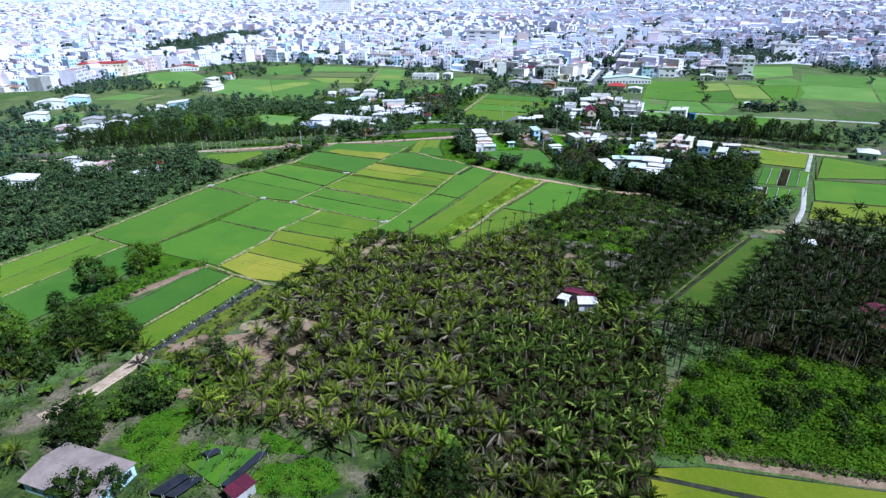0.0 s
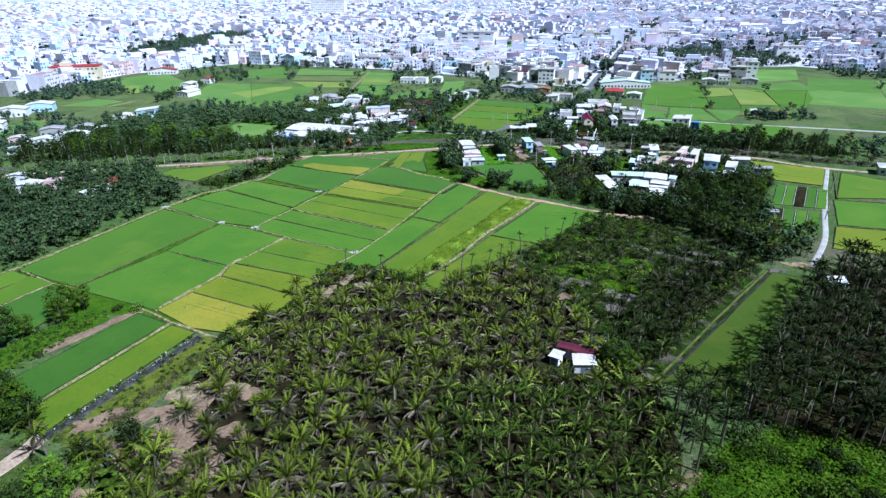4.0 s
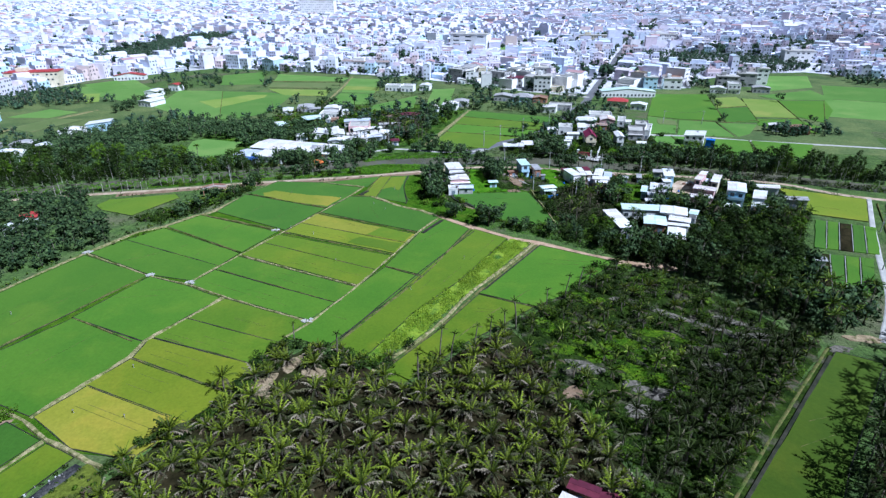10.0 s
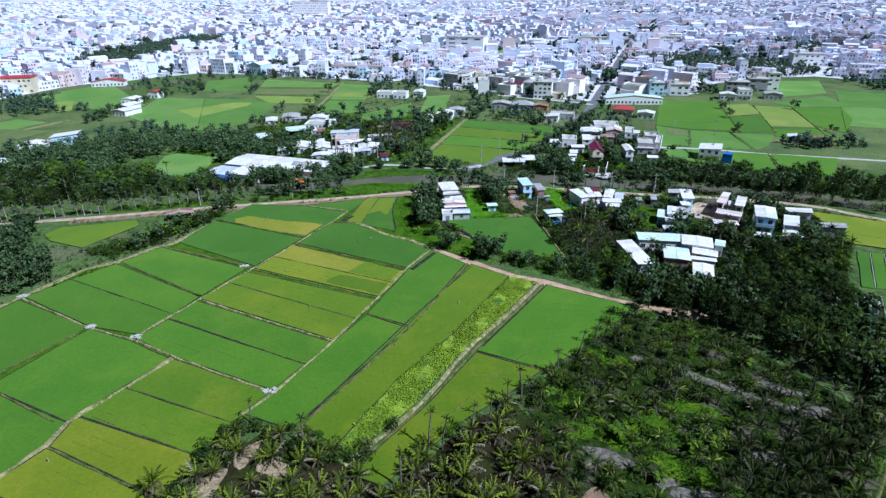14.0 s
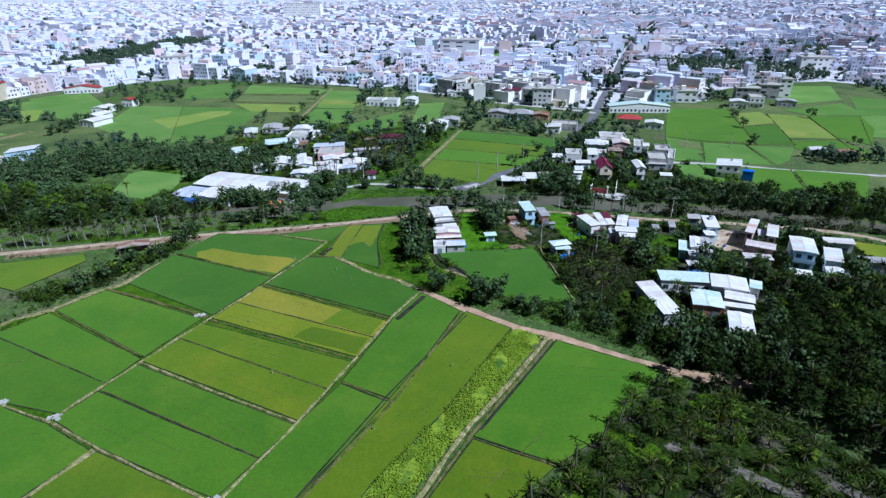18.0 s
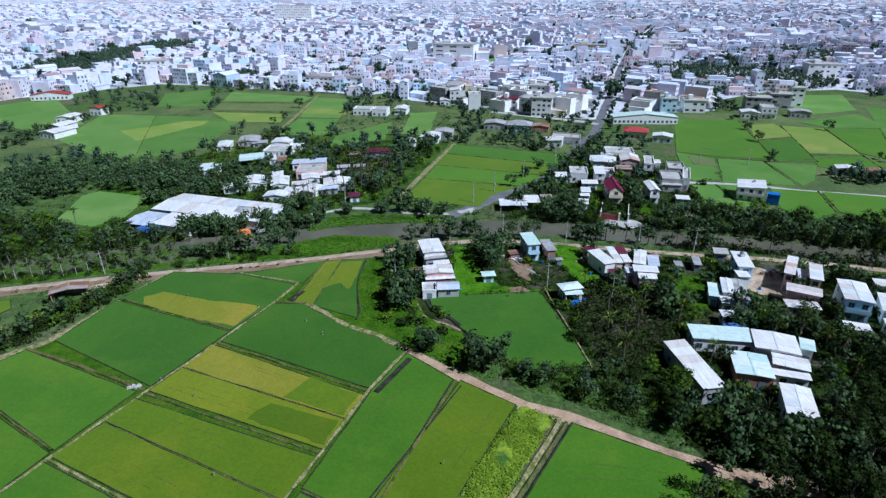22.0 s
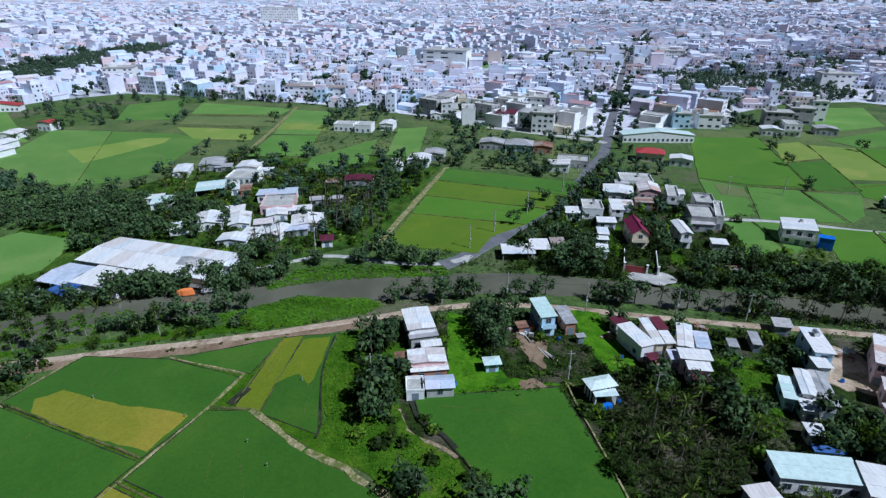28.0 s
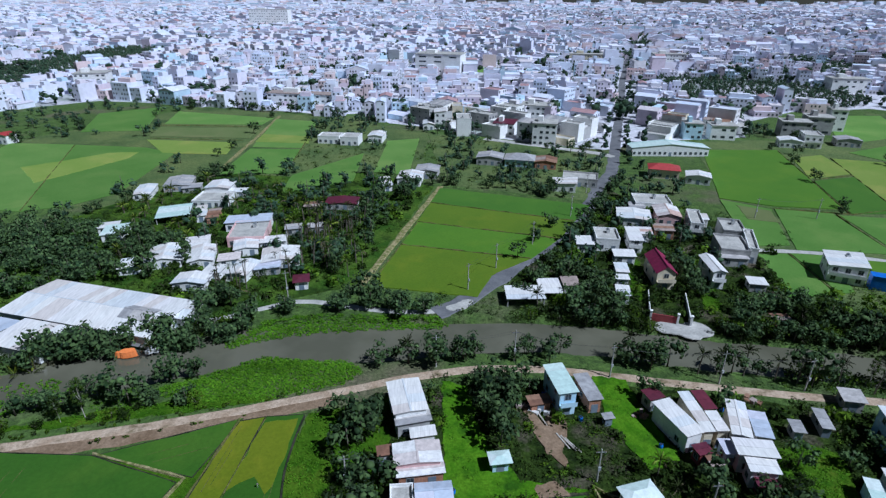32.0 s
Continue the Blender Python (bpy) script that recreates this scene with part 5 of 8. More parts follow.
house(-5.1, 422.9, 11.9, 8, 2.5, -3, "gable", "grey", M_SHEET_MAROON, 1, "long house with a dark red roof", slope=0.1)
house(11.2, 446.6, 4, 12.4, 2.6, 8, "shed", "white", M_SHEET, 1, "white house beside the northern paddy", slope=0.04)
house(150, 355.4, 9.4, 11, 5.4, -28, "shed", "white", M_SHEET, 2, "large white house with a lean-to roof and side tank", tank=True)
house(139, 456, 13, 8.5, 4.4, -20, "hip", "cream", M_SHEET_RED, 1, "bungalow with a bright red hipped roof")
house(151, 447, 10, 8, 3.6, -24, "gable", "white", M_SHEET, 1, "white annex beside a red-roofed bungalow")
house(158, 495, 40, 10, 4.4, -4, "gable", "white", M_SHEET_GREEN, 1, "very long low hall with a pale green roof", "hall", slope=0.1)
house(-59.3, 343.7, 17, 44, 3.4, 71.5, "gable", "white", M_SHEET, 1, "large factory hall with a broad pale metal roof", "factory hall", slope=0.08)
house(-68.5, 331.2, 10, 15, 3.1, 71.5, "shed", "white", M_SHEET, 1, "front wing of a factory with a pale roof", "factory wing", slope=0.03)
house(-81.2, 334.2, 11, 9.5, 2.9, 71.5, "gable", "blue", M_SHEET_BLUISH, 1, "open-sided store with broken roof sheets", "shed", slope=0.1, open_sides=True)
house(-77.5, 326, 5, 6, 2.6, 60, "shed", "grey", M_SHEET_BLUE, 1, "low store with a blue sheet roof", "shed", slope=0.1)
house(-46.5, 338.6, 5, 8, 4.0, 71.5, "gable", "grey", M_SHEET_GREY, 1, "grey raised gable over a factory roof", "roof gable", slope=0.35)
house(-38, 341.5, 7, 7, 3.0, 71.5, "gable", "white", M_SHEET, 1, "white-roofed annex of the factory hall", "shed")
for x, y, w, l, h, yaw, kind, wall, sheet, lab in (
        (22, 452, 8, 9, 3.6, -10, "gable", "white", M_SHEET, "white house beside the northern paddy"), (30, 462, 8, 8, 3.6, -10, "gable", "grey", M_SHEET_GREY, "grey-roofed house beside northern trees"), (-22, 528, 12, 9, 4, -10, "flat", "white", None, "white villa among tall trees"), (-10, 524, 10, 10, 4.4, -10, "flat", "white", None, "white villa among tall trees"), (4, 530, 8, 12, 4, -10, "gable", "white", M_SHEET, "white-roofed house among tall trees"),
        (62, 482, 10, 8, 3.8, -15, "gable", "grey", M_SHEET_GREY, "grey-roofed house at the town edge"), (76, 478, 11, 8, 3.8, -15, "hip", "blue", M_SHEET_GREY, "pale blue house with a hipped roof"),
        (88, 474, 8, 8, 3.6, -15, "gable", "brick", M_SHEET_RUST, "house with a faded brick-red roof"), (97, 447, 12, 8, 3.6, -18, "flat", "grey", None, "low grey house beside the street"),
        (88, 440, 8, 7, 3.4, -18, "shed", "white", M_SHEET, "low white-roofed house beside the street"), (234, 508, 11, 9, 4, -20, "gable", "white", M_SHEET, "white house between paddies"),
        (246, 508, 9, 12, 7, -20, "flat", "white", None, "white two-storey house between paddies"), (268, 508, 12, 9, 4, -20, "gable", "grey", M_SHEET_GREY, "grey-roofed house between paddies"),
        (210, 383, 8, 6, 3.6, -25, "gable", "white", M_SHEET, "white house in a dark grove"), (220, 377, 10, 6, 3.6, -25, "gable", "brick", M_SHEET_RUST, "house with a faded pink roof in a grove"),
        (-203.6, 352.5, 11, 7, 4, 15, "gable", "grey", M_SHEET_GREY, "grey-roofed house beside western fields"), (-191, 348.8, 9, 7, 3.6, 15, "gable", "white", M_SHEET, "white-roofed house beside western fields"), (-227, 328.5, 8, 6, 3.4, 20, "gable", "pink", M_SHEET_PATCH, "small house with a patched roof"), (-213.5, 306.5, 7, 4, 3.2, 10, "shed", "white", M_SHEET, "white shed in the western trees"), (-138, 241.7, 7, 2.2, 2.6, 60, "shed", "grey", M_SHEET, "long white-roofed shelter in a wood"),
        (-63.5, 69.3, 8.6, 15.5, 2.6, 72, "gable", "blue", M_SHEET_PINK, "house with a large pinkish-grey metal roof"), (-34.6, 66.4, 2.6, 3.8, 2.2, -38, "shed", "grey", M_SHEET_MAROON, "small shed with a maroon sheet roof"),
        (37.6, 125.6, 4.2, 3.6, 2.4, -8, "shed", "white", M_SHEET, "white-roofed house deep in the palms"), (39, 128.3, 3.4, 1.2, 2.6, -16, "shed", "brick", M_SHEET_MAROON, "low maroon-roofed porch deep in the palms"), (35.2, 130, 4.4, 2.0, 2.8, -32, "shed", "brick", M_SHEET_MAROON, "maroon-roofed house deep in the palms"),
        (32, 128, 2.0, 2.6, 2.2, -35, "shed", "white", M_SHEET, "small white-roofed shed in the palms"), (109, 118, 7, 6, 3.4, -15, "gable", "brick", M_SHEET_MAROON, "maroon-roofed house under dark palms"),
        (116, 160, 3.6, 4, 3, -20, "shed", "white", M_SHEET, "white-roofed shed under dark palms"), (206, 262, 8, 7, 3.6, -30, "hip", "white", M_SHEET, "white house beside eastern gardens"),
        (226, 262, 9, 8, 3.6, -30, "gable", "white", M_SHEET, "white house beside eastern gardens"), (126, 213, 5, 2.6, 2.4, -20, "shed", "grey", M_SHEET_GREY, "grey shed beside vegetable beds"),
        (-167, 247, 10, 7, 3.8, 10, "gable", "white", M_SHEET, "white-roofed house in the western trees"), (-159, 252.5, 7, 5, 3.4, 10, "flat", "pink", None, "small pink house in the western trees"),
        (-135.2, 251.8, 6, 5, 3.4, 15, "gable", "white", M_SHEET_RED, "small house with a red roof in the western trees"), (-184, 226, 16, 10, 4, 20, "gable", "white", M_SHEET, "large white-roofed house in the western trees"),
        (-180, 260, 7, 3, 3.6, 10, "gable", "white", M_SHEET, "white-roofed house in the western trees"),
        (-206, 319.5, 16, 8, 4.4, 20, "gable", "white", M_SHEET, "white storage shed beside western fields"), (-198, 331, 16, 8, 4.4, 22, "gable", "white", M_SHEET, "white storage shed beside western fields"),
        (-219, 346.5, 12, 8, 4, 20, "gable", "grey", M_SHEET_GREY, "grey storage shed beside western fields"), (-195, 380.6, 13, 9, 4, 15, "gable", "white", M_SHEET, "white storage shed beside western fields"),
        (-187.7, 396.3, 13, 9, 4.4, 15, "shed", "blue", M_SHEET, "bluish shed beside western fields"), (-279.7, 399.6, 18, 10, 5, 20, "gable", "white", M_SHEET, "large white shed beside western fields"),
        (-271.8, 416.7, 16, 10, 5, 20, "gable", "blue", M_SHEET, "large shed with blue walls"), (-262, 357.7, 12, 9, 5, 20, "gable", "white", M_SHEET, "large white shed beside western fields"),
        (-192, 472, 11, 14, 3.6, -20, "gable", "white", M_SHEET, "white shed beside a northern paddy"), (-199, 488, 10, 13, 3.6, -12, "gable", "white", M_SHEET, "white shed beside a northern paddy"), (-208, 512, 10, 12, 3.6, -5, "gable", "white", M_SHEET, "white shed beside a northern paddy"), (-200, 533, 9, 7, 5, -15, "gable", "white", M_SHEET_RED, "small shed with a bright red roof"), (-266, 592, 26, 9, 4, 10, "gable", "white", M_SHEET_RED, "long low house with a red roof")):
    nm = "shed" if "shed" in lab else "house"
    if 355 < y < 475 and -95 < x < 40 or 425 < y < 490 and x > 40:
        w, l = w * 1.25, l * 1.25
    house(x, y, w, l, h, yaw, kind, wall, sheet, 2 if h > 6 else 1, lab, nm)
for x, y, w, l, h, yaw, wall, sheet, lab in (
        (-36, 403, 15, 7, 3.3, 3, "white", M_SHEET_BLUISH, "wide lilac-grey roof behind a villa"), (-24, 386, 8, 5, 2.6, 6, "white", M_SHEET, "white annex of a villa"), (-48.5, 386, 7, 8, 2.4, 12, "white", M_SHEET_PATCH, "low house with patched white roof"),
        (-66, 414, 11, 12, 2.6, 14, "grey", M_SHEET_GREEN, "low pale green nursery shelter"), (-22, 368, 7, 6, 2.3, 9, "grey", M_SHEET_BLUISH, "bluish shed among palms"), (-84, 402, 6, 5, 2.3, 12, "white", M_SHEET, "white shed beside a wood"),
        (-63, 371, 6, 7, 2.3, 12, "white", M_SHEET, "low white-roofed outhouse beside village houses"), (-35, 374, 6, 5, 2.2, 11, "white", M_SHEET_PATCH, "patched outhouse between houses"), (-37, 366, 5, 5, 2.2, -8, "white", M_SHEET, "low white-roofed outhouse beside village houses"),
        (-70, 445, 7, 6, 2.2, 8, "grey", M_SHEET_GREY, "grey outhouse beside northern fields"), (-49, 438, 6, 5, 2.3, -3, "white", M_SHEET, "white outhouse among palms"), (-16, 420, 6, 5, 2.2, -3, "grey", M_SHEET_RUST, "rusty outhouse beside a long house"),
        (-12, 398, 5, 4, 2.4, 6, "grey", M_SHEET_GREY, "grey garden shed among areca palms"), (66, 352, 4, 5, 2.6, -4, "grey", M_SHEET_RUST, "rusty lean-to by the canal"), (88, 369, 6, 5, 2.8, -11, "white", M_SHEET, "white outhouse beside the street"), (101, 386, 5, 6, 3.0, -14, "white", M_SHEET_PATCH, "patched outhouse beside the street"),
        (109, 388, 6, 6, 3.2, -14, "brick", M_SHEET_RUST, "brick outhouse with a rusty roof"), (127, 398, 5, 6, 3.0, -18, "white", M_SHEET, "white outhouse beside paddies"), (108, 410, 5, 6, 3.4, -16, "white", M_SHEET_GREY, "grey-roofed house near the street")):
    house(x, y, w, l, h, yaw, "shed", wall, sheet, 1, lab, "shed" if "shed" in lab or "shelter" in lab or "lean-to" in lab else "house", slope=0.06, open_sides="shelter" in lab)
tk = thing("blue_tank", Shape().box(-2.1, -1.6, 0, 2.1, 1.6, 4.2).box(-2.2, -1.7, 4.2, 2.2, 1.7, 4.35), M_TARP_BLUE, "bright blue sheeted water tank beside a white house", "tank", at=pose(155, 347.6, 0, 0, 0, -28))
thing("tarpaulin", slab(blob(-45.5, 327, 2.3, 1.0, 15, 5), 0.9, -0.6, 0.1, 1.0, 5), M_TARP_ORANGE, "orange tarpaulin over goods on the canal bank", "tarpaulin")

# walled forecourt with gate in front of the maroon-roofed house
yard = root("garden_wall", 90, 341, -20, "pink-red walled forecourt with a gate", "wall")
part("wall", Shape().box(-5, -9, 0, -4.8, 6, 1.8), M_WALL["white"], yard)
part("wall", Shape().box(4.8, -9, 0, 5, 6, 1.8), M_WALL["white"], yard)
part("gate", Shape().box(-4.8, -9, 0, 1.5, -8.7, 2.2), M_WALL["maroon"], yard, "dark red gate front")
for gx in (-4.9, 1.7, 4.9):
    part("gate_post", Shape().box(gx - 0.25, -9.2, 0, gx + 0.25, -8.6, 3.0).box(gx - 0.35, -9.3, 3.0, gx + 0.35, -8.5, 3.15), M_WALL["white"], yard)

# ---------------------------------------------------------------- the town
rnd = random.Random(11)
U, V = Vector((0.37, 0.93)).normalized(), Vector((0.93, -0.37)).normalized()
EDGE = [(-3000, 420), (-600, 430), (-335, 470), (-300, 590), (-215, 660), (-128, 640), (-60, 612), (-30, 600), (-8, 606), (10, 572), (34, 560), (62, 536), (100, 512), (128, 500), (150, 510), (180, 520), (222, 525),
        (236, 560), (300, 600), (368, 610), (420, 560), (600, 480), (3000, 300)]
MAIN = smooth_line([(119, 468), (146, 537), (182, 628), (226, 745), (262, 835), (330, 1000), (545, 1470)], 30)
GREEN = [[(90, 812), (96, 880), (150, 870), (144, 806)], [(245, 640), (255, 780), (345, 760), (400, 720), (395, 640), (330, 600), (300, 620)], [(226, 530), (236, 620), (262, 640), (262, 560)],
         [(-395, 700), (-405, 840), (-395, 1090), (-310, 1090), (-300, 930), (-300, 780), (-325, 700)], [(470, 800), (480, 900), (560, 900), (560, 800)]]


def edge_at(x):
    for (xa, ya), (xb, yb) in zip(EDGE, EDGE[1:]):
        if xa <= x <= xb:
            return ya + (yb - ya) * (x - xa) / (xb - xa)
    return 400


def in_town(x, y, margin=0):
    return y > edge_at(x) + margin and not any(inside(g, x, y) for g in GREEN) and (y > 1480 or off_line(MAIN, x, y) > 6 + margin) and off_line([(66, 532), (128, 490)], x, y) > 5


lots, greens = [], []
CELL = 170.0
for i in range(-22, 24):
    for j in range(1, 26):
        s0, r0 = i * CELL, j * CELL
        c = V * (s0 + CELL / 2) + U * (r0 + CELL / 2)
        far = c.y > 1150
        if c.y > 3000 or abs(c.x) > 0.95 * c.y + 330 or c.y < 350:
            continue
        turn = rnd.choice((0, 0, 90)) + rnd.uniform(-22, 22)
        e1 = Vector((math.cos(radians(turn)), math.sin(radians(turn))))
        a1, a2 = V * e1.x + U * e1.y, U * e1.x - V * e1.y
        pitch, wmin, wmax = (38, 5.5, 11.0) if not far else (46 if c.y < 2200 else 64, 10, 24)
        off = rnd.uniform(0, pitch)
        k = -CELL / 2 + off - pitch
        while k < CELL / 2:
            for side in (-1, 1):
                q = -CELL / 2
                skip = rnd.uniform(40, 70)
                while q < CELL / 2:
                    w = rnd.uniform(wmin, wmax)
                    if rnd.random() < 0.12:
                        w *= 1.8
                    dep = rnd.uniform(11, 17) * (1 if not far else pitch / 38)
                    p = c + a1 * (q + w / 2) + a2 * (k + side * (3.2 + dep / 2))
                    q += w + (rnd.uniform(0, 0.6) if rnd.random() < 0.8 else rnd.uniform(2, 6))
                    skip -= w
                    if skip < 0:
                        q += 5
                        skip = rnd.uniform(50, 90)
                    if not in_town(p.x, p.y, 3):
                        continue
                    if rnd.random() < (0.26 if not far else 0.24) + (0.10 if p.x > 0.1 * p.y + 40 else 0.0):
                        greens.append((p.x, p.y))
                        continue
                    fl = rnd.choice((1, 1, 2, 2, 2, 3, 3, 4) if not far else (1, 2, 2, 3, 3, 4))
                    fl = rnd.choice((4, 5, 6)) if rnd.random() < 0.012 else fl
                    yaw = math.degrees(math.atan2(a1.y, a1.x)) + (180 if side > 0 else 0)
                    lots.append((p.x, p.y, w, dep, fl * 3.2 + 0.4, yaw, rnd.random()))
            k += pitch
lots.sort(key=lambda q: q[1] + 0.25 * abs(q[0] - 60))
NEAR_TOWN = 44
for x, y, w, dep, h, yaw, pick in lots[:NEAR_TOWN]:
    kind = "flat" if pick < 0.72 else ("gable" if pick < 0.9 else "shed")
    wall = ("white", "white", "white", "white", "white", "grey", "white", "cream")[int(pick * 97) % 8]
    st = max(1, min(3, int(h / 3.3)))
    lab = {"white": "white", "cream": "cream", "blue": "pale blue", "grey": "bare cement", "pink": "pale pink"}[wall] + (" flat-roofed" if kind == "flat" else " metal-roofed") + \
        (" tube house" if w < 7 else " town house") + (" of one storey" if st == 1 else " of two storeys" if st == 2 else " of several storeys")
    house(x, y, w, dep, min(h, 10.2), yaw, kind, wall, (M_SHEET, M_SHEET_GREY, M_SHEET_RUST)[int(pick * 31) % 3], st, lab, group="town houses", slope=0.25, tank=pick > 0.5 and kind == "flat")

body, glazing = Shape(), Shape()
for x, y, w, dep, h, yaw, pick in lots[NEAR_TOWN:]:
    at = pose(x, y, 0, 0, 0, yaw)
    X, Y = w / 2, dep / 2
    c = [at @ Vector(p) for p in ((-X, -Y, 0), (X, -Y, 0), (X, Y, 0), (-X, Y, 0))]
    lift = Vector((0, 0, h))
    vs = [tuple(p) for p in c] + [tuple(p + lift) for p in c]
    body.add(vs, [(0, 1, 5, 4), (1, 2, 6, 5), (2, 3, 7, 6), (3, 0, 4, 7)], 0)
    if pick < 0.78:
        t4 = [tuple(at @ Vector((sx * (X - 0.3), sy * (Y - 0.3), h - 0.5))) for sx, sy in ((-1, -1), (1, -1), (1, 1), (-1, 1))]
        body.add(t4, [(0, 1, 2, 3)], 1)
        if pick < 0.4 and y < 1500:
            body.box(-X * 0.9, -Y * 0.1, h - 0.5, X * 0.6, Y * 0.6, h + 2.4, 0, at)
        if pick > 0.5 and y < 1100:
            body.box(X * 0.1, Y * 0.5, h - 0.5, X * 0.1 + 1.3, Y * 0.5 + 1.8, h + 1.4, 1, at)
    else:
        rz = h + w * 0.16
        g = [tuple(at @ Vector(p)) for p in ((-X - 0.3, -Y - 0.3, h - 0.1), (0, -Y - 0.3, rz), (0, Y + 0.3, rz), (-X - 0.3, Y + 0.3, h - 0.1), (X + 0.3, -Y - 0.3, h - 0.1), (X + 0.3, Y + 0.3, h - 0.1))]
        body.add(g, [(0, 1, 2, 3), (1, 4, 5, 2)], 1)
        e = [tuple(at @ Vector(p)) for p in ((-X, -Y, h), (X, -Y, h), (0, -Y, rz - 0.05), (-X, Y, h), (X, Y, h), (0, Y, rz - 0.05))]
        body.add(e, [(0, 1, 2), (4, 3, 5)], 0)
    if y < 950:
        fl = int(h / 3.3)
        n = max(1, int(w / 2.4))
        for s_ in range(fl):
            z = 3.3 * s_ + 1.0
            for k in range(n):
                if (k + s_ * 3 + int(pick * 50)) % 4 == 0:
                    continue
                cxw = -X + (k + 0.5) * w / n
                for yy, sg in ((-Y - 0.03, 1), (Y + 0.03, -1)):
                    q = [tuple(at @ Vector((cxw + sg * a, yy, z + b))) for a, b in ((-0.6, 0), (0.6, 0), (0.6, 1.4), (-0.6, 1.4))]
                    glazing.add(q, [(0, 1, 2, 3)])
for k in range(4500):                    # the town's skyline; furthest boxes raised to cover the bare horizon strip
    y = 2900 + 2000 * rnd.random()
    x = (rnd.random() * 2 - 1) * (0.95 * y + 300)
    w, h = rnd.uniform(14, 40), rnd.choice((5, 7, 9, 12, 16)) + max(0, y - 4400) / 14 * rnd.random()
    at = pose(x, y, 0, 0, 0, rnd.uniform(-30, 30))
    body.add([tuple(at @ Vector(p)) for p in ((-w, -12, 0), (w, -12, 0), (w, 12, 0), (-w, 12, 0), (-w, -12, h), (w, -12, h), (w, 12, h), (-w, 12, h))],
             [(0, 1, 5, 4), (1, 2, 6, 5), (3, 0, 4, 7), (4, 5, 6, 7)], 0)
town = [(x, y + 4) for x, y in EDGE]
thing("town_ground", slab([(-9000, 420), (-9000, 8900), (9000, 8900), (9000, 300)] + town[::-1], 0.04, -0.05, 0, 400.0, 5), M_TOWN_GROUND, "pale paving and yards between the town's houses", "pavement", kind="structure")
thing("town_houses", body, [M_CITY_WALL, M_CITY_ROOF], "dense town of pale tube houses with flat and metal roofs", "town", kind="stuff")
thing("town_windows", glazing, M_GLASS, "dark windows of the dense town", "windows", kind="stuff")


def block(x, y, w, l, h, yaw, wall, label, floors, bays, roofm=None):
    """A large town building with rows of windows."""
    r = root("building", x, y, yaw, label, "building", "large town buildings")
    FOOT.append((x, y, math.hypot(w, l) / 2, w, l, yaw))
    part("wall", Shape().box(-w / 2, -l / 2, 0, w / 2, l / 2, h), wall, r)
    part("roof", Shape().box(-w / 2 - 0.4, -l / 2 - 0.4, h, w / 2 + 0.4, l / 2 + 0.4, h + 0.5), roofm or M_CONCRETE, r)
    part("stair_house", Shape().box(-w * 0.3, -l * 0.2, h + 0.5, -w * 0.1, l * 0.2, h + 3.4), wall, r)
    me = Shape().box(-0.24 * w / bays, -0.06, 0, 0.24 * w / bays, 0, 1.3).mesh("window", M_GLASS)
    for f in range(floors):
        for b in range(bays):
            if (f * 7 + b * 5 + int(x)) % 4 == 0:
                continue
            part("window", me, None, r, at=pose(-w / 2 + (b + 0.5) * w / bays, -l / 2, (f + 0.3) * h / floors))


block(57, 800, 46, 26, 22, -18, M_WALL["white"], "large plain white windowless-looking block", 5, 3)
block(-52, 640, 58, 12, 9, -14, M_WALL["white"], "long school-like building with an orange roof edge", 3, 14, M_SHEET_RUST)
block(252, 532, 16, 11, 9, -18, M_WALL["grey"], "bare grey cement block beside paddies", 3, 4)
block(272, 540, 14, 12, 10, -18, M_WALL["grey"], "bare grey cement block beside paddies", 3, 2)
block(288, 546, 9, 9, 13, -18, M_WALL["white"], "slim white block beside paddies", 4, 2)
block(-290, 1640, 90, 30, 40, -5, M_WALL["white"], "tall distant white hotel with rows of windows", 7, 16)
block(205, 528, 14, 10, 8, -12, M_WALL["white"], "white-rendered house at the paddy edge", 2, 3)
block(188, 530, 10, 10, 9, -12, M_WALL["blue"], "pale blue-green house at the paddy edge", 3, 3)
block(98, 520, 13, 12, 12, -16, M_WALL["white"], "four-storey white town house", 4, 4)
block(-330, 560, 40, 16, 12, 15, M_WALL["cream"], "long cream building with a red roof", 3, 12, M_SHEET_RED)
block(405, 690, 30, 16, 12, -12, M_WALL["white"], "white hall beyond the dark wood", 3, 6)
block(238, 900, 40, 14, 12, -14, M_WALL["cream"], "long cream building at the town's main street", 3, 12)
block(330, 880, 38, 14, 14, -14, M_WALL["white"], "white building with rows of windows", 4, 12)
block(108, 585, 20, 14, 10, -20, M_WALL["white"], "white three-storey house near the street", 3, 6)
block(80, 545, 12, 14, 7, -20, M_WALL["white"], "white house with a maroon gable", 2, 4, M_SHEET_MAROON)
block(-235, 705, 24, 18, 16, 10, M_WALL["white"], "pale five-storey apartment block", 5, 6)

# ---------------------------------------------------------------- power poles
POLES = []


def power_pole(x, y, h=8.5, yaw=0, lamp=False):
    r = root("power_pole", x, y, yaw, "slim grey concrete power pole with a crossarm", "power pole", "power poles")
    part("shaft", Shape().tube([(0, 0, -0.2), (0, 0, h)], [0.19, 0.11], 8), M_CONCRETE, r)
    arm = part("crossarm", Shape().box(-0.9, -0.06, h - 0.75, 0.9, 0.06, h - 0.63), M_STEEL, r)
    for k in (-0.8, 0.8):
        part("insulator", Shape().tube([(k, 0, h - 0.63), (k, 0, h - 0.4)], [0.07, 0.04], 6), M_CERAMIC, arm)
    part("meter_box", Shape().box(-0.25, -0.4, 3.0, 0.25, -0.18, 3.7), M_FRAME, r)
    POLES.append((x, y, h))


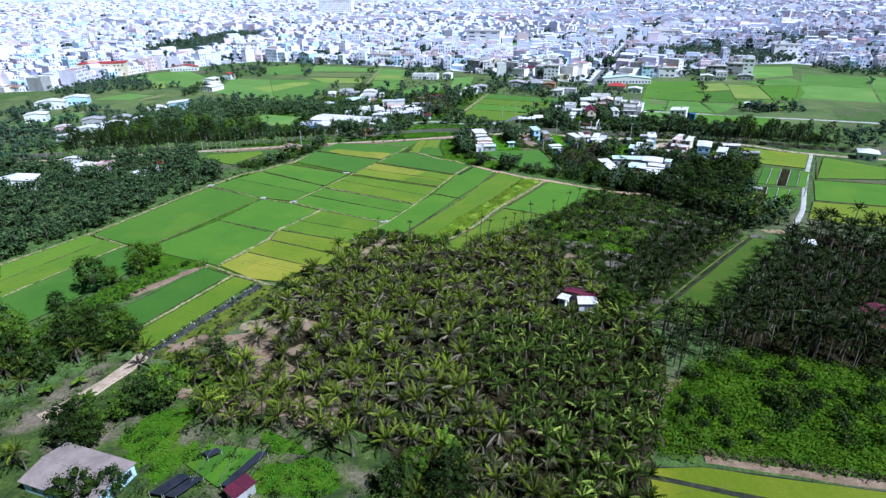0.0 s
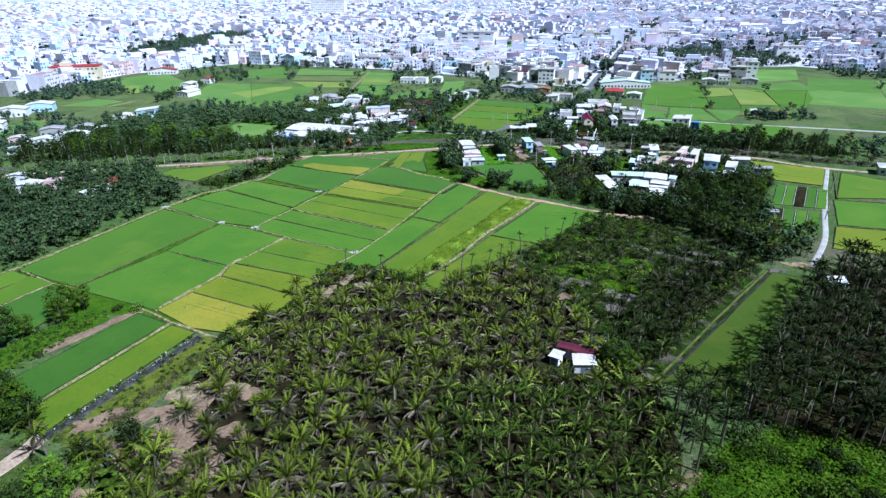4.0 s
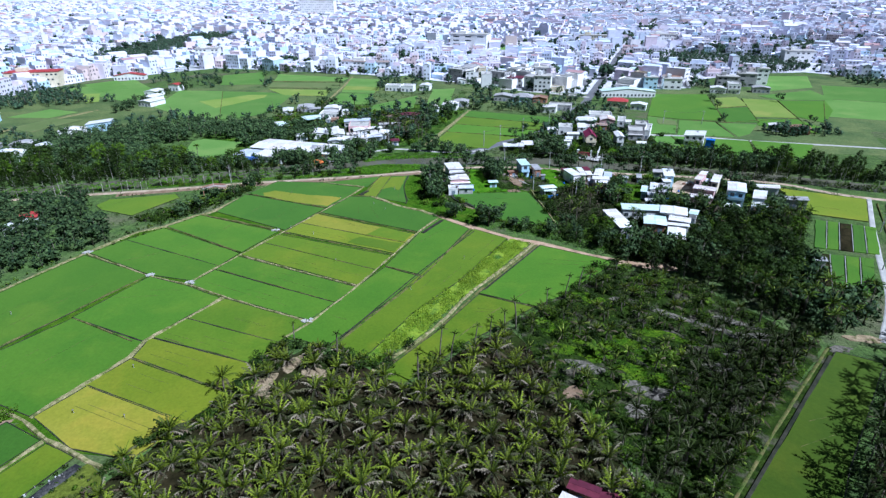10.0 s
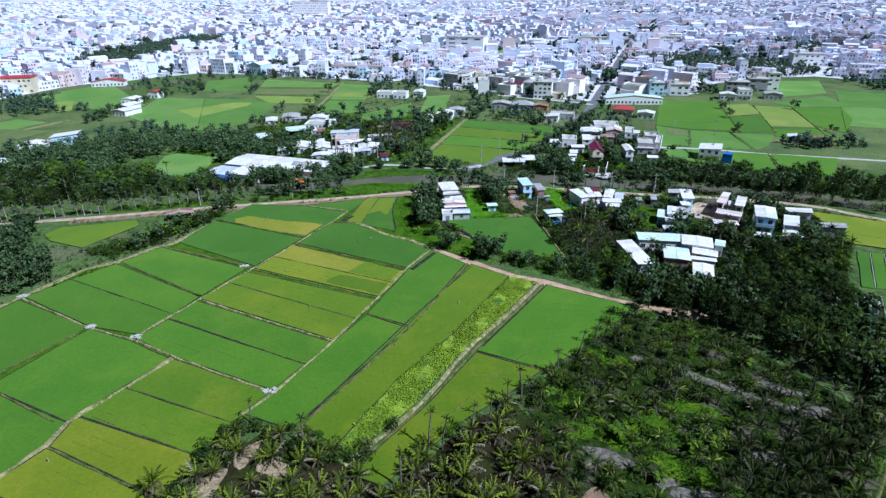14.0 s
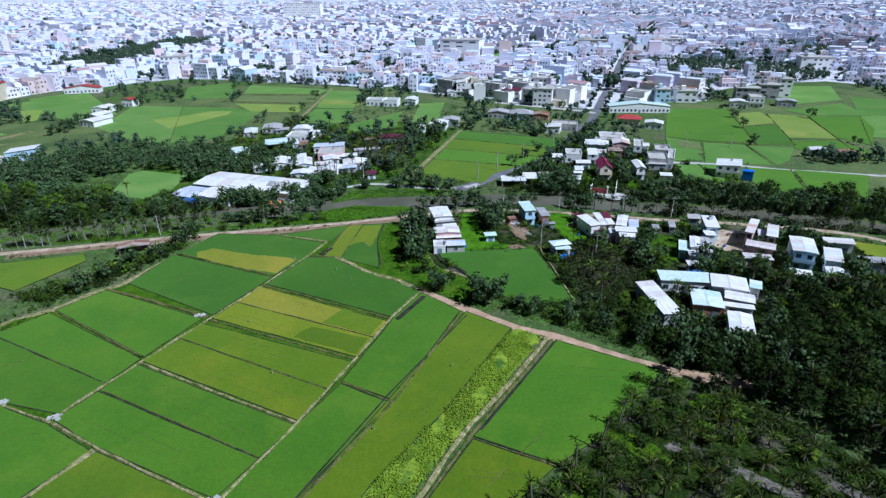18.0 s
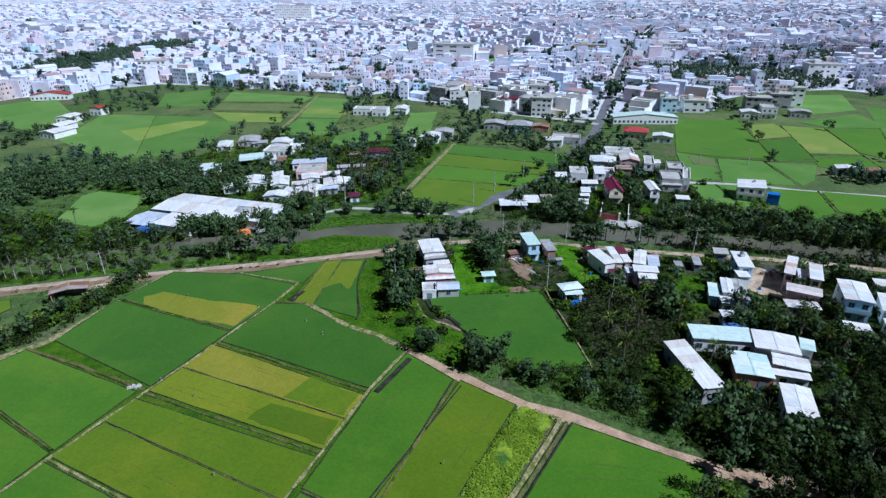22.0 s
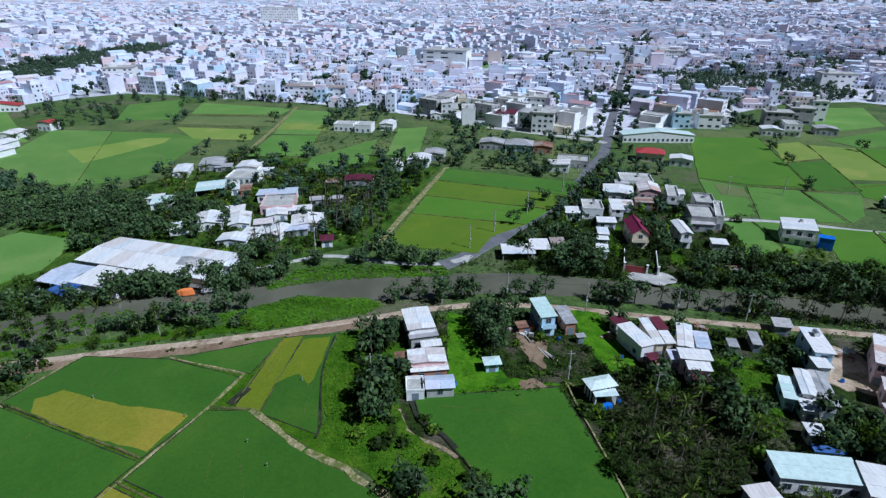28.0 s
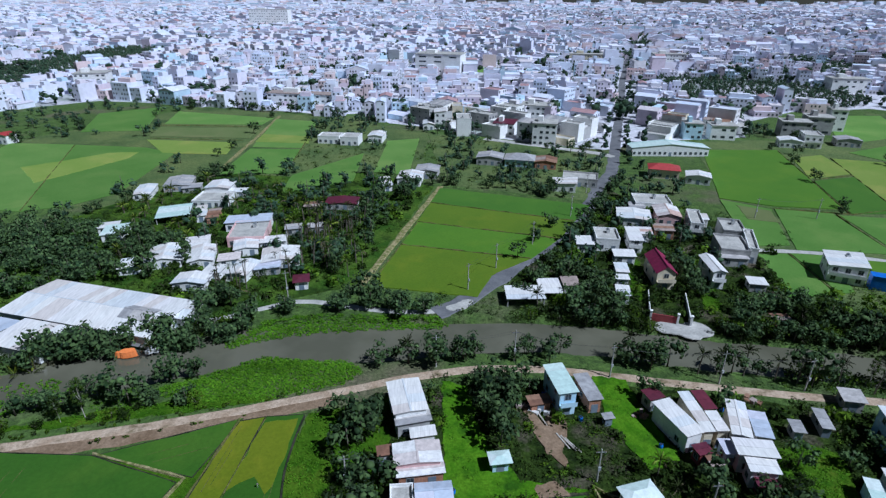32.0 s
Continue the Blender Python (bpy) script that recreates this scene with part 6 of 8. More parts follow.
for x, y, yaw in ((37, 353, 40), (47, 366, 40), (62, 383, 40), (82, 408, 35), (96, 434, 30), (112, 466, 25), (64, 312, 8), (87, 308.5, 10), (44, 319, 0), (26, 318, 0), (9, 285, 0), (104, 305, 15), (-78, 297, 10),
                  (-13, 351, 20), (151, 402, 0), (174, 400, 0), (52, 284, 0), (68, 276, 0), (145, 210, -30), (165, 238, -30)):
    power_pole(x, y, 8.5 if y > 300 else 7.5, yaw)
for a, b in ((0, 1), (1, 2), (2, 3), (3, 4), (4, 5), (9, 8), (8, 6), (6, 7), (7, 11), (14, 15), (18, 19)):
    (xa, ya, ha), (xb, yb, hb) = POLES[a], POLES[b]
    for o in (-0.8, 0.8):
        pts = [(xa + (xb - xa) * k / 8 + o * 0.8, ya + (yb - ya) * k / 8 - o * 0.3, ha - 0.4 - 1.1 * (1 - (k / 4 - 1) ** 2)) for k in range(9)]
        thing("power_line", Shape().tube(pts, [0.02] * 9, 4), M_WIRE, "thin sagging black power line between poles", "power line", "power lines")


# ---------------------------------------------------------------- plants
def palm_meshes(seed, fronds=20, length=3.0, trunk=2.2, leaflets=13, droop=1.0, dry=3, wide=0.095, bare=0.16, leaf=None, ageing=9.0):
    """A palm: upright young fronds inside, spreading old ones outside, the oldest dry and hanging."""
    rnd = random.Random(seed)
    lean = (rnd.uniform(-0.3, 0.3) * trunk * 0.3, rnd.uniform(-0.3, 0.3) * trunk * 0.3)
    tr = Shape().tube([(0, 0, -0.2), (lean[0] * 0.3, lean[1] * 0.3, trunk * 0.5), (lean[0], lean[1], trunk)], [0.24 if trunk < 5 else 0.17, 0.17, 0.13], 6).mesh("trunk", M_BARK)
    cr = Shape()
    top = Vector((lean[0], lean[1], trunk))
    for k in range(fronds + dry):
        old = k >= fronds
        u0 = k / fronds
        az = k * 2.39996 + rnd.uniform(-0.25, 0.25)
        up = rnd.uniform(-0.7, 0.0) if old else 1.42 - 1.2 * u0 ** 1.3 + rnd.uniform(-0.12, 0.12)
        ln = length * rnd.uniform(0.7, 1.15) * (0.8 if k < 4 else 1)
        h = Vector((math.cos(az), math.sin(az), 0))
        side = Vector((-h.y, h.x, 0))
        pts, p, ang, n, bend = [], top.copy(), up, 6, rnd.uniform(0.6, 1.9)
        for i in range(n + 1):
            pts.append(p.copy())
            p = p + (h * math.cos(ang) + Vector((0, 0, 1)) * math.sin(ang)) * (ln / n)
            ang -= droop * bend * (0.08 + 0.2 * i / n) * (1.4 if old else 0.6 + 0.6 * u0)
        for i in range(n):
            wd = 0.04 * (1 - i / n) + 0.01
            cr.add([tuple(pts[i] - side * wd), tuple(pts[i] + side * wd), tuple(pts[i + 1] + side * wd * 0.85), tuple(pts[i + 1] - side * wd * 0.85)], [(0, 1, 2, 3)], 2)
        tone = 1 if old or (u0 > 0.72 and rnd.random() < 0.14) else 3 if u0 > ageing + rnd.uniform(-0.12, 0.12) else 0
        rail = []
        for i in range(leaflets + 1):
            a = min((bare + (1 - bare) * i / leaflets) * n, n - 0.01)
            rail.append((pts[int(a)].lerp(pts[int(a) + 1], a - int(a)), (pts[int(a) + 1] - pts[int(a)]).normalized(), a / n))
        hang = rnd.uniform(0.25, 0.9) + (0.4 if old else 0)
        for sg in (-1, 1):                       # one feathered half of the frond: leaflets joined along the midrib
            vs, fs = [tuple(q) for q, _, _ in rail], []
            for i in range(leaflets):
                q, fwd, u = rail[i]
                ll = ln * 0.145 * (math.sin(math.pi * min(1, 0.22 + 0.72 * u)) + 0.22) * (rnd.uniform(0.85, 1.2) if i % 2 else rnd.uniform(0.45, 0.7))
                up2 = side.cross(fwd)
                if up2.z < 0:
                    up2 = -up2
                d = (side * sg * 0.85 + fwd * 0.6 - up2 * hang * rnd.uniform(0.8, 1.2)).normalized()
                tip = q.lerp(rail[i + 1][0], 0.5) + d * ll + Vector((0, 0, -ll * 0.22))
                k0 = len(vs)
                vs += [tuple(tip - fwd * wide * 0.3), tuple(tip + fwd * wide * 0.3)]
                fs.append((i, i + 1, k0 + 1, k0) if sg > 0 else (k0, k0 + 1, i + 1, i))
            cr.add(vs, fs, tone)
    return tr, cr.mesh("crown", [leaf or M_PALM, M_PALM_DRY, M_RACHIS, M_PALM_OLD])


def leaf_cloud(sh, rnd, centre, radius, n, size, flat=0.8, mi=0, lift=0.0):
    """Leaves on and in a lump of a crown, mostly facing outwards."""
    for _ in range(n):
        d = Vector((rnd.gauss(0, 1), rnd.gauss(0, 1), rnd.gauss(0.25, 1))).normalized()
        p = centre + Vector((d.x, d.y, d.z * flat)) * radius * rnd.uniform(0.72, 1.05)
        nrm = (d * (1 - lift) + Vector((0, 0, 1.6 * lift)) + Vector((rnd.uniform(-0.7, 0.7), rnd.uniform(-0.7, 0.7), rnd.uniform(-0.3, 0.8)))).normalized()
        a = nrm.cross(Vector((rnd.uniform(-1, 1), rnd.uniform(-1, 1), rnd.uniform(-1, 1)))).normalized()
        b = nrm.cross(a)
        s_ = size * rnd.uniform(0.6, 1.3)
        sh.add([tuple(p - a * s_), tuple(p - b * s_ * 0.6), tuple(p + a * s_), tuple(p + b * s_ * 0.6)], [(0, 1, 2, 3)], mi)


def tree_meshes(seed, height=9.0, spread=3.6, lumps=16, leaves=46, size=0.38, trunk_r=0.22, bark=None, leaf=None, low=0.3, lump_r=0.34):
    rnd = random.Random(seed)
    tr, cr = Shape(), Shape()
    fork = height * (low + 0.12)
    tr.tube([(0, 0, -0.3), (rnd.uniform(-0.2, 0.2), rnd.uniform(-0.2, 0.2), fork * 0.6), (rnd.uniform(-0.3, 0.3), rnd.uniform(-0.3, 0.3), fork), (0, 0, height * 0.85)],
            [trunk_r, trunk_r * 0.8, trunk_r * 0.6, trunk_r * 0.15], 7)
    mid, vert = height * (1 + low) / 2, height * (1 - low) / 2
    for k in range(lumps):
        az, u = k * 2.4 + rnd.uniform(-0.4, 0.4), (k + 0.5) / lumps
        z = 1 - 2 * u
        rr = math.sqrt(max(0, 1 - z * z * 0.8)) * rnd.uniform(0.45, 0.8)
        c = Vector((math.cos(az) * rr * spread, math.sin(az) * rr * spread, mid + z * vert * 0.78))
        if k % 2 == 0:
            tr.tube([(0, 0, fork * rnd.uniform(0.8, 1.1)), tuple(Vector((0, 0, fork)).lerp(c, 0.5) + Vector((0, 0, -0.2))), tuple(c)], [trunk_r * 0.4, trunk_r * 0.25, trunk_r * 0.08], 5)
        lr = spread * lump_r * rnd.uniform(0.8, 1.35)
        cr.lump(c, lr * 0.5, rnd)
        leaf_cloud(cr, rnd, c, lr, leaves, size)
    return tr.mesh("trunk", bark or M_BARK), cr.mesh("crown", leaf or M_LEAF[0])


def banana_mesh(seed):
    rnd = random.Random(seed)
    sh = Shape().tube([(0, 0, -0.1), (0, 0, 1.6)], [0.14, 0.1], 6, 1)
    for k in range(8):
        az, up, ln = k * 2.4 + rnd.uniform(-0.3, 0.3), rnd.uniform(0.5, 1.3), rnd.uniform(1.5, 2.2)
        h, side = Vector((math.cos(az), math.sin(az), 0)), Vector((-math.sin(az), math.cos(az), 0))
        p, ang, prev = Vector((0, 0, 1.5)), up, None
        for i in range(6):
            w = 0.36 * math.sin(math.pi * (i + 0.5) / 6.2) + 0.03
            row = (tuple(p - side * w - Vector((0, 0, w * 0.3))), tuple(p), tuple(p + side * w - Vector((0, 0, w * 0.3))))
            if prev:
                sh.add(list(prev) + list(row), [(0, 1, 4, 3), (1, 2, 5, 4)], 0)
            prev = row
            p = p + (h * math.cos(ang) + Vector((0, 0, 1)) * math.sin(ang)) * ln / 5
            ang -= 0.3
    return sh.mesh("banana_plant", [M_BANANA, M_RACHIS])


def shrub_mesh(seed, leaf, r=1.2, n=240, size=0.17):
    rnd = random.Random(seed)
    sh = Shape()
    for k in range(6):
        c = Vector((rnd.uniform(-0.6, 0.6) * r, rnd.uniform(-0.6, 0.6) * r, r * rnd.uniform(0.3, 0.75)))
        leaf_cloud(sh, rnd, c, r * rnd.uniform(0.4, 0.62), n // 6, size)
    for k in range(4):
        sh.tube([(0, 0, -0.1), (rnd.uniform(-0.5, 0.5) * r, rnd.uniform(-0.5, 0.5) * r, r * 0.7)], [0.05, 0.02], 4, 1)
    return sh.mesh("shrub", [leaf, M_BARK])


BOXED = [(f, (min(p[0] for p in f), min(p[1] for p in f), max(p[0] for p in f), max(p[1] for p in f))) for f in FIELDS]
ROAD_BOX = [(line, half, min(p[0] for p in line) - 4, min(p[1] for p in line) - 4, max(p[0] for p in line) + 4, max(p[1] for p in line) + 4) for line, half in ROADS]


YARDS = [[(82, 325), (97, 321), (98, 334), (84, 338)], [(102, 271), (108, 267), (118, 274), (126, 286), (126, 297), (114, 295), (108, 283)], [(43, 304), (47, 303), (52, 294), (48, 289), (44, 291)]]
OPEN = [[(60, 313), (67, 311), (69, 287), (62, 286), (59, 298)], [(27, 313), (32, 311), (34, 295), (39, 285), (50, 282), (25, 280), (26, 292)], [(84, 275), (92, 270), (99, 287), (93, 292)]]


def blocked(x, y, gap=1.0):
    if any(inside(q, x, y) for q in YARDS) or gap >= 0.5 and any(inside(q, x, y) for q in OPEN):
        return True
    for fx, fy, fr, w, l, yaw in FOOT:
        if abs(x - fx) < fr + gap and abs(y - fy) < fr + gap:
            c, s_ = math.cos(radians(yaw)), math.sin(radians(yaw))
            u, v = (x - fx) * c + (y - fy) * s_, -(x - fx) * s_ + (y - fy) * c
            if abs(u) < w / 2 + gap and abs(v) < l / 2 + gap:
                return True
    if any(a <= x <= c and b <= y <= d and off_line(line, x, y) < half + gap * 0.5 for line, half, a, b, c, d in ROAD_BOX):
        return True
    return any(a <= x <= c and b <= y <= d and inside(f, x, y) for f, (a, b, c, d) in BOXED)


def scatter(poly, spacing, seed, keep=1.0, gap=1.0, water=False):
    rnd = random.Random(seed)
    x0, x1 = min(p[0] for p in poly), max(p[0] for p in poly)
    y0, y1 = min(p[1] for p in poly), max(p[1] for p in poly)
    out, y, row = [], y0, 0
    while y < y1:
        x = x0 + (spacing / 2 if row % 2 else 0)
        while x < x1:
            px, py = x + rnd.uniform(-0.38, 0.38) * spacing, y + rnd.uniform(-0.38, 0.38) * spacing
            if rnd.random() < keep and inside(poly, px, py) and not blocked(px, py, gap) and (water or land(px, py) > -0.5):
                out.append((px, py))
            x += spacing
        y += spacing * 0.88
        row += 1
    return out


def grow(name, variants, spots, label, category, group, seed, lo=0.8, hi=1.2, limit=300, far_name="", far_label="", simple=None):
    """Plants one thing per spot, the nearest ones first; the rest is joined."""
    rnd = random.Random(seed)
    spots = sorted(spots, key=lambda p: p[1])
    made = []
    for k, (x, y) in enumerate(spots):
        sc, yaw, v = rnd.uniform(lo, hi), rnd.uniform(0, 360), rnd.randrange(len(variants))
        m = Matrix.Translation((x, y, land(x, y))) @ Matrix.Rotation(radians(yaw), 4, "Z") @ Matrix.Diagonal((sc, sc, sc * rnd.uniform(0.9, 1.1), 1))
        if k < limit:
            if isinstance(variants[v], tuple):
                r = new(name)
                r.matrix_basis = m
                r.empty_display_size = 0.5
                tagged(r, label, category, group)
                part("trunk", variants[v][0], None, r)
                part("crown", variants[v][1], None, r)
            else:
                thing(name, variants[v], None, label, category, group, at=m)
        else:
            made.append((m, v))
    if made:
        if simple:
            made = [(m, v % len(simple)) for m, v in made]
        joined(far_name or name + "s", simple or variants, made, far_label or label, category)


def joined(name, variants, made, label, category):
    co, loops, starts, mats, mi = [], [], [], [], []
    nv = nl = 0
    cache = {}
    for m, v in made:
        for me in variants[v] if isinstance(variants[v], tuple) else (variants[v],):
            if me.name not in cache:
                c = np.empty(len(me.vertices) * 3, np.float32)
                me.vertices.foreach_get("co", c)
                li = np.empty(len(me.loops), np.int32)
                me.loops.foreach_get("vertex_index", li)
                st = np.empty(len(me.polygons), np.int32)
                me.polygons.foreach_get("loop_start", st)
                ix = np.empty(len(me.polygons), np.int32)
                me.polygons.foreach_get("material_index", ix)
                remap = []
                for q in me.materials:
                    if q not in mats:
                        mats.append(q)
                    remap.append(mats.index(q))
                cache[me.name] = (c.reshape(-1, 3), li, st, np.array(remap)[ix])
            c, li, st, ix = cache[me.name]
            a = np.array(m)
            co.append(c @ a[:3, :3].T + a[:3, 3])
            loops.append(li + nv)
            starts.append(st + nl)
            mi.append(ix)
            nv += len(c)
            nl += len(li)
    me = bpy.data.meshes.new(name)
    co, loops, starts, mi = np.concatenate(co), np.concatenate(loops), np.concatenate(starts), np.concatenate(mi)
    me.vertices.add(nv)
    me.vertices.foreach_set("co", co.astype(np.float32).ravel())
    me.loops.add(nl)
    me.loops.foreach_set("vertex_index", loops.astype(np.int32))
    me.polygons.add(len(starts))
    me.polygons.foreach_set("loop_start", starts.astype(np.int32))
    for q in mats:
        me.materials.append(q)
    me.polygons.foreach_set("material_index", mi.astype(np.int32))
    me.update(calc_edges=True)
    return thing(name, me, None, label, category, kind="stuff")


# palms: the plantation and the groves round it
COCO = [palm_meshes(20 + k, 20 + k, 2.5 + 0.13 * k, 0.9 + 0.3 * k, 15, 0.8, dry=(2, 3, 1, 4, 3)[k], wide=0.08, ageing=(0.5, 0.62, 0.75, 0.35, 0.55)[k]) for k in range(5)]
COCO_FAR = [palm_meshes(320 + k, 18 + k, 2.6, 0.9 + 0.3 * k, 8, 0.8, dry=3, wide=0.12, ageing=(0.55, 0.7, 0.4, 0.6)[k]) for k in range(4)]
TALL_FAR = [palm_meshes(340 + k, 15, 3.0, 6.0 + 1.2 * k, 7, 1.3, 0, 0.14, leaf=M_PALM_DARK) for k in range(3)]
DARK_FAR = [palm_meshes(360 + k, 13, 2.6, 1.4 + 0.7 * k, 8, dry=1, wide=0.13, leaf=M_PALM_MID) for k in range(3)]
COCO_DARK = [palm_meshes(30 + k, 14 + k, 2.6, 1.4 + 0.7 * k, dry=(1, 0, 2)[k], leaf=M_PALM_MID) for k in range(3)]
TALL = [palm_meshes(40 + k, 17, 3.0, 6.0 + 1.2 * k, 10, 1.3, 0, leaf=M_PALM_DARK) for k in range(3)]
TALL_GREEN = [palm_meshes(44 + k, 16, 2.9, 5.2 + 1.2 * k, 10, 1.3, 2, leaf=M_PALM_MID) for k in range(3)]
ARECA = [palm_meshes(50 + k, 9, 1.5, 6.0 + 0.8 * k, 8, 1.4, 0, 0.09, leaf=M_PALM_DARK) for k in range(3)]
PLANTATION = [(-45, 134), (-36, 152), (-30, 161), (-21, 171), (-8, 166), (5, 160), (20, 174), (30, 182), (34, 160), (44, 138), (52, 121), (50, 100), (46, 90), (38, 74), (36, 60), (-3, 60), (-10, 76), (-22, 84), (-36, 92), (-46, 96), (-51, 112)]
spots = [p for p in scatter(PLANTATION, 3.75, 1, 0.97) if not (p[0] < -26 and p[1] < 118 and (int(p[0] * 7) % 5 < (3 if p[0] < -40 else 1)))]
SW_BARE = ((-62, 110.6, 5, 2.2), (-52, 104, 5, 3), (-50, 107, 3, 2), (-35.4, 118.4, 3, 2), (-36.8, 94.8, 4, 2.6), (-39.3, 87.6, 3, 2), (-56.3, 92, 3, 2), (-16, 86.3, 3, 2), (-43.4, 107.4, 3, 2), (-34.7, 107.3, 3, 2), (-53, 112, 4, 2))
spots = [p for p in spots if not any(((p[0] - a) / c) ** 2 + ((p[1] - b) / d) ** 2 < 1.2 for a, b, c, d in SW_BARE)]
for k, (x, y, rx, ry) in enumerate(SW_BARE):
    thing("bare_ground", slab(blob(x, y, rx, ry, 25, 880 + k, rag=0.5), 0.24 + 0.004 * k, -0.02, 0.2, 1.2, 880 + k), M_EARTH, "bare trodden soil among young palms", "bare ground", kind="structure")
TIP = [(-37, 150), (-34, 164), (-24, 180), (-8, 171), (-2, 164), (-6, 159), (-14, 160), (-21, 155), (-30, 154)]
spots = [p for i, p in enumerate(spots) if not inside(TIP, *p) or i % 2 == 0]
SE = [p for p in spots if p[0] > 4 + 0.3 * (110 - p[1]) and p[1] < 117]
spots = [p for p in spots if p not in SE]
grow("coconut_palm", COCO_DARK, SE, "dark green coconut palm in a dense plantation", "palm", "plantation palms", 3, 1.0, 1.5, 30, "green_coconut_palms", "dense stand of dark green coconut palms", DARK_FAR)
grow("coconut_palm", COCO, spots, "young coconut palm in a dense plantation", "palm", "plantation palms", 2, 0.7, 1.5, 165, "coconut_palms", "dense stand of young coconut palms", COCO_FAR)
rb0 = random.Random(8)
EAST_PALMS = [(112, 160), (84, 131), (64, 110), (75, 104), (98, 96), (150, 80), (165, 150), (128, 176)]
ROW = random.Random(9)
grow("coconut_palm", COCO_DARK, [(53 + 50 * u / 21 - 1.6 + ROW.gauss(0, 0.6), 123 + 49.5 * u / 21 + 1.6 + ROW.gauss(0, 0.6)) for u in range(22)], "dark coconut palm beside an earth path", "palm", "path palms", 12, 0.8, 1.2)
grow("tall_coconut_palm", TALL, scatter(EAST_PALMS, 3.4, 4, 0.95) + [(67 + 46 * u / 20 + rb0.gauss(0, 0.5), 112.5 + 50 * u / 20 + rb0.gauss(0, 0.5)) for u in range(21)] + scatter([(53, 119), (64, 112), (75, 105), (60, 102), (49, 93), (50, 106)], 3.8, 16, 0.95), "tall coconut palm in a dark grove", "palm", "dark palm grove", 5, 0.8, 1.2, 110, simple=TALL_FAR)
COCO_TALL = [palm_meshes(370 + k, 15, 3.2, 2.6 + 1.0 * k, 11, 1.1, 3) for k in range(3)]
grow("coconut_palm", COCO_TALL, [(-33.9, 158.6), (-79, 104), (-84, 103), (-73, 108), (-66, 101), (-60, 100.5), (-56, 100), (-50, 97), (-46, 92), (-44, 88), (-40, 86), (-46, 84), (-36, 83), (-32, 82), (-28, 84), (-24, 80), (-20, 78), (-75, 72), (-79, 74), (-53, 98), (-42, 95), (-34, 90), (-48, 101), (-17, 75), (-22, 88), (-30, 93)],
     "coconut palm standing in a rough garden", "palm", "garden coconut palms", 371, 0.9, 1.3)
for seed, poly, sp in ((19, [(106, 176), (119, 180), (131, 193), (117, 201), (110, 196)], 4.0), (17, [(66, 219), (80, 228), (100, 222), (118, 205), (112, 180), (104, 174), (88, 205)], 4.6), (18, [(84, 252), (112, 246), (116, 262), (96, 272), (86, 262)], 6), (6, [(58, 285), (70, 283), (82, 262), (64, 244), (58, 250)], 5.5), (7, [(78, 225), (70, 232), (84, 250), (82, 262), (78, 256), (68, 240)], 6), (8, [(84, 312), (150, 296), (152, 290), (96, 303)], 7),
                       (9, [(108, 222), (100, 242), (120, 262), (148, 256), (140, 232)], 6.5), (10, [(-24, 386), (8, 350), (4, 430), (-20, 420)], 8), (12, [(-120, 312), (-64, 330), (-70, 345), (-120, 335)], 9),
                       (13, [(-84, 84), (-90, 100), (-102, 112), (-104, 86)], 5), (14, [(-50, 84), (-36, 79), (-20, 78), (-24, 90), (-30, 96), (-58, 100)], 4.6), (15, [(90, 268), (84, 280), (92, 288), (100, 290)], 6)):
    grow("tall_coconut_palm", TALL_GREEN if seed not in (13, 14) else COCO_TALL, scatter(poly, sp, seed, 0.8, 2.6), "coconut palm beside village houses and canal", "palm", "village palms", seed, 0.65, 1.0, 22, simple=TALL_FAR)
grow("areca_palm", ARECA, [(14.3, 168.4), (11.8, 168.4), (8.8, 155.3), (7.1, 160), (31, 181), (40, 189), (46, 194.5), (24, 176.5), (28, 180), (20, 172), (51, 200), (-23.1, 176.3), (-11.8, 170.4), (56, 118), (60, 117), (-15, 387), (-12, 383), (-18, 380), (-6, 378),
                           (-9, 372), (-3, 366), (-2, 380), (4, 372), (-20, 370), (-60, 392), (-66, 396)] + scatter([(-20, 392), (2, 392), (6, 410), (-16, 412)], 3.2, 3, 0.8) + scatter([(-38, 352), (-26, 352), (-24, 360), (-36, 362)], 3.0, 4, 0.8), "slender areca palm with a small crown", "palm", "areca palms", 6, 0.8, 1.1)

# orchard: mixed bushes, bananas, small palms
ORCHARD = [(30, 182), (48, 200), (66, 214), (84, 205), (102, 173), (76, 148), (52, 122), (44, 140), (34, 162)]
BANANA = [banana_mesh(60 + k) for k in range(4)]
SHRUB = [shrub_mesh(70 + k, M_LEAF[k % 3], 1.3 + 0.15 * k) for k in range(6)]
CLEAR = ((45.8, 171, 5, 3), (55.6, 173.6, 5, 2.4), (61, 168, 5, 2), (55, 164, 4, 2.4), (67, 177.3, 5, 2), (52, 196, 5, 2.5), (72, 206.8, 3, 2), (100, 198.2, 6, 2), (62, 159.2, 4, 2), (44.5, 165.5, 3, 1.5), (57, 156.5, 3, 1.5), (71.5, 187, 5, 1.5), (82, 179.5, 3, 1.5), (88.5, 176.5, 4, 1.5), (40, 180, 5, 3))
SANDY = ((60, 195, 2.4, 1.4), (71.5, 187, 6, 1.8), (81.5, 179.5, 4, 1.8), (87, 183, 5, 1.8), (88.5, 176.5, 5, 2), (80, 170.5, 3, 1.6), (74.5, 164.5, 3.6, 1.9), (44.5, 165.5, 4.4, 2.2), (52.8, 159.8, 2.6, 1.7), (57, 156.5, 4.6, 2.2), (40, 156.8, 3, 2.4), (52, 151.2, 3.6, 2))


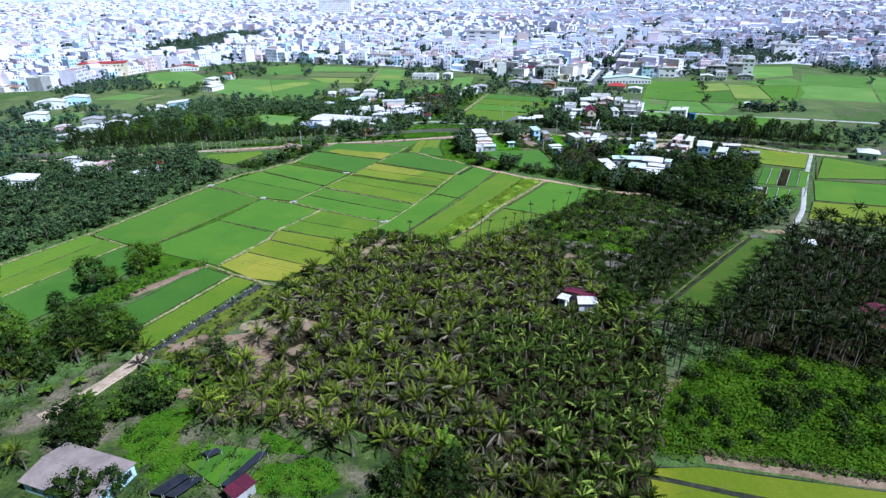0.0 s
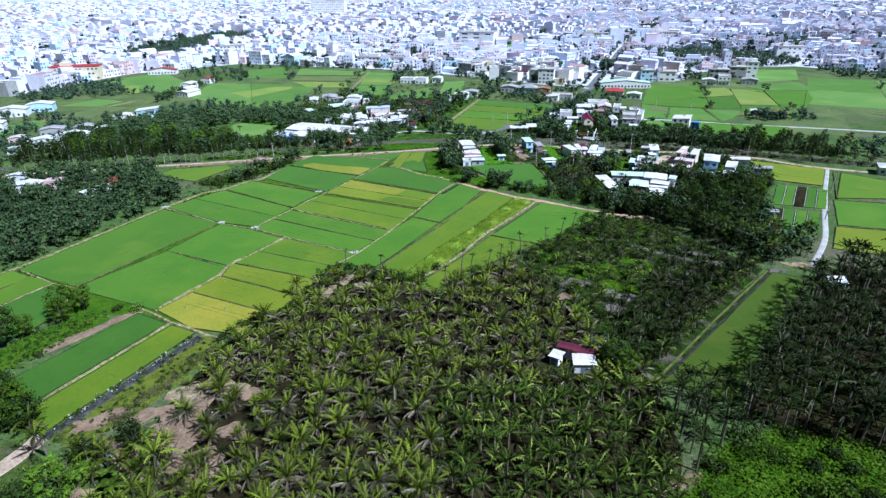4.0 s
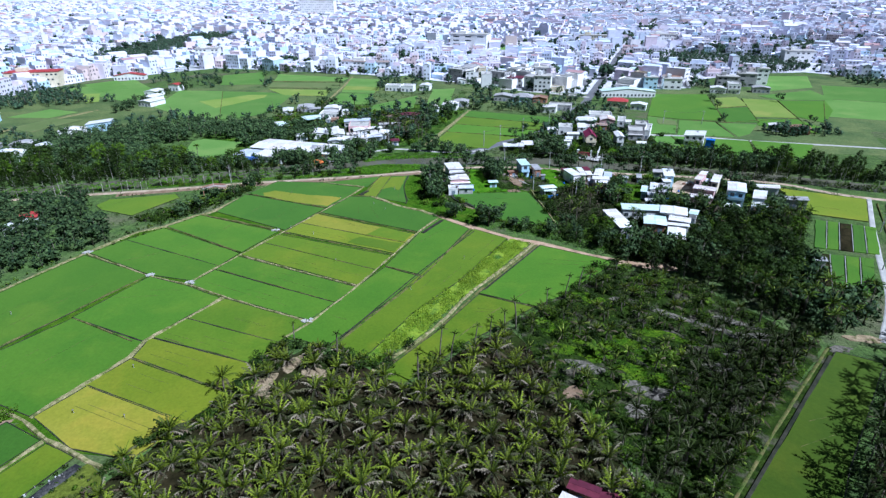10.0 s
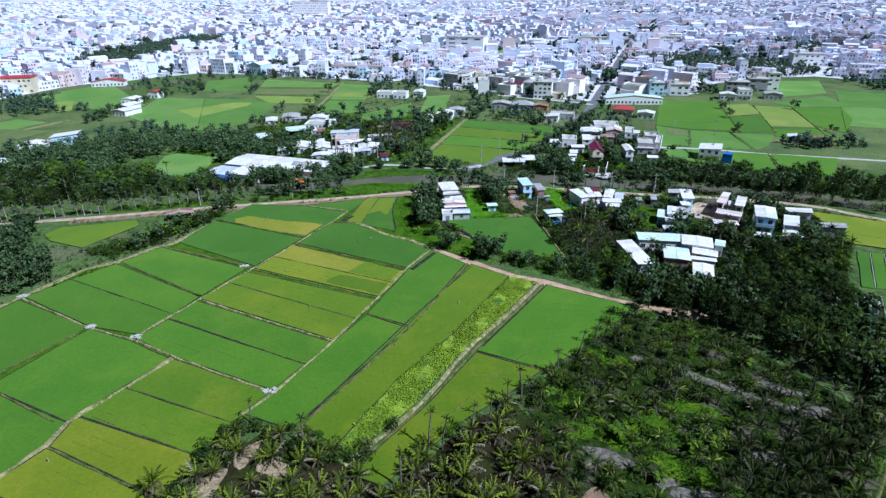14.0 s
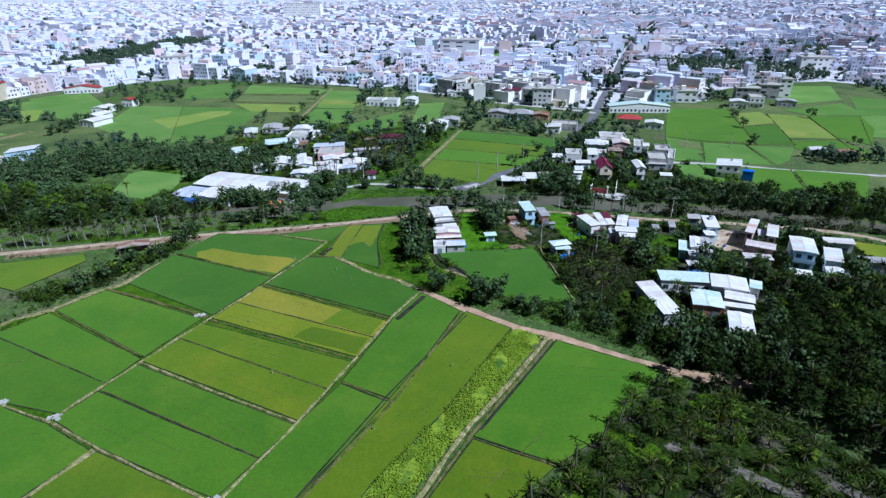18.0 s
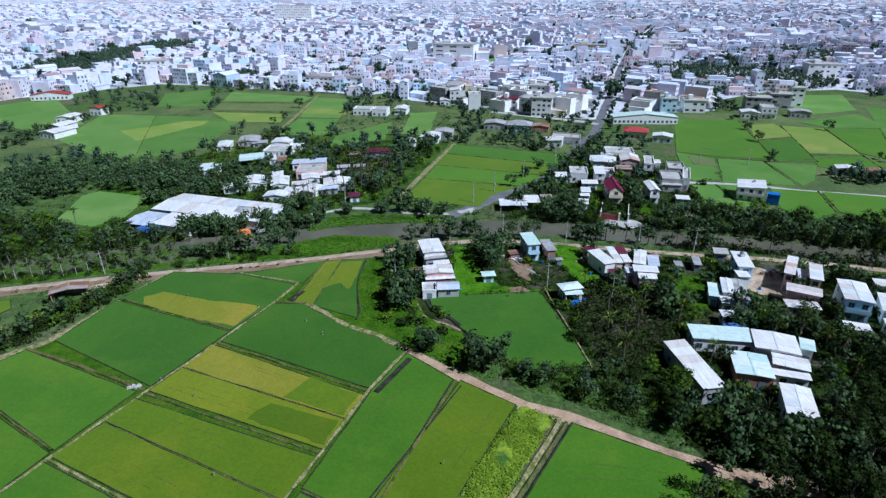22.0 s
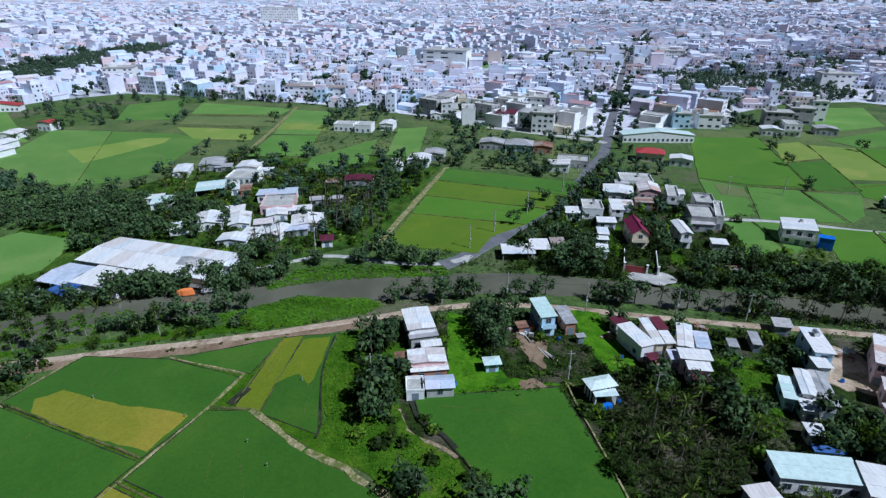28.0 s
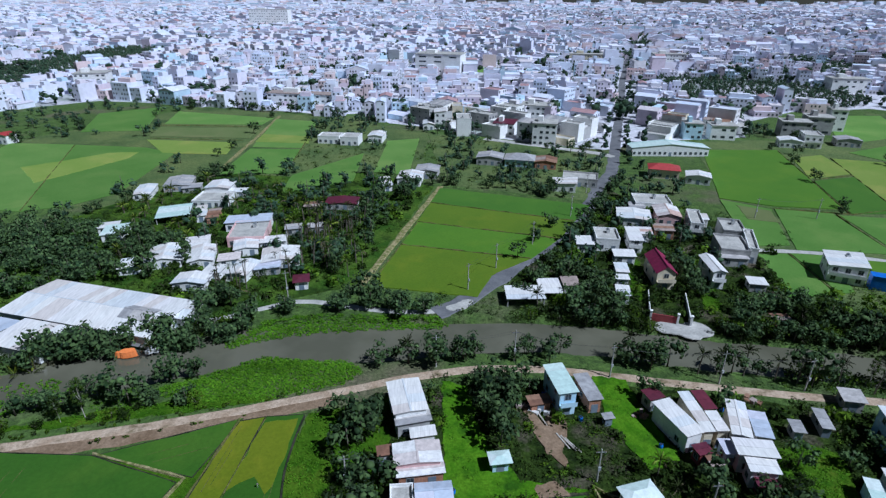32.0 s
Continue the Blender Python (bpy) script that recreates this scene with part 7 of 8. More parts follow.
def in_gap(p, spots_):
    return any(((p[0] - a) / c) ** 2 + ((p[1] - b) / d) ** 2 < 1 for a, b, c, d in spots_)


for k, (x, y, rx, ry) in enumerate(CLEAR[:9] + CLEAR[-1:]):
    thing("weedy_patch", slab(blob(x, y, rx * 1.2, ry * 1.2, -25, 860 + k, rag=0.5), 0.1 + 0.004 * k, -0.05, 0.4, 1.2, 860 + k), M_WEEDY, "patch of fresh weeds between orchard palms", "grass", kind="structure")
orchard = [p for i, p in enumerate(scatter(ORCHARD, 4.1, 21, 0.9)) if i % 9 == 0 or not in_gap(p, CLEAR + SANDY)]
EAST_SIDE = [p for p in orchard if off_line([(103.5, 171.5), (52, 121)], *p) < 21]
orchard = [p for p in orchard if p not in EAST_SIDE]
grow("coconut_palm", COCO_DARK + COCO[:1], orchard, "dark coconut palm in a mixed orchard", "palm", "orchard palms", 22, 0.75, 1.1, 40, "orchard_palms", simple=DARK_FAR + COCO_FAR[:1])
# dark leaflets paint in the deep shade on the orchard's east side
COCO_SHADED = [palm_meshes(34 + k, 15, 2.8, 2.4 + 0.8 * k, 9, 1.1, 1, leaf=M_PALM_LOW) for k in range(3)]
grow("coconut_palm", COCO_SHADED, EAST_SIDE + scatter([(101, 172), (77, 149), (55, 126), (48, 138), (66, 158), (88, 178)], 5.0, 33, 0.8), "coconut palm in a mixed orchard, leaflets darkened for shade", "palm", "orchard palms", 34, 0.8, 1.2, 30, "old_orchard_palms", "stand of coconut palms with leaflets darkened for shade", COCO_SHADED)
grow("banana_plant", BANANA, scatter(ORCHARD, 13, 23, 0.4) + scatter([(-64, 100), (-58, 94), (-44, 98), (-50, 106)], 4, 24, 0.5) + scatter([(-10, 74), (36, 74), (40, 84), (-4, 82)], 4, 27, 0.5)
     + scatter([(60, 225), (72, 222), (90, 215), (84, 210)], 4, 28, 0.5), "banana plant with broad ragged leaves", "banana plant", "banana plants", 25, 0.8, 1.3, 200)
grow("shrub", SHRUB, [p for p in scatter(ORCHARD, 4.6, 26, 0.75) if not in_gap(p, SANDY)] + scatter([(30, 183), (48, 200), (64, 213), (68, 208), (50, 193), (34, 176)], 3.2, 29, 0.8), "leafy green bush in an orchard", "shrub", "orchard bushes", 27, 0.7, 1.3, 50)
grow("shrub", SHRUB[:2] + SHRUB[3:5], [(-30.1, 160.4), (-31, 159), (-28.3, 168.5), (-28.8, 165.5), (-29.5, 167), (-26.2, 172.8), (-25, 175.5), (-27, 171), (-15.8, 168.2), (-13.6, 169.6), (-7, 166.6), (-5.8, 168), (-8, 168.5), (-19.1, 173.4), (-21.5, 174.8), (-17, 171.5), (-42.2, 145), (-44.3, 143.7), (-40.5, 147), (-46, 140), (-47.5, 138), (-11, 167.5)],
     "dark round bush on the edge of a plantation", "shrub", "plantation edge bushes", 28, 1.1, 1.7)

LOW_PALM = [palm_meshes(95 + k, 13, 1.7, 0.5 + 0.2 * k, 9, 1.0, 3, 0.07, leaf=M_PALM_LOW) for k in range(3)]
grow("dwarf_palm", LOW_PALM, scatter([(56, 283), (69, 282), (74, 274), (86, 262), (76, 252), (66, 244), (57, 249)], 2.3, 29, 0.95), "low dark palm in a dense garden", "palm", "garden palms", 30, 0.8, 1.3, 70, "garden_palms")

# simple trees for the woods further off
LOW = []
for k in range(5):
    sh, rr = Shape(), random.Random(200 + k)
    for j in range(5):
        c, q = Vector((rr.uniform(-2.0, 2.0), rr.uniform(-2.0, 2.0), rr.uniform(1.1, 5.2))), rr.uniform(1.1, 1.9)
        sh.lump(c, q * 0.55, rr, 0.9)
        leaf_cloud(sh, rr, c, q * 1.05, 13, 0.46)
    sh.tube([(0, 0, -0.2), (0, 0, 5)], [0.2, 0.05], 5, 1)
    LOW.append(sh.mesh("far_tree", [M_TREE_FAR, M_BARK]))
MID = []
for k in range(4):
    sh, rr = Shape(), random.Random(700 + k)
    for j in range(8):
        c, q = Vector((rr.uniform(-2.3, 2.3), rr.uniform(-2.3, 2.3), rr.uniform(1.6, 6.6))), rr.uniform(1.3, 2.0)
        sh.lump(c, q * 0.5, rr, 0.9)
        leaf_cloud(sh, rr, c, q * 1.05, 20, 0.52)
    sh.tube([(0, 0, -0.2), (0, 0, 6)], [0.22, 0.05], 5, 1)
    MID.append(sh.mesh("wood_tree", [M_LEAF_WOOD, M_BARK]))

# broadleaf trees
ROUND = [tree_meshes(80 + k, 7.5 + 0.8 * k, 3.4 + 0.3 * k, 18 + k, 62, 0.2, leaf=M_LEAF[(0, 1, 0, 2, 1)[k]], low=0.18) for k in range(5)]
SLIM = [tree_meshes(90 + k, 11.0 + 1.3 * k, 1.8 + 0.15 * k, 16, 56, 0.17, 0.13, M_PALE_BARK, M_LEAF[(0, 1, 0)[k]], 0.32, 0.42) for k in range(3)]
WEST = [(-140, 152), (-126, 178), (-114, 204), (-103, 230), (-99, 238), (-107, 250), (-124, 260), (-128, 280), (-160, 270), (-206, 255), (-240, 200), (-200, 150)]
belts = [(WEST, 5.6, 31, 0.95), ([(-90, 248), (-76, 266), (-68, 283), (-60, 300), (-66, 296), (-74, 284), (-84, 268)], 5.0, 32, 0.35),
         ([(66, 219), (80, 228), (100, 222), (112, 215), (118, 205), (104, 176), (88, 205)], 7.5, 33, 0.9), ([(-104, 84), (-89, 95), (-84, 106), (-90, 110), (-106, 112), (-130, 130), (-160, 100)], 5.2, 34, 0.95),
         ([(-64, 84), (-55, 87), (-56, 94), (-63, 92)], 3.6, 35, 0.9), ([(-14, 60), (4, 60), (2, 68), (-10, 72)], 4.6, 36, 0.8),
         ([(104, 176), (112, 182), (116, 202), (108, 214)], 5.0, 37, 0.9)]
spots = []
for poly, sp, sd, kp in belts:
    spots += scatter(poly, sp, sd, kp)
spots += scatter([(60, 286), (80, 262), (70, 236), (62, 226), (84, 214), (104, 226), (112, 250), (84, 256), (92, 266), (74, 282)], 6.0, 38, 0.5) + \
    scatter([(37, 293), (44, 312), (36, 314), (34, 300)], 3.6, 42, 0.8) + \
    scatter([(84, 264), (112, 296), (150, 284), (150, 250), (112, 240)], 6.5, 39, 0.6)
spots += [(9.5, 274), (12, 273), (13.5, 276), (10.5, 278), (12.5, 281), (10, 283.5), (13.5, 285), (8.5, 293.5), (10.8, 296.5), (12.5, 298.5), (8.5, 300), (29, 250), (32, 248.5), (34, 251), (30, 246), (17, 256), (18.5, 254), (26, 318.5), (33, 320), (45, 320), (52, 318),
          (35, 301), (37, 297), (39, 304), (44, 311), (71, 316), (74, 314), (94.9, 210.9), (82.5, 211.2), (70.2, 216.6), (108.9, 208.9), (91.5, 217.8), (107.7, 176.6), (117.4, 186.1), (119, 181.5), (115.7, 197.6), (119.8, 206), (110.8, 184.7), (124.2, 189.5), (113, 179), (122, 193), (112, 191), (104.5, 178), (106, 186), (44.3, 125.6), (46, 123.5), (-93, 150), (-91, 146), (-89, 152), (-96, 140), (-99, 136), (-103, 126), (88, 216), (38, 244), (42, 241.5),
          (-56, 66.5), (-61, 64), (-67, 80), (-70, 82), (-66, 77.5), (-70, 78), (-84, 109), (-80, 107), (-77, 109.5), (-88, 111), (-92, 113), (-74.5, 108.5), (-82, 112), (50, 237), (58, 233), (65, 227), (57, 243), (66, 234), (-52, 104)]
GROVE = scatter([(62, 214), (80, 226), (90, 222), (104, 228), (112, 246), (126, 240), (124, 212), (118, 205), (104, 178), (88, 203)], 4.7, 43, 0.95)
grow("broadleaf_tree", [ROUND[0], ROUND[2], ROUND[0], ROUND[2], ROUND[1]], GROVE, "dark broadleaf tree in a dense village grove", "tree", "village grove", 44, 0.7, 1.1, 90, "village_wood", "dense dark trees behind the village", [ROUND[0], ROUND[2]])
spots = [p for p in spots if not any(inside(q, *p) for q in YARDS)]
grow("broadleaf_tree", ROUND, spots, "broad dark green leafy tree", "tree", "broadleaf trees", 41, 0.65, 1.15, 110, "broadleaf_wood", "dense wood of broadleaf trees", MID)
north = []
for poly, sp, sd, kp in (([(-205, 292), (-120, 306), (-60, 324), (-28, 338), (-30, 346), (-62, 334), (-90, 326), (-110, 330), (-140, 345), (-210, 330)], 5.0, 51, 0.9),
                         ([(-205, 330), (-140, 345), (-124, 376), (-103, 372), (-88, 352), (-60, 362), (-40, 372), (-60, 392), (-96, 408), (-130, 405), (-165, 400), (-200, 370)], 5.0, 52, 0.95),
                         ([(10, 336), (40, 338), (36, 346), (14, 344)], 5, 53, 0.7), ([(128, 322), (200, 298), (205, 306), (135, 332)], 4.6, 54, 0.9),
                         ([(0, 352), (22, 440), (10, 440), (-6, 370)], 6, 55, 0.7), ([(62, 337), (78, 334), (75, 368), (64, 364)], 4.2, 56, 0.9), ([(97, 346), (103, 344), (105, 366), (99, 370)], 4, 57, 0.9), ([(100, 332), (130, 324), (133, 338), (112, 343)], 4.5, 58, 0.9),
                         ([(-40, 340), (-24, 345), (-22, 352), (-36, 350)], 4, 59, 0.9)):
    north += scatter(poly, sp, sd, kp)


def bank(x, side, off):
    """A spot on the canal bank: side 1 is the north bank."""
    a, b = next((p, q) for p, q in zip(CANAL, CANAL[1:]) if p[0] <= x <= q[0])
    y = a[1] + (b[1] - a[1]) * (x - a[0]) / (b[0] - a[0])
    return x, y + side * (canal_half(x) + off)


rb = random.Random(77)
row_n = [bank(x + rb.uniform(-1, 1), 1, rb.uniform(1.2, 3.4)) for x in np.arange(-200, -26, 2.4) if rb.random() < 0.62] + [bank(x + rb.uniform(-1, 1), 1, rb.uniform(1.5, 4)) for x in np.arange(60, 77, 3)] + \
    [bank(x + rb.uniform(-1, 1), 1, rb.uniform(1.5, 5)) for x in np.arange(98, 210, 2.8)]
row_n += [(x + rb.gauss(0, 1.2), y + rb.gauss(0, 1.0)) for x, y in ((-64.4, 327.4), (-61, 326.5), (-58.2, 327.1), (-55.5, 327), (-53, 327.8), (-50.5, 328), (-48.2, 329), (-40.9, 331.4), (-38.5, 330), (-35, 330), (-34, 330), (-31, 331), (-28, 332), (-25, 334), (-21, 337), (-11, 343), (1, 345), (6, 350), (12, 345), (17, 343), (24, 341)) for _ in range(3)]
row_s = [bank(x + rb.uniform(-1, 1), -1, rb.uniform(1.5, 4)) for x in (-58, -55, -52, -46, -42, -33, -30, -27, 14, 17, 20, 27, 29, 32, 36, 46, 49, 52, 55, 70, 72, 75, 78, 90, 92, 97, 104, 108, 113, 118, 124, 129, 134, 138, 142, 146, 150, 154, 158, 163, 168, 172, 177, 182, 187, 193, 199, 206)] + \
    [bank(x + rb.uniform(-1, 1), -1, rb.uniform(1.5, 4)) for x in np.arange(-200, -66, 3.0)]
south_bank = row_s + scatter([(-210, 268), (-110, 291), (-110, 297), (-210, 276)], 4.0, 63, 0.9) + scatter([(-110, 292), (-60, 302), (-22, 309), (-22, 313), (-60, 309), (-110, 297)], 4.5, 57, 0.7) + row_n + [(x + o * 0.86, y - o * 0.5) for x, y in zip(np.linspace(47, 112, 17), np.linspace(351, 452, 17)) for o in (5.5, -5.0) if rb.random() < (0.85 if o > 0 else 0.25)] + scatter([(100, 306), (200, 270), (205, 276), (130, 306)], 7, 59, 0.7)
grow("slender_tree", SLIM, [p for i, p in enumerate(north) if i % 3] + south_bank, "slender pale-trunked tree on the canal bank", "tree", "canal trees", 61, 0.5, 1.1, 130, "canal_wood", "slender trees behind the canal", MID)
grow("broadleaf_tree", ROUND, [p for i, p in enumerate(north) if i % 3 == 0], "leafy tree in the belt north of the canal", "tree", "northern trees", 62, 0.6, 1.1, 60, "northern_wood", "leafy wood north of the canal", MID)

grow("shrub", SHRUB, scatter([(-205, 287), (-120, 303), (-60, 323), (-20, 338), (-20, 343), (-60, 331), (-120, 312), (-205, 296)], 3.4, 64, 0.8) + scatter([(40, 336), (130, 318), (210, 290), (212, 297), (130, 326), (60, 342)], 3.0, 65, 0.85) + [bank(x, -1, 1.6) for x in np.arange(104, 215, 2.4)],
     "leafy bush on the canal bank", "shrub", "canal bushes", 66, 1.0, 2.0, 30)

YARD_TREES = scatter([(-92, 440), (-60, 456), (-10, 436), (2, 362), (-30, 350), (-62, 366), (-86, 392)], 5.6, 561, 0.6, 1.6)
grow("coconut_palm", COCO_DARK, YARD_TREES[::3], "coconut palm between northern houses", "palm", "northern yard palms", 562, 0.9, 1.4, 40, simple=DARK_FAR)
grow("shrub", SHRUB, [p for i, p in enumerate(YARD_TREES) if i % 3], "leafy bush in a northern garden", "shrub", "northern yard bushes", 563, 1.0, 1.9, 5)

# woods and hedges further off, joined
far = []
for poly, sp, sd, kp in (([(-210, 372), (-165, 402), (-130, 408), (-100, 412), (-98, 440), (-80, 480), (-70, 470), (-60, 400), (-40, 372), (-10, 360), (0, 360), (10, 400), (30, 460), (0, 470), (-30, 462), (-36, 490), (-60, 470),
                                           (-94, 494), (-100, 500), (-105, 440), (-125, 408), (-160, 440)], 6.0, 71, 0.5),
                         ([(-45, 600), (-40, 520), (5, 505), (10, 545), (-8, 600)], 8, 72, 0.6), ([(36, 450), (96, 424), (120, 470), (110, 490), (40, 520)], 8, 73, 0.6), ([(100, 430), (136, 412), (142, 462), (125, 480)], 9, 74, 0.6),
                         ([(70, 385), (100, 420), (140, 400), (130, 372), (112, 362), (96, 374), (80, 366), (70, 362)], 5.5, 75, 0.5), ([(197, 380), (214, 392), (236, 384), (242, 370), (215, 366), (202, 370)], 4, 76, 0.95), ([(222, 524), (236, 525), (262, 640), (235, 620)], 6, 77, 0.9),
                         (GREEN[1], 6.5, 78, 0.85), (GREEN[3], 6, 79, 0.95), (GREEN[4], 8, 80, 0.9), ([(-330, 470), (-300, 440), (-255, 470), (-200, 500), (-190, 515), (-225, 480), (-290, 540), (-320, 520)], 6.5, 81, 0.8),
                         ([(-190, 515), (-130, 540), (-127, 640), (-180, 660), (-260, 600)], 9, 82, 0.6), ([(-320, 330), (-240, 320), (-210, 372), (-230, 390), (-300, 395)], 7, 83, 0.8), ([(-300, 240), (-205, 262), (-205, 330), (-330, 320)], 6, 84, 0.95),
                         ([(200, 290), (330, 250), (360, 300), (300, 340), (240, 320)], 7, 85, 0.7), ([(140, 60), (250, 80), (300, 150), (210, 190), (165, 150)], 7, 86, 0.8), ([(205, 240), (260, 220), (300, 240), (230, 290)], 7, 87, 0.7),
                         ([(330, 400), (420, 380), (420, 560), (370, 600), (360, 500)], 8, 88, 0.8), ([(-420, 150), (-240, 150), (-210, 250), (-420, 240)], 8, 89, 0.9), ([(10, 556), (60, 520), (66, 540), (34, 566)], 7, 90, 0.6)):
    far += scatter(poly, sp * 1.12, sd, kp)
far = [p for i, p in enumerate(far) if not inside([(146, 385), (262, 376), (302, 472), (222, 505), (181, 505)], *p) or inside([(197, 380), (214, 392), (236, 384), (242, 370), (215, 366), (202, 370)], *p)]
far = [p for i, p in enumerate(far) if i % 3 == 0 or not inside([(-190, 465), (-200, 530), (-130, 630), (-40, 594), (-36, 470), (-100, 440)], *p)]
rr = random.Random(5)
made = [(pose(x, y, 0, 0, 0, rr.uniform(0, 360)) @ Matrix.Scale(rr.uniform(0.75, 1.5), 4), rr.randrange(5)) for x, y in far]
joined("distant_wood", LOW, made, "dark broadleaf groves between northern fields", "trees")
TINY = []
for k in range(4):
    sh, rr2 = Shape(), random.Random(230 + k)
    for j in range(2):
        c, q = Vector((rr2.uniform(-2.2, 2.2), rr2.uniform(-2.2, 2.2), rr2.uniform(2.0, 5.5))), rr2.uniform(1.8, 2.8)
        sh.lump(c, q * 0.75, rr2)
        leaf_cloud(sh, rr2, c, q * 1.1, 5, 1.2)
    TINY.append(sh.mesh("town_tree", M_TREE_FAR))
made = [(pose(x, y, 0, 0, 0, rr.uniform(0, 360)) @ Matrix.Scale(rr.uniform(0.8, 1.35) * (1 if y < 1200 else 1.5), 4), rr.randrange(4)) for x, y in greens if rr.random() < (0.8 if y < 1000 else 0.25)]
for k in range(330):                     # parks and avenues in the town
    cy = rr.uniform(560, 1300) if k % 2 else rr.uniform(1300, 2600)
    cx = rr.uniform(-0.75, 0.85) * cy + 20
    if not in_town(cx, cy, 10):
        continue
    w, l = rr.uniform(15, 60), rr.uniform(8, 22)
    for j in range(int(w * l / 55)):
        made.append((pose(cx + rr.uniform(-w, w), cy + rr.uniform(-l, l), 0, 0, 0, rr.uniform(0, 360)) @ Matrix.Scale(rr.uniform(0.8, 1.7), 4), rr.randrange(4)))
for a, b in zip(MAIN, MAIN[1:]):
    d = math.dist(a, b)
    for k in range(int(d / 7)):
        u = (k + rr.random()) * 7 / d
        o = rr.choice((-1, 1)) * rr.uniform(4.5, 7.5)
        made.append((pose(a[0] + (b[0] - a[0]) * u - (b[1] - a[1]) / d * o, a[1] + (b[1] - a[1]) * u + (b[0] - a[0]) / d * o, 0, 0, 0, rr.uniform(0, 360)) @ Matrix.Scale(rr.uniform(0.6, 1.0), 4), rr.randrange(4)))
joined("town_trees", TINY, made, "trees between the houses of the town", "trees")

# ---------------------------------------------------------------- low growth
VINE = []
for k in range(4):
    sh, r3 = Shape(), random.Random(270 + k)
    leaf_cloud(sh, r3, Vector((0, 0, 0.1)), 1.3, 27, 0.22, 0.45, 0, 0.5)
    VINE.append(sh.mesh("vine_clump", M_VINE))
HYA = []
for k in range(3):
    sh, r3 = Shape(), random.Random(290 + k)
    leaf_cloud(sh, r3, Vector((0, 0, 0.05)), 0.95, 22, 0.26, 0.25, 0, 0.6)
    HYA.append(sh.mesh("hyacinth_clump", M_HYACINTH))


LUSH, GOLD = [], []
for k in range(3):
    sh, r3 = Shape(), random.Random(310 + k)
    leaf_cloud(sh, r3, Vector((0, 0, 0.05)), 0.8, 22, 0.16, 0.45, 0, 0.4)
    LUSH.append(sh.mesh("grass_clump", M_LUSH))
    GOLD.append(sh.mesh("grass_clump", M_GRASS_YELLOW))


def carpet(name, variants, spots, label, category, seed, lo=0.7, hi=1.3, z=-5.0):
    r3 = random.Random(seed)
    joined(name, variants, [(pose(x, y, max(land(x, y), z) + r3.uniform(0, 0.15), 0, 0, r3.uniform(0, 360)) @ Matrix.Scale(r3.uniform(lo, hi), 4), r3.randrange(len(variants))) for x, y in spots], label, category)


STRIP = [(35.8, 235), (42.4, 231.2), (31, 214), (19, 198), (8, 180), (-3.6, 167), (-6, 168.6), (4.6, 188), (17, 205)]
thing("grass_plot", slab(STRIP, 0.24, -0.05, 0.5, 1.5, 91), M_STRIP, "strip of bright yellow-green grass between paddies", "grass", kind="structure")
THICKET = [(39, 76), (46, 91), (58, 102), (72, 106), (97, 97), (140, 80), (120, 61), (76, 70)]
thing("grass_plot", slab(THICKET, 0.12, -0.05, 0.5, 2.0, 92), M_GRASSLAND, "plot of bright grass under sprawling vines", "grass", kind="structure")
carpet("yellow_grass_strip", GOLD, [p for p in scatter(STRIP, 0.7, 301, 1, -9, True) if math.sin(p[0] * 0.42 + p[1] * 0.33) + 0.6 * math.sin(p[0] * 1.1 - p[1] * 0.5) > -0.75], "tall bright yellow-green grass on a strip between paddies", "grass", 303, 0.8, 1.5)
carpet("green_grass_strip", LUSH, scatter(STRIP, 3.0, 304, 0.5, -9, True), "tall weeds on a strip between paddies", "grass", 305, 0.8, 1.4)
lush = []
for k, (x, y, rx, ry, yaw) in enumerate(((-31, 78, 5, 2, -20), (-56, 81, 6, 7, -30), (-26, 70, 7, 5, -15), (-50, 74, 2.5, 6, -30), (90, 283, 5, 7, -30), (88, 358, 2.5, 12, -20), (-34, 306.5, 26, 1.8, 9), (-85, 297, 24, 1.6, 13), (-106, 352, 12, 16, 10))):
    lush += scatter(blob(x, y, rx, ry, yaw, 340 + k), 1.1, 350 + k, 0.8, 0.1, True)
    if land(x, y) > -0.1:
        thing("grass_plot", slab(blob(x, y, rx, ry, yaw, 340 + k), 0.1 + 0.004 * k, -0.05, 0.4, 1.2, k), M_GRASSLAND, "plot of lush bright green grass", "grass", kind="structure")
for k, poly in enumerate(([(60, 313), (67, 311), (69, 287), (62, 286), (59, 298)], [(-0.5, 304), (8, 306), (16, 309), (16, 290), (15, 276), (17, 269.5), (26, 261.5), (30, 254), (24, 248), (13, 256.5), (6, 262.5), (1, 268), (0.2, 276), (-2, 290)], [(27, 313), (32, 311), (34, 295), (39, 285), (50, 282), (25, 280), (26, 292)],
                          [(-46, 311), (-38, 315), (-33, 307), (-42, 305)], [(-104, 112), (-92, 128), (-80, 148), (-88, 151), (-98, 136)], [(84, 275), (92, 270), (99, 287), (93, 292)], [(100, 340), (104, 338), (112, 362), (106, 364)])):
    lush += scatter(poly, 1.1 if k not in (0, 2) else 3.0, 380 + k, 0.8, 0.1, True)
    if k != 3:
        thing("grass_plot", slab(poly, 0.18 + 0.004 * k, -0.05, 0.4, 1.2, 40 + k), M_LAWN if k in (0, 2) else M_GRASSLAND, "plot of lush bright green grass", "grass", kind="structure")
carpet("lush_grass", LUSH, lush, "lush bright green grass on open plots", "grass", 306, 0.6, 1.2)
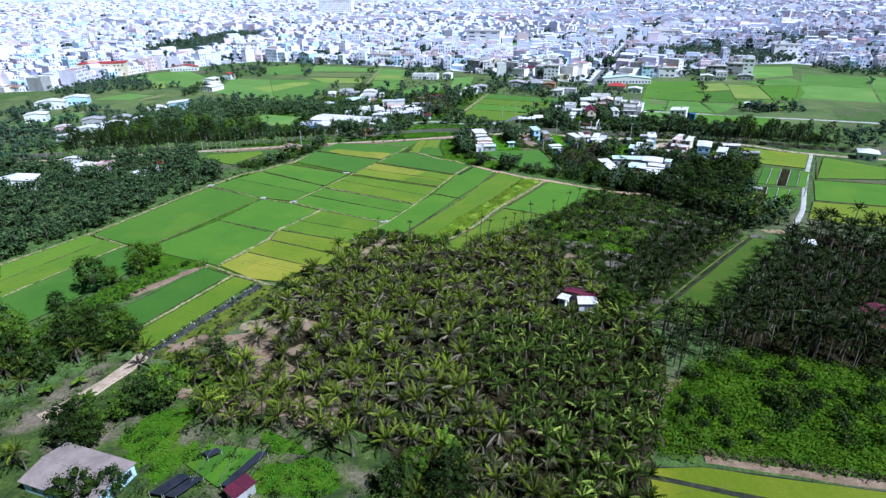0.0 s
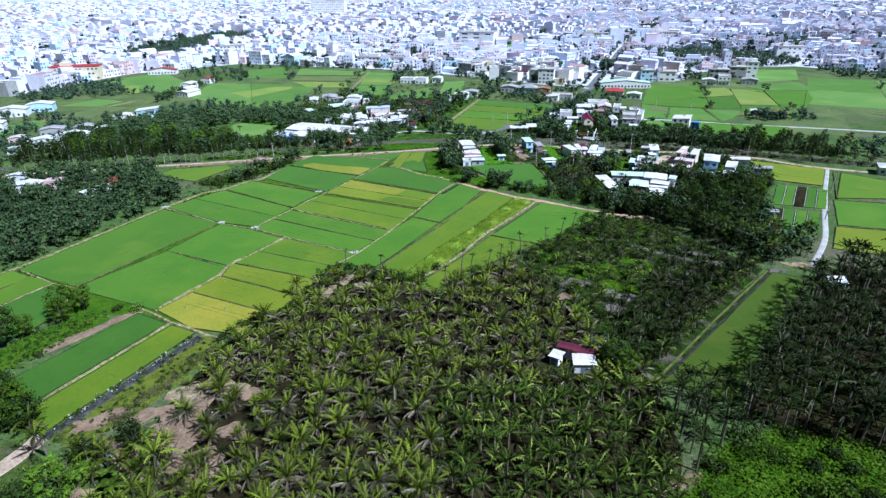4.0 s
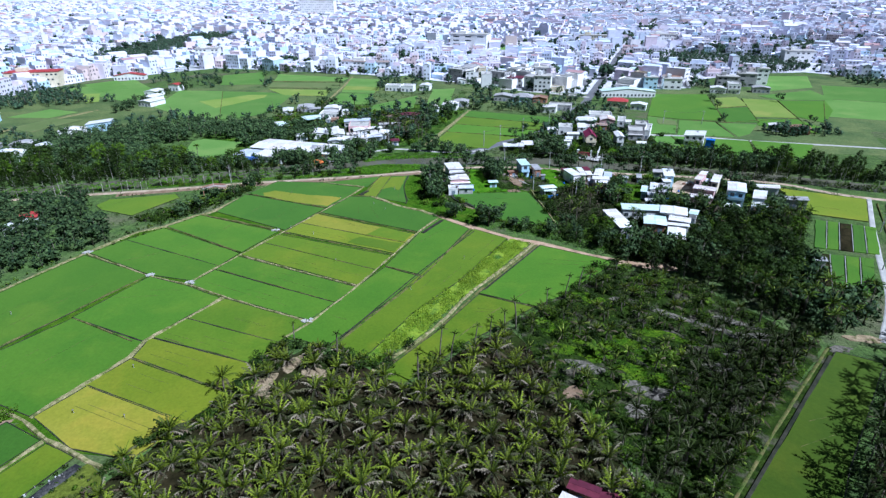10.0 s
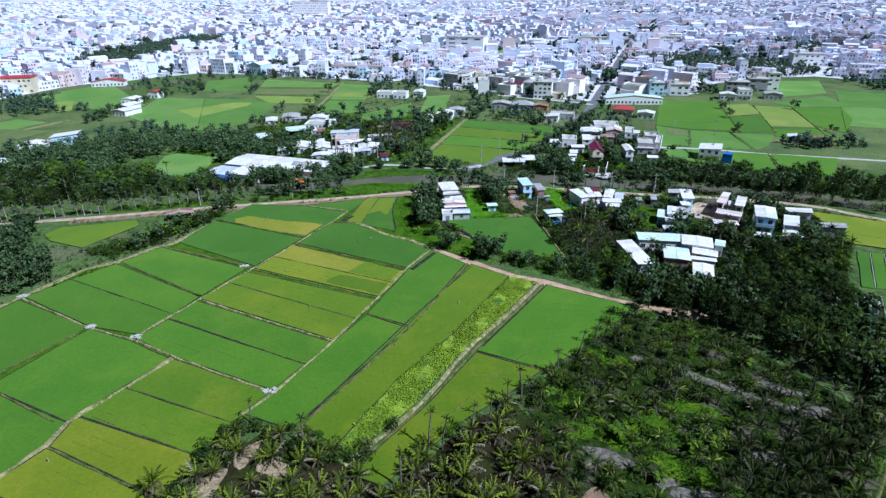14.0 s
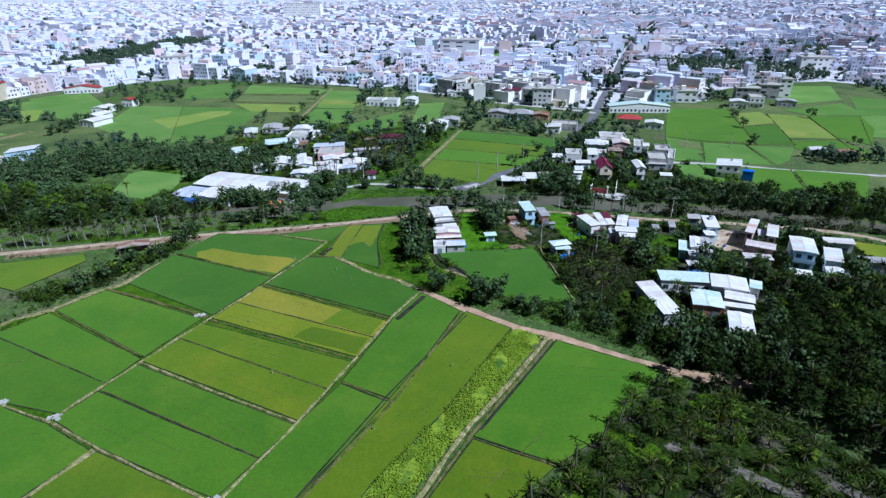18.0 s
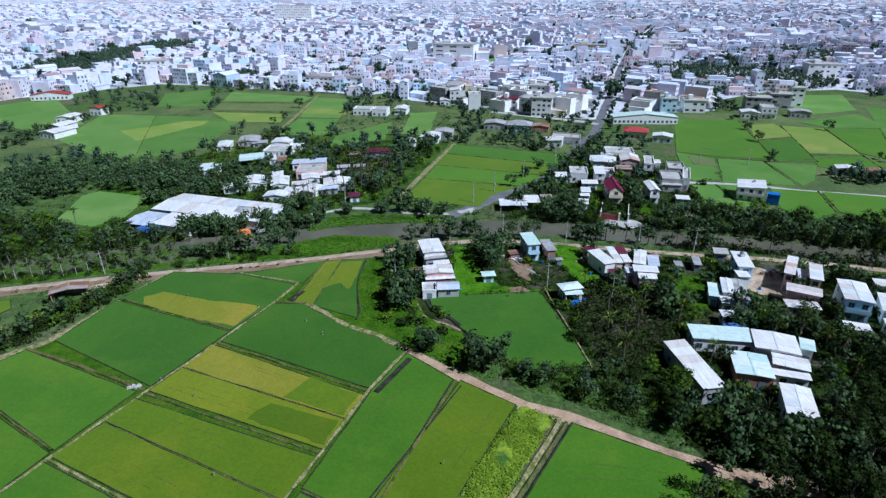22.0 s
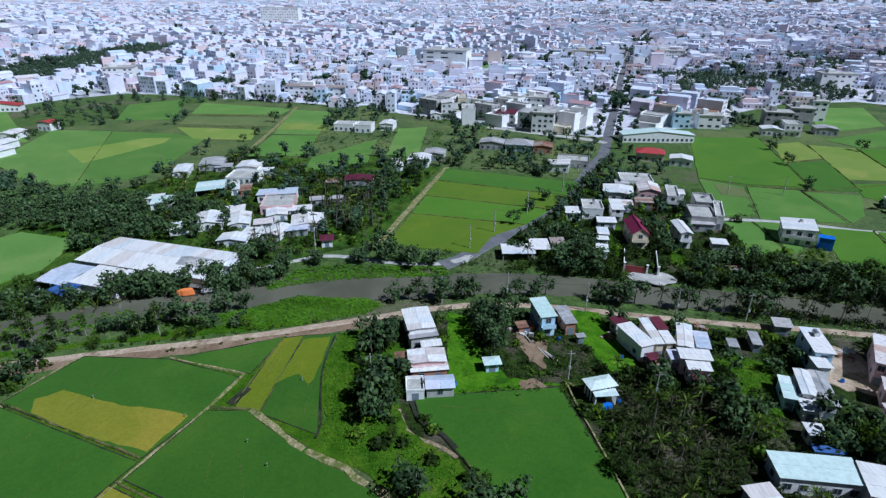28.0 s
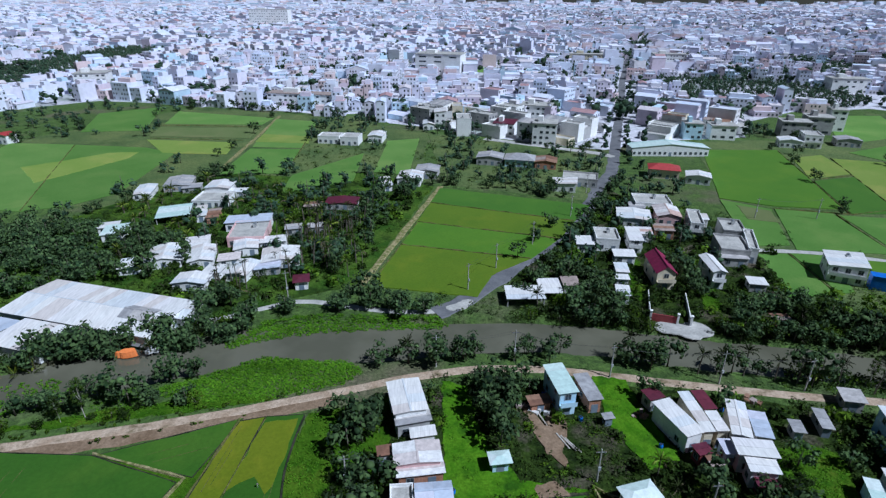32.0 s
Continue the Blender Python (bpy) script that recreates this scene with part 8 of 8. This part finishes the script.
carpet("vine_thicket", VINE, scatter([(38, 75), (46, 92), (58, 103), (72, 107), (97, 98), (140, 80), (120, 60), (76, 69)], 1.2, 306, 1, 0.2, True), "sprawling bright green vines over bushes", "vines", 307, 0.7, 1.7)
grow("shrub", SHRUB, scatter([(40, 78), (58, 102), (72, 106), (98, 97), (130, 80), (80, 72)], 5.5, 308, 0.7), "bush overgrown with green vines", "shrub", "thicket bushes", 309, 1.0, 2.0, 15)
carpet("creeper_bank", LUSH, [p for k, (x, y, rx, ry, yaw) in enumerate(((1.8, 289, 1.6, 6, -3), (2, 280, 1.5, 4, 0), (6.2, 269.6, 3.6, 2, 20), (16.5, 265.5, 6.5, 2.2, -30), (10.5, 267, 4, 2, -20), (20, 259, 5, 2, -38)) ) for p in scatter(blob(x, y, rx, ry, yaw, 390 + k), 0.9, 310 + k, 1, 0.2, True)] +
       scatter([(24, 247), (44, 238), (64, 224), (68, 228), (52, 243), (30, 254)], 1.3, 311, 0.9, 0.2, True), "green creepers on the bank beside the paddies", "vines", 312, 0.6, 1.2)
carpet("water_hyacinth", HYA, [p for p in scatter([(-36, 313), (-24, 318), (-14, 325), (6, 321), (10, 317), (5, 313), (-6, 310), (-22, 308)], 0.9, 313, 1, -9, True)] + scatter([(-25, 331), (-16, 340), (-5, 342), (27, 340), (30, 335), (-2, 335), (-15, 332), (-23, 329)], 1.0, 314, 0.9, -9, True)
       + scatter([(-200, 272), (-125, 288), (-60, 307), (-44, 312), (-60, 320), (-125, 302), (-200, 286)], 1.5, 317, 0.75, -9, True), "carpet of water hyacinth on the canal edge", "water plants", 315, 0.6, 1.2, -0.85)
weeds = []
for k, (poly, st, kp) in enumerate((([(-60, 140), (-46, 138), (-58, 104), (-74, 104)], 1.5, 0.6), ([(-80, 152), (-94, 148), (-106, 118), (-94, 114)], 1.3, 0.8),
                                    ([(-124, 130), (-140, 152), (-104, 228), (-92, 252), (-60, 300), (-54, 300), (-74, 258), (-100, 224)], 1.6, 0.7), ([(-60, 300), (0, 311), (0, 307), (-40, 298)], 1.4, 0.7))):
    weeds += scatter(poly, st, 320 + k, kp, 0.1)
carpet("weeds", [shrub_mesh(440 + k, M_LEAF[1 + k % 2], 0.55, 30, 0.2) for k in range(4)], weeds, "ragged green weeds on paths and waste ground", "weeds", 330, 0.6, 1.3)
grow("shrub", SHRUB, scatter([(-66, 296), (-84, 268), (-92, 250), (-84, 250), (-70, 276), (-58, 298)], 3.2, 331, 0.7) + scatter([(24, 248), (44, 240), (66, 225), (70, 231), (48, 248), (30, 258)], 3.6, 332, 0.8) +
     scatter([(-110, 290), (-20, 308), (-20, 312), (-110, 297)], 3.6, 333, 0.7) + [(-35, 149), (-33, 152), (-38, 146), (-26, 171), (-23, 174), (-24, 169), (-3, 167), (0, 166), (13, 255), (15, 254), (17, 256), (-84, 144), (-80, 152), (-75, 152),
                                                                                  (-88, 132), (-95, 122), (60, 214), (63, 212), (57, 210)], "leafy bush beside a path", "shrub", "wayside bushes", 334, 0.8, 1.5, 55)

UNDER = []
for k in range(6):
    sh, r3 = Shape(), random.Random(500 + k)
    for j in range(3):
        c, q = Vector((r3.uniform(-1.0, 1.0), r3.uniform(-1.0, 1.0), r3.uniform(0.1, 0.6))), r3.uniform(0.5, 1.0)
        leaf_cloud(sh, r3, c, q, 10, 0.23, 0.7, 0, 0.2)
    UNDER.append(sh.mesh("undergrowth_clump", M_LEAF[(0, 1, 1, 2, 0, 1)[k]]))
under = []
GARDENS = [(-96, 446), (-60, 462), (0, 440), (4, 360), (-30, 346), (-66, 362), (-92, 392)]
for k, (poly, st, kp) in enumerate((([(-206, 150), (-140, 150), (-100, 226), (-60, 300), (-110, 300), (-206, 300)], 4.4, 0.6), ([(-206, 300), (-20, 330), (6, 345), (8, 420), (-100, 420), (-206, 380)], 4.0, 0.7),
                                    ([(30, 252), (68, 218), (120, 208), (152, 256), (180, 272), (130, 304), (20, 316), (18, 300)], 2.0, 0.8), ([(10, 336), (40, 338), (135, 312), (205, 290), (210, 310), (150, 402), (110, 430), (80, 400)], 2.6, 0.8),
                                    (ORCHARD, 2.4, 0.7), ([(106, 175), (120, 179), (132, 193), (117, 202), (110, 212), (104, 190)], 2.2, 0.8), ([(-130, 110), (-96, 112), (-72, 104), (-50, 96), (-20, 84), (30, 76), (34, 50), (-110, 40)], 2.6, 0.5), ([(54, 118), (112, 165), (160, 150), (150, 70), (98, 94), (72, 104)], 2.4, 0.8),
                                    ([(-40, 372), (10, 356), (34, 446), (100, 430), (120, 470), (60, 530), (-40, 520), (-60, 440)], 4.0, 0.6))):
    under += [p for p in scatter(poly, st, 520 + k, kp, 0.3) if not any(inside(q, *p) for q in OPEN) and not in_gap(p, SANDY)]
under += scatter(GARDENS, 2.8, 560, 0.75, 0.1)
carpet("undergrowth", UNDER, under, "tangled dark green undergrowth between trees and houses", "undergrowth", 540, 0.6, 1.3)

# ---------------------------------------------------------------- small things
for k, (x, y) in enumerate(((-101, 227), (-74, 211.5), (-60, 206.5), (-45, 243.5), (-22, 185.5))):
    sh, r3 = Shape(), random.Random(400 + k)
    for j in range(16):
        sx, sy, ss = r3.uniform(-1.3, 1.3), r3.uniform(-0.8, 0.8), r3.uniform(0.15, 0.4)
        sh.box(-ss, -ss * 0.7, 0.1, ss, ss * 0.7, 0.4 + ss * 0.4, 0, pose(x + sx, y + sy, 0, 0, 0, r3.uniform(0, 90)))
    thing("concrete_rubble", sh, M_CONCRETE, "pale concrete rubble at a bund crossing", "rubble", "rubble heaps")
r3 = random.Random(9)
litter = Shape()
for k in range(330):
    u = r3.random()
    x, y = (-64 + 24 * u + r3.gauss(0, 1.2), 97 + 16 * u * u + r3.gauss(0, 1.2)) if k < 260 else (-71 + 17 * u + r3.gauss(0, 0.8), 106 + 34 * u + r3.gauss(0, 0.6))
    ss = r3.uniform(0.05, 0.15)
    litter.box(-ss, -ss * 0.6, 0.0, ss, ss * 0.6, (0.12 if k < 260 else 0.42) + ss * 0.4, 0, pose(x, y, 0, 0, 0, r3.uniform(0, 90)))
thing("litter", litter, M_LITTER, "pale rubbish and rubble strewn along a track", "rubbish", kind="stuff")
for k, (x, y) in enumerate(((-40, 245.5), (-31, 240), (-8, 262), (-48, 282), (-27, 275.5), (-13, 268), (-6, 286), (4, 201), (-20, 219), (-57, 167), (-51, 151), (-62, 152.5), (-100, 190), (20, 220))):
    thing("white_marker", Shape().tube([(x, y, 0.1), (x, y, 0.95)], [0.04, 0.03], 5).tube([(x, y, 0.95), (x, y, 1.1), (x, y, 1.25)], [0.1, 0.2, 0.05], 6), M_LITTER, "white bird-scaring bag on a stick in a paddy", "field marker", "field markers")
net = root("shade_house", -40, 71, 0, "shade-net vegetable plot with black netting", "shade house")


def net_sheet(name, pts, z, material, label, drop=0.06):
    q = [(x + 40, y - 71) for x, y in pts]
    lo, hi = [(x, y, z - drop) for x, y in q], [(x, y, z) for x, y in q]
    m_ = len(q)
    part(name, Shape().add(lo + hi, [tuple(range(m_))[::-1], tuple(range(m_, 2 * m_))] + [(i, (i + 1) % m_, m_ + (i + 1) % m_, m_ + i) for i in range(m_)]), material, net, label)
    if z > 1:
        for x, y in q:
            part("post", Shape().tube([(x, y, 0), (x, y, z + 0.1)], [0.05, 0.05], 5), M_PALE_BARK, net)


r3 = random.Random(31)
for k in range(4):
    u0, u1 = k / 4 + 0.01, (k + 1) / 4 - 0.02
    net_sheet("bed", [(-38 - 9 * u0, 68 + 6 * u0 - 1), (-38 - 9 * u1, 68 + 6 * u1 - 1), (-33.5 - 11.5 * u1, 76 + 2 * u1), (-33.5 - 11.5 * u0, 76 + 2 * u0)][::-1], 0.4, M_RICE["green" if k % 2 else "deep"], "green vegetable bed", 0.5)
net_sheet("net_strip", [(-50, 66), (-46.4, 70), (-44.4, 69.5), (-47.6, 65.5)][::-1], 1.3, M_NET, "black shade net")
net_sheet("net_strip", [(-47.2, 65.4), (-44, 69.4), (-42, 69), (-45, 65)][::-1], 1.35, M_NET, "black shade net")
net_sheet("net_strip", [(-34, 75), (-32.4, 74.4), (-37, 67), (-38.4, 67.4)], 1.5, M_NET, "black shade net")
net_sheet("net_strip", [(-44.4, 75), (-42, 76), (-41, 75), (-43, 73.6)][::-1], 1.3, M_NET, "black shade net")
for k in range(6):
    u = k / 5
    part("pipe", Shape().tube([(-46 + 14 * u + 40 - 2 * u, 68 - 71 + 0.5 * u, 1.6), (-45 + 12 * u + 40, 77 - 71 - 1.5 * u, 1.6)], [0.03, 0.03], 5), M_STEEL, net, "thin pale pipe over the bed") if k % 2 else None

grow("shrub", SHRUB, scatter([(-24, 175), (-10, 168), (5, 161), (20, 175), (12, 178), (0, 171), (-13, 174)], 2.8, 341, 0.7), "dark bush between palms and paddies", "shrub", "field-edge bushes", 342, 0.7, 1.4, 40)
grow("coconut_palm", COCO, scatter([(-30, 168), (-16, 174), (0, 170), (12, 178), (24, 178), (5, 160), (-8, 164)], 4.2, 343, 0.8), "coconut palm at the edge of the paddies", "palm", "field-edge palms", 344, 0.7, 1.0, 25, "edge_palms")
grow("shrub", SHRUB[:2], scatter([(65, 93), (80, 93), (72, 83), (65, 84)], 1.9, 345, 0.9) + scatter([(50, 92), (56, 90), (54, 84), (48, 85)], 2.2, 346, 0.8), "dark bush rising out of green vines", "shrub", "thicket bushes", 347, 0.9, 1.5, 60)

WILT = [palm_meshes(650, 3, 4.2, 1.2, 11, 0.9, 26, 0.16)]
grow("dead_palm", WILT, [(-67, 321), (-64, 322), (-70.5, 320.5)], "fallen palm with reddish-brown dry fronds on the bank", "palm", "dead palms", 651, 0.8, 1.1)
for k, (x, y, yaw) in enumerate(((49.5, 293, 25), (50.2, 292.4, 28), (48.6, 293.6, 20), (46, 300, 15), (113, 290, -30), (112, 288.5, -25))):
    thing("plank", Shape().box(-0.14, -2.2, 0.14, 0.14, 2.2, 0.24).box(-0.16, -1.6, 0.08, 0.16, -1.5, 0.14).box(-0.16, 1.5, 0.08, 0.16, 1.6, 0.14), M_PALE_BARK, "pale timber plank lying in a yard", "plank", "timber in yards", at=pose(x, y, 0.1, 0, 0, yaw))
for k, (x, y) in enumerate(((43.5, 303.5), (45, 302), (66, 299.5), (120, 291), (119, 288), (-40, 327.6), (91, 303))):
    sh, r3 = Shape(), random.Random(670 + k)
    heap = root("scrap_heap", x, y, 0, "heap of rusty scrap and boxes in a yard" if k % 2 == 0 else "heap of grey rubble and boxes in a yard", "scrap", "yard clutter")
    for j in range(7):
        a, b = r3.uniform(0.2, 0.7), r3.uniform(0.2, 0.7)
        part("scrap_piece", Shape().box(-a, -b, 0, a, b, r3.uniform(0.3, 0.9)), (M_SHEET_RUST, M_LITTER)[k % 2], heap, at=pose(r3.gauss(0, 0.9), r3.gauss(0, 0.7), 0.02, 0, 0, r3.uniform(0, 90)))
for x, y in ((57.5, 274.5), (98, 255.5), (76, 246)):
    thing("tarpaulin", slab(blob(x, y, 1.3, 0.7, 10, int(x)), 0.9, 0.0, 0.1, 1.0, 5), M_TARP_BLUE, "blue plastic sheet over goods beside a house", "tarpaulin", "tarpaulins")

REED = []
for k in range(3):
    sh, r3 = Shape(), random.Random(690 + k)
    leaf_cloud(sh, r3, Vector((0, 0, 0.25)), 0.55, 22, 0.14, 0.9)
    REED.append(sh.mesh("dry_reed_clump", M_PALM_DRY if k else M_LEAF[1]))
r3 = random.Random(691)
carpet("dry_reeds", REED, [(46 + 54 * u + r3.gauss(0, 0.5), 75.6 - 11.6 * u + r3.gauss(0, 0.5)) for u in (r3.random() for _ in range(420))] +
       [(-64 + 14 * u + r3.gauss(0, 1.6), 98 + 11 * u + r3.gauss(0, 1.4)) for u in (r3.random() for _ in range(120))] +
       [(-60 + 12 * u + r3.gauss(0, 1.0), 108 + 26 * u + r3.gauss(0, 1.0)) for u in (r3.random() for _ in range(200))], "dry brown reeds along an earth bank", "reeds", 692, 0.6, 1.2)
grow("banana_plant", BANANA, [(-62, 97), (-64, 99), (-50, 93), (-52, 96), (-74, 90), (-79, 95), (-84, 92), (-47, 96), (-44, 97), (-56, 97)], "banana plant beside a track", "banana plant", "banana plants", 693, 0.9, 1.3)

SHRUB_FAR = [shrub_mesh(720 + k, M_LEAF[k % 3], 1.4, 72, 0.36) for k in range(4)]
VILLAGE = [(4, 268), (30, 254), (58, 246), (68, 220), (116, 210), (150, 254), (174, 268), (130, 294), (62, 309), (40, 312), (6, 306)]
open_plots = [[(24, 280), (56, 281), (58, 300), (34, 296), (32, 312), (26, 313)], [(56, 283), (69, 282), (74, 274), (80, 264), (72, 252), (64, 246), (57, 249)], [(60, 313), (67, 311), (69, 287), (62, 286), (59, 298)], [(27, 313), (32, 311), (34, 295), (39, 285), (50, 282), (25, 280), (26, 292)], [(43, 304), (47, 303), (52, 294), (48, 289), (44, 291)], [(116, 292), (124, 296), (122, 285), (117, 278), (109, 278)]]
grow("shrub", SHRUB, [p for p in scatter(VILLAGE, 4.2, 701, 0.75) if not any(inside(q, *p) for q in open_plots)], "leafy bush in a village garden", "shrub", "village bushes", 702, 0.8, 1.7, 20, "village_bushes", "", SHRUB_FAR)
grow("garden_tree", ROUND, [p for p in scatter(VILLAGE, 8.5, 703, 0.75) if not any(inside(q, *p) for q in open_plots)], "small leafy tree in a village garden", "tree", "village trees", 704, 0.45, 0.8, 45, "village_trees", "", MID)
grow("shrub", SHRUB, scatter([(62, 338), (100, 328), (135, 324), (140, 340), (150, 366), (122, 400), (106, 436), (92, 412), (72, 384), (52, 360)], 4.6, 705, 0.75) + scatter([(-60, 334), (-30, 342), (4, 360), (28, 440), (-40, 440), (-64, 400)], 6, 706, 0.8),
     "leafy bush between houses beyond the canal", "shrub", "northern bushes", 707, 1.0, 2.0, 0, "northern_bushes", "", SHRUB_FAR)

r3 = random.Random(731)
grow("tall_coconut_palm", TALL, [(-80, 320), (-64, 322.5), (-40, 327), (-30, 330), (84, 312), (88, 311.5), (94, 311), (100, 309), (104, 307.5), (70, 318), (118, 303), (112, 306), (127, 302), (20, 320), (54, 340), (68, 337), (-20, 345)],
     "coconut palm on the canal bank", "palm", "canal palms", 732, 0.7, 1.0)
grow("areca_palm", ARECA, scatter([(-46, 372), (-14, 362), (-4, 392), (-34, 402)], 5, 733, 0.6), "slender areca palm between houses", "palm", "areca palms", 734, 0.9, 1.2, 40)

grow("shrub", SHRUB, scatter([(-46, 139), (-34, 158), (-26, 177), (-20, 173), (-30, 157), (-42, 136)], 2.6, 741, 0.6), "dark bush at the edge of the palms", "shrub", "field-edge bushes", 742, 0.7, 1.3, 30, "edge_bushes", "", SHRUB_FAR)
grow("coconut_palm", COCO, scatter([(-46, 139), (-34, 158), (-26, 176), (-18, 171), (-30, 155), (-42, 134)], 4.0, 743, 0.6), "coconut palm at the edge of the paddies", "palm", "field-edge palms", 744, 0.7, 1.0, 15, "edge_palms")
grow("shrub", SHRUB, scatter([(-92, 248), (-78, 264), (-68, 282), (-62, 298), (-67, 296), (-76, 282), (-88, 266), (-98, 256)], 2.8, 745, 0.85), "leafy bush along the western footpath", "shrub", "path bushes", 746, 0.9, 1.8, 20, "path_bushes", "", SHRUB_FAR)
grow("coconut_palm", COCO_DARK, [(-88, 258), (-80, 270), (-74, 280), (-70, 290), (-84, 262)], "coconut palm beside a footpath", "palm", "path palms", 747, 0.9, 1.2)

# loose trees along the paths between the northern fields
r3 = random.Random(760)
edge = []
for a, b, n in (((-190, 545), (-130, 640), 26), ((-130, 640), (-30, 604), 22), ((-205, 440), (-195, 540), 20), ((-100, 424), (-62, 470), 16), ((223, 500), (191, 403), 22), ((263, 476), (246, 397), 16), ((66, 530), (122, 494), 14), ((36, 450), (96, 426), 14), ((225, 512), (300, 545), 12),
                ((-70, 480), (-70, 600), 12)):
    for k in range(n):
        u = r3.random()
        edge.append((a[0] + (b[0] - a[0]) * u + r3.gauss(0, 3), a[1] + (b[1] - a[1]) * u + r3.gauss(0, 3)))
edge = [p for p in edge if not blocked(p[0], p[1], 0.5)]
joined("field_edge_trees", MID, [(pose(x, y, 0, 0, 0, r3.uniform(0, 360)) @ Matrix.Scale(r3.uniform(0.5, 1.0), 4), r3.randrange(4)) for x, y in edge], "dark trees along paths between northern fields", "trees")

# blue water barrels and small sheds' clutter beside the houses
for k, (x, y) in enumerate(((78.6, 248), (94, 245.4), (86.5, 237.4), (60.6, 276), (53.6, 299), (66.4, 291), (104, 272), (111.6, 280), (27, 283), (122, 263), (48, 307), (83, 300))):
    barrel = root("water_barrel", x, y, k * 31, "blue plastic water barrel beside a house", "barrel", "water barrels")
    part("drum", Shape().tube([(0, 0, 0), (0, 0, 0.3), (0, 0, 0.6), (0, 0, 0.95)], [0.36, 0.42, 0.42, 0.36], 10), M_TARP_BLUE, barrel)
    part("lid", Shape().tube([(0, 0, 0.95), (0, 0, 1.0)], [0.3, 0.28], 10), M_NET, barrel, "black lid")
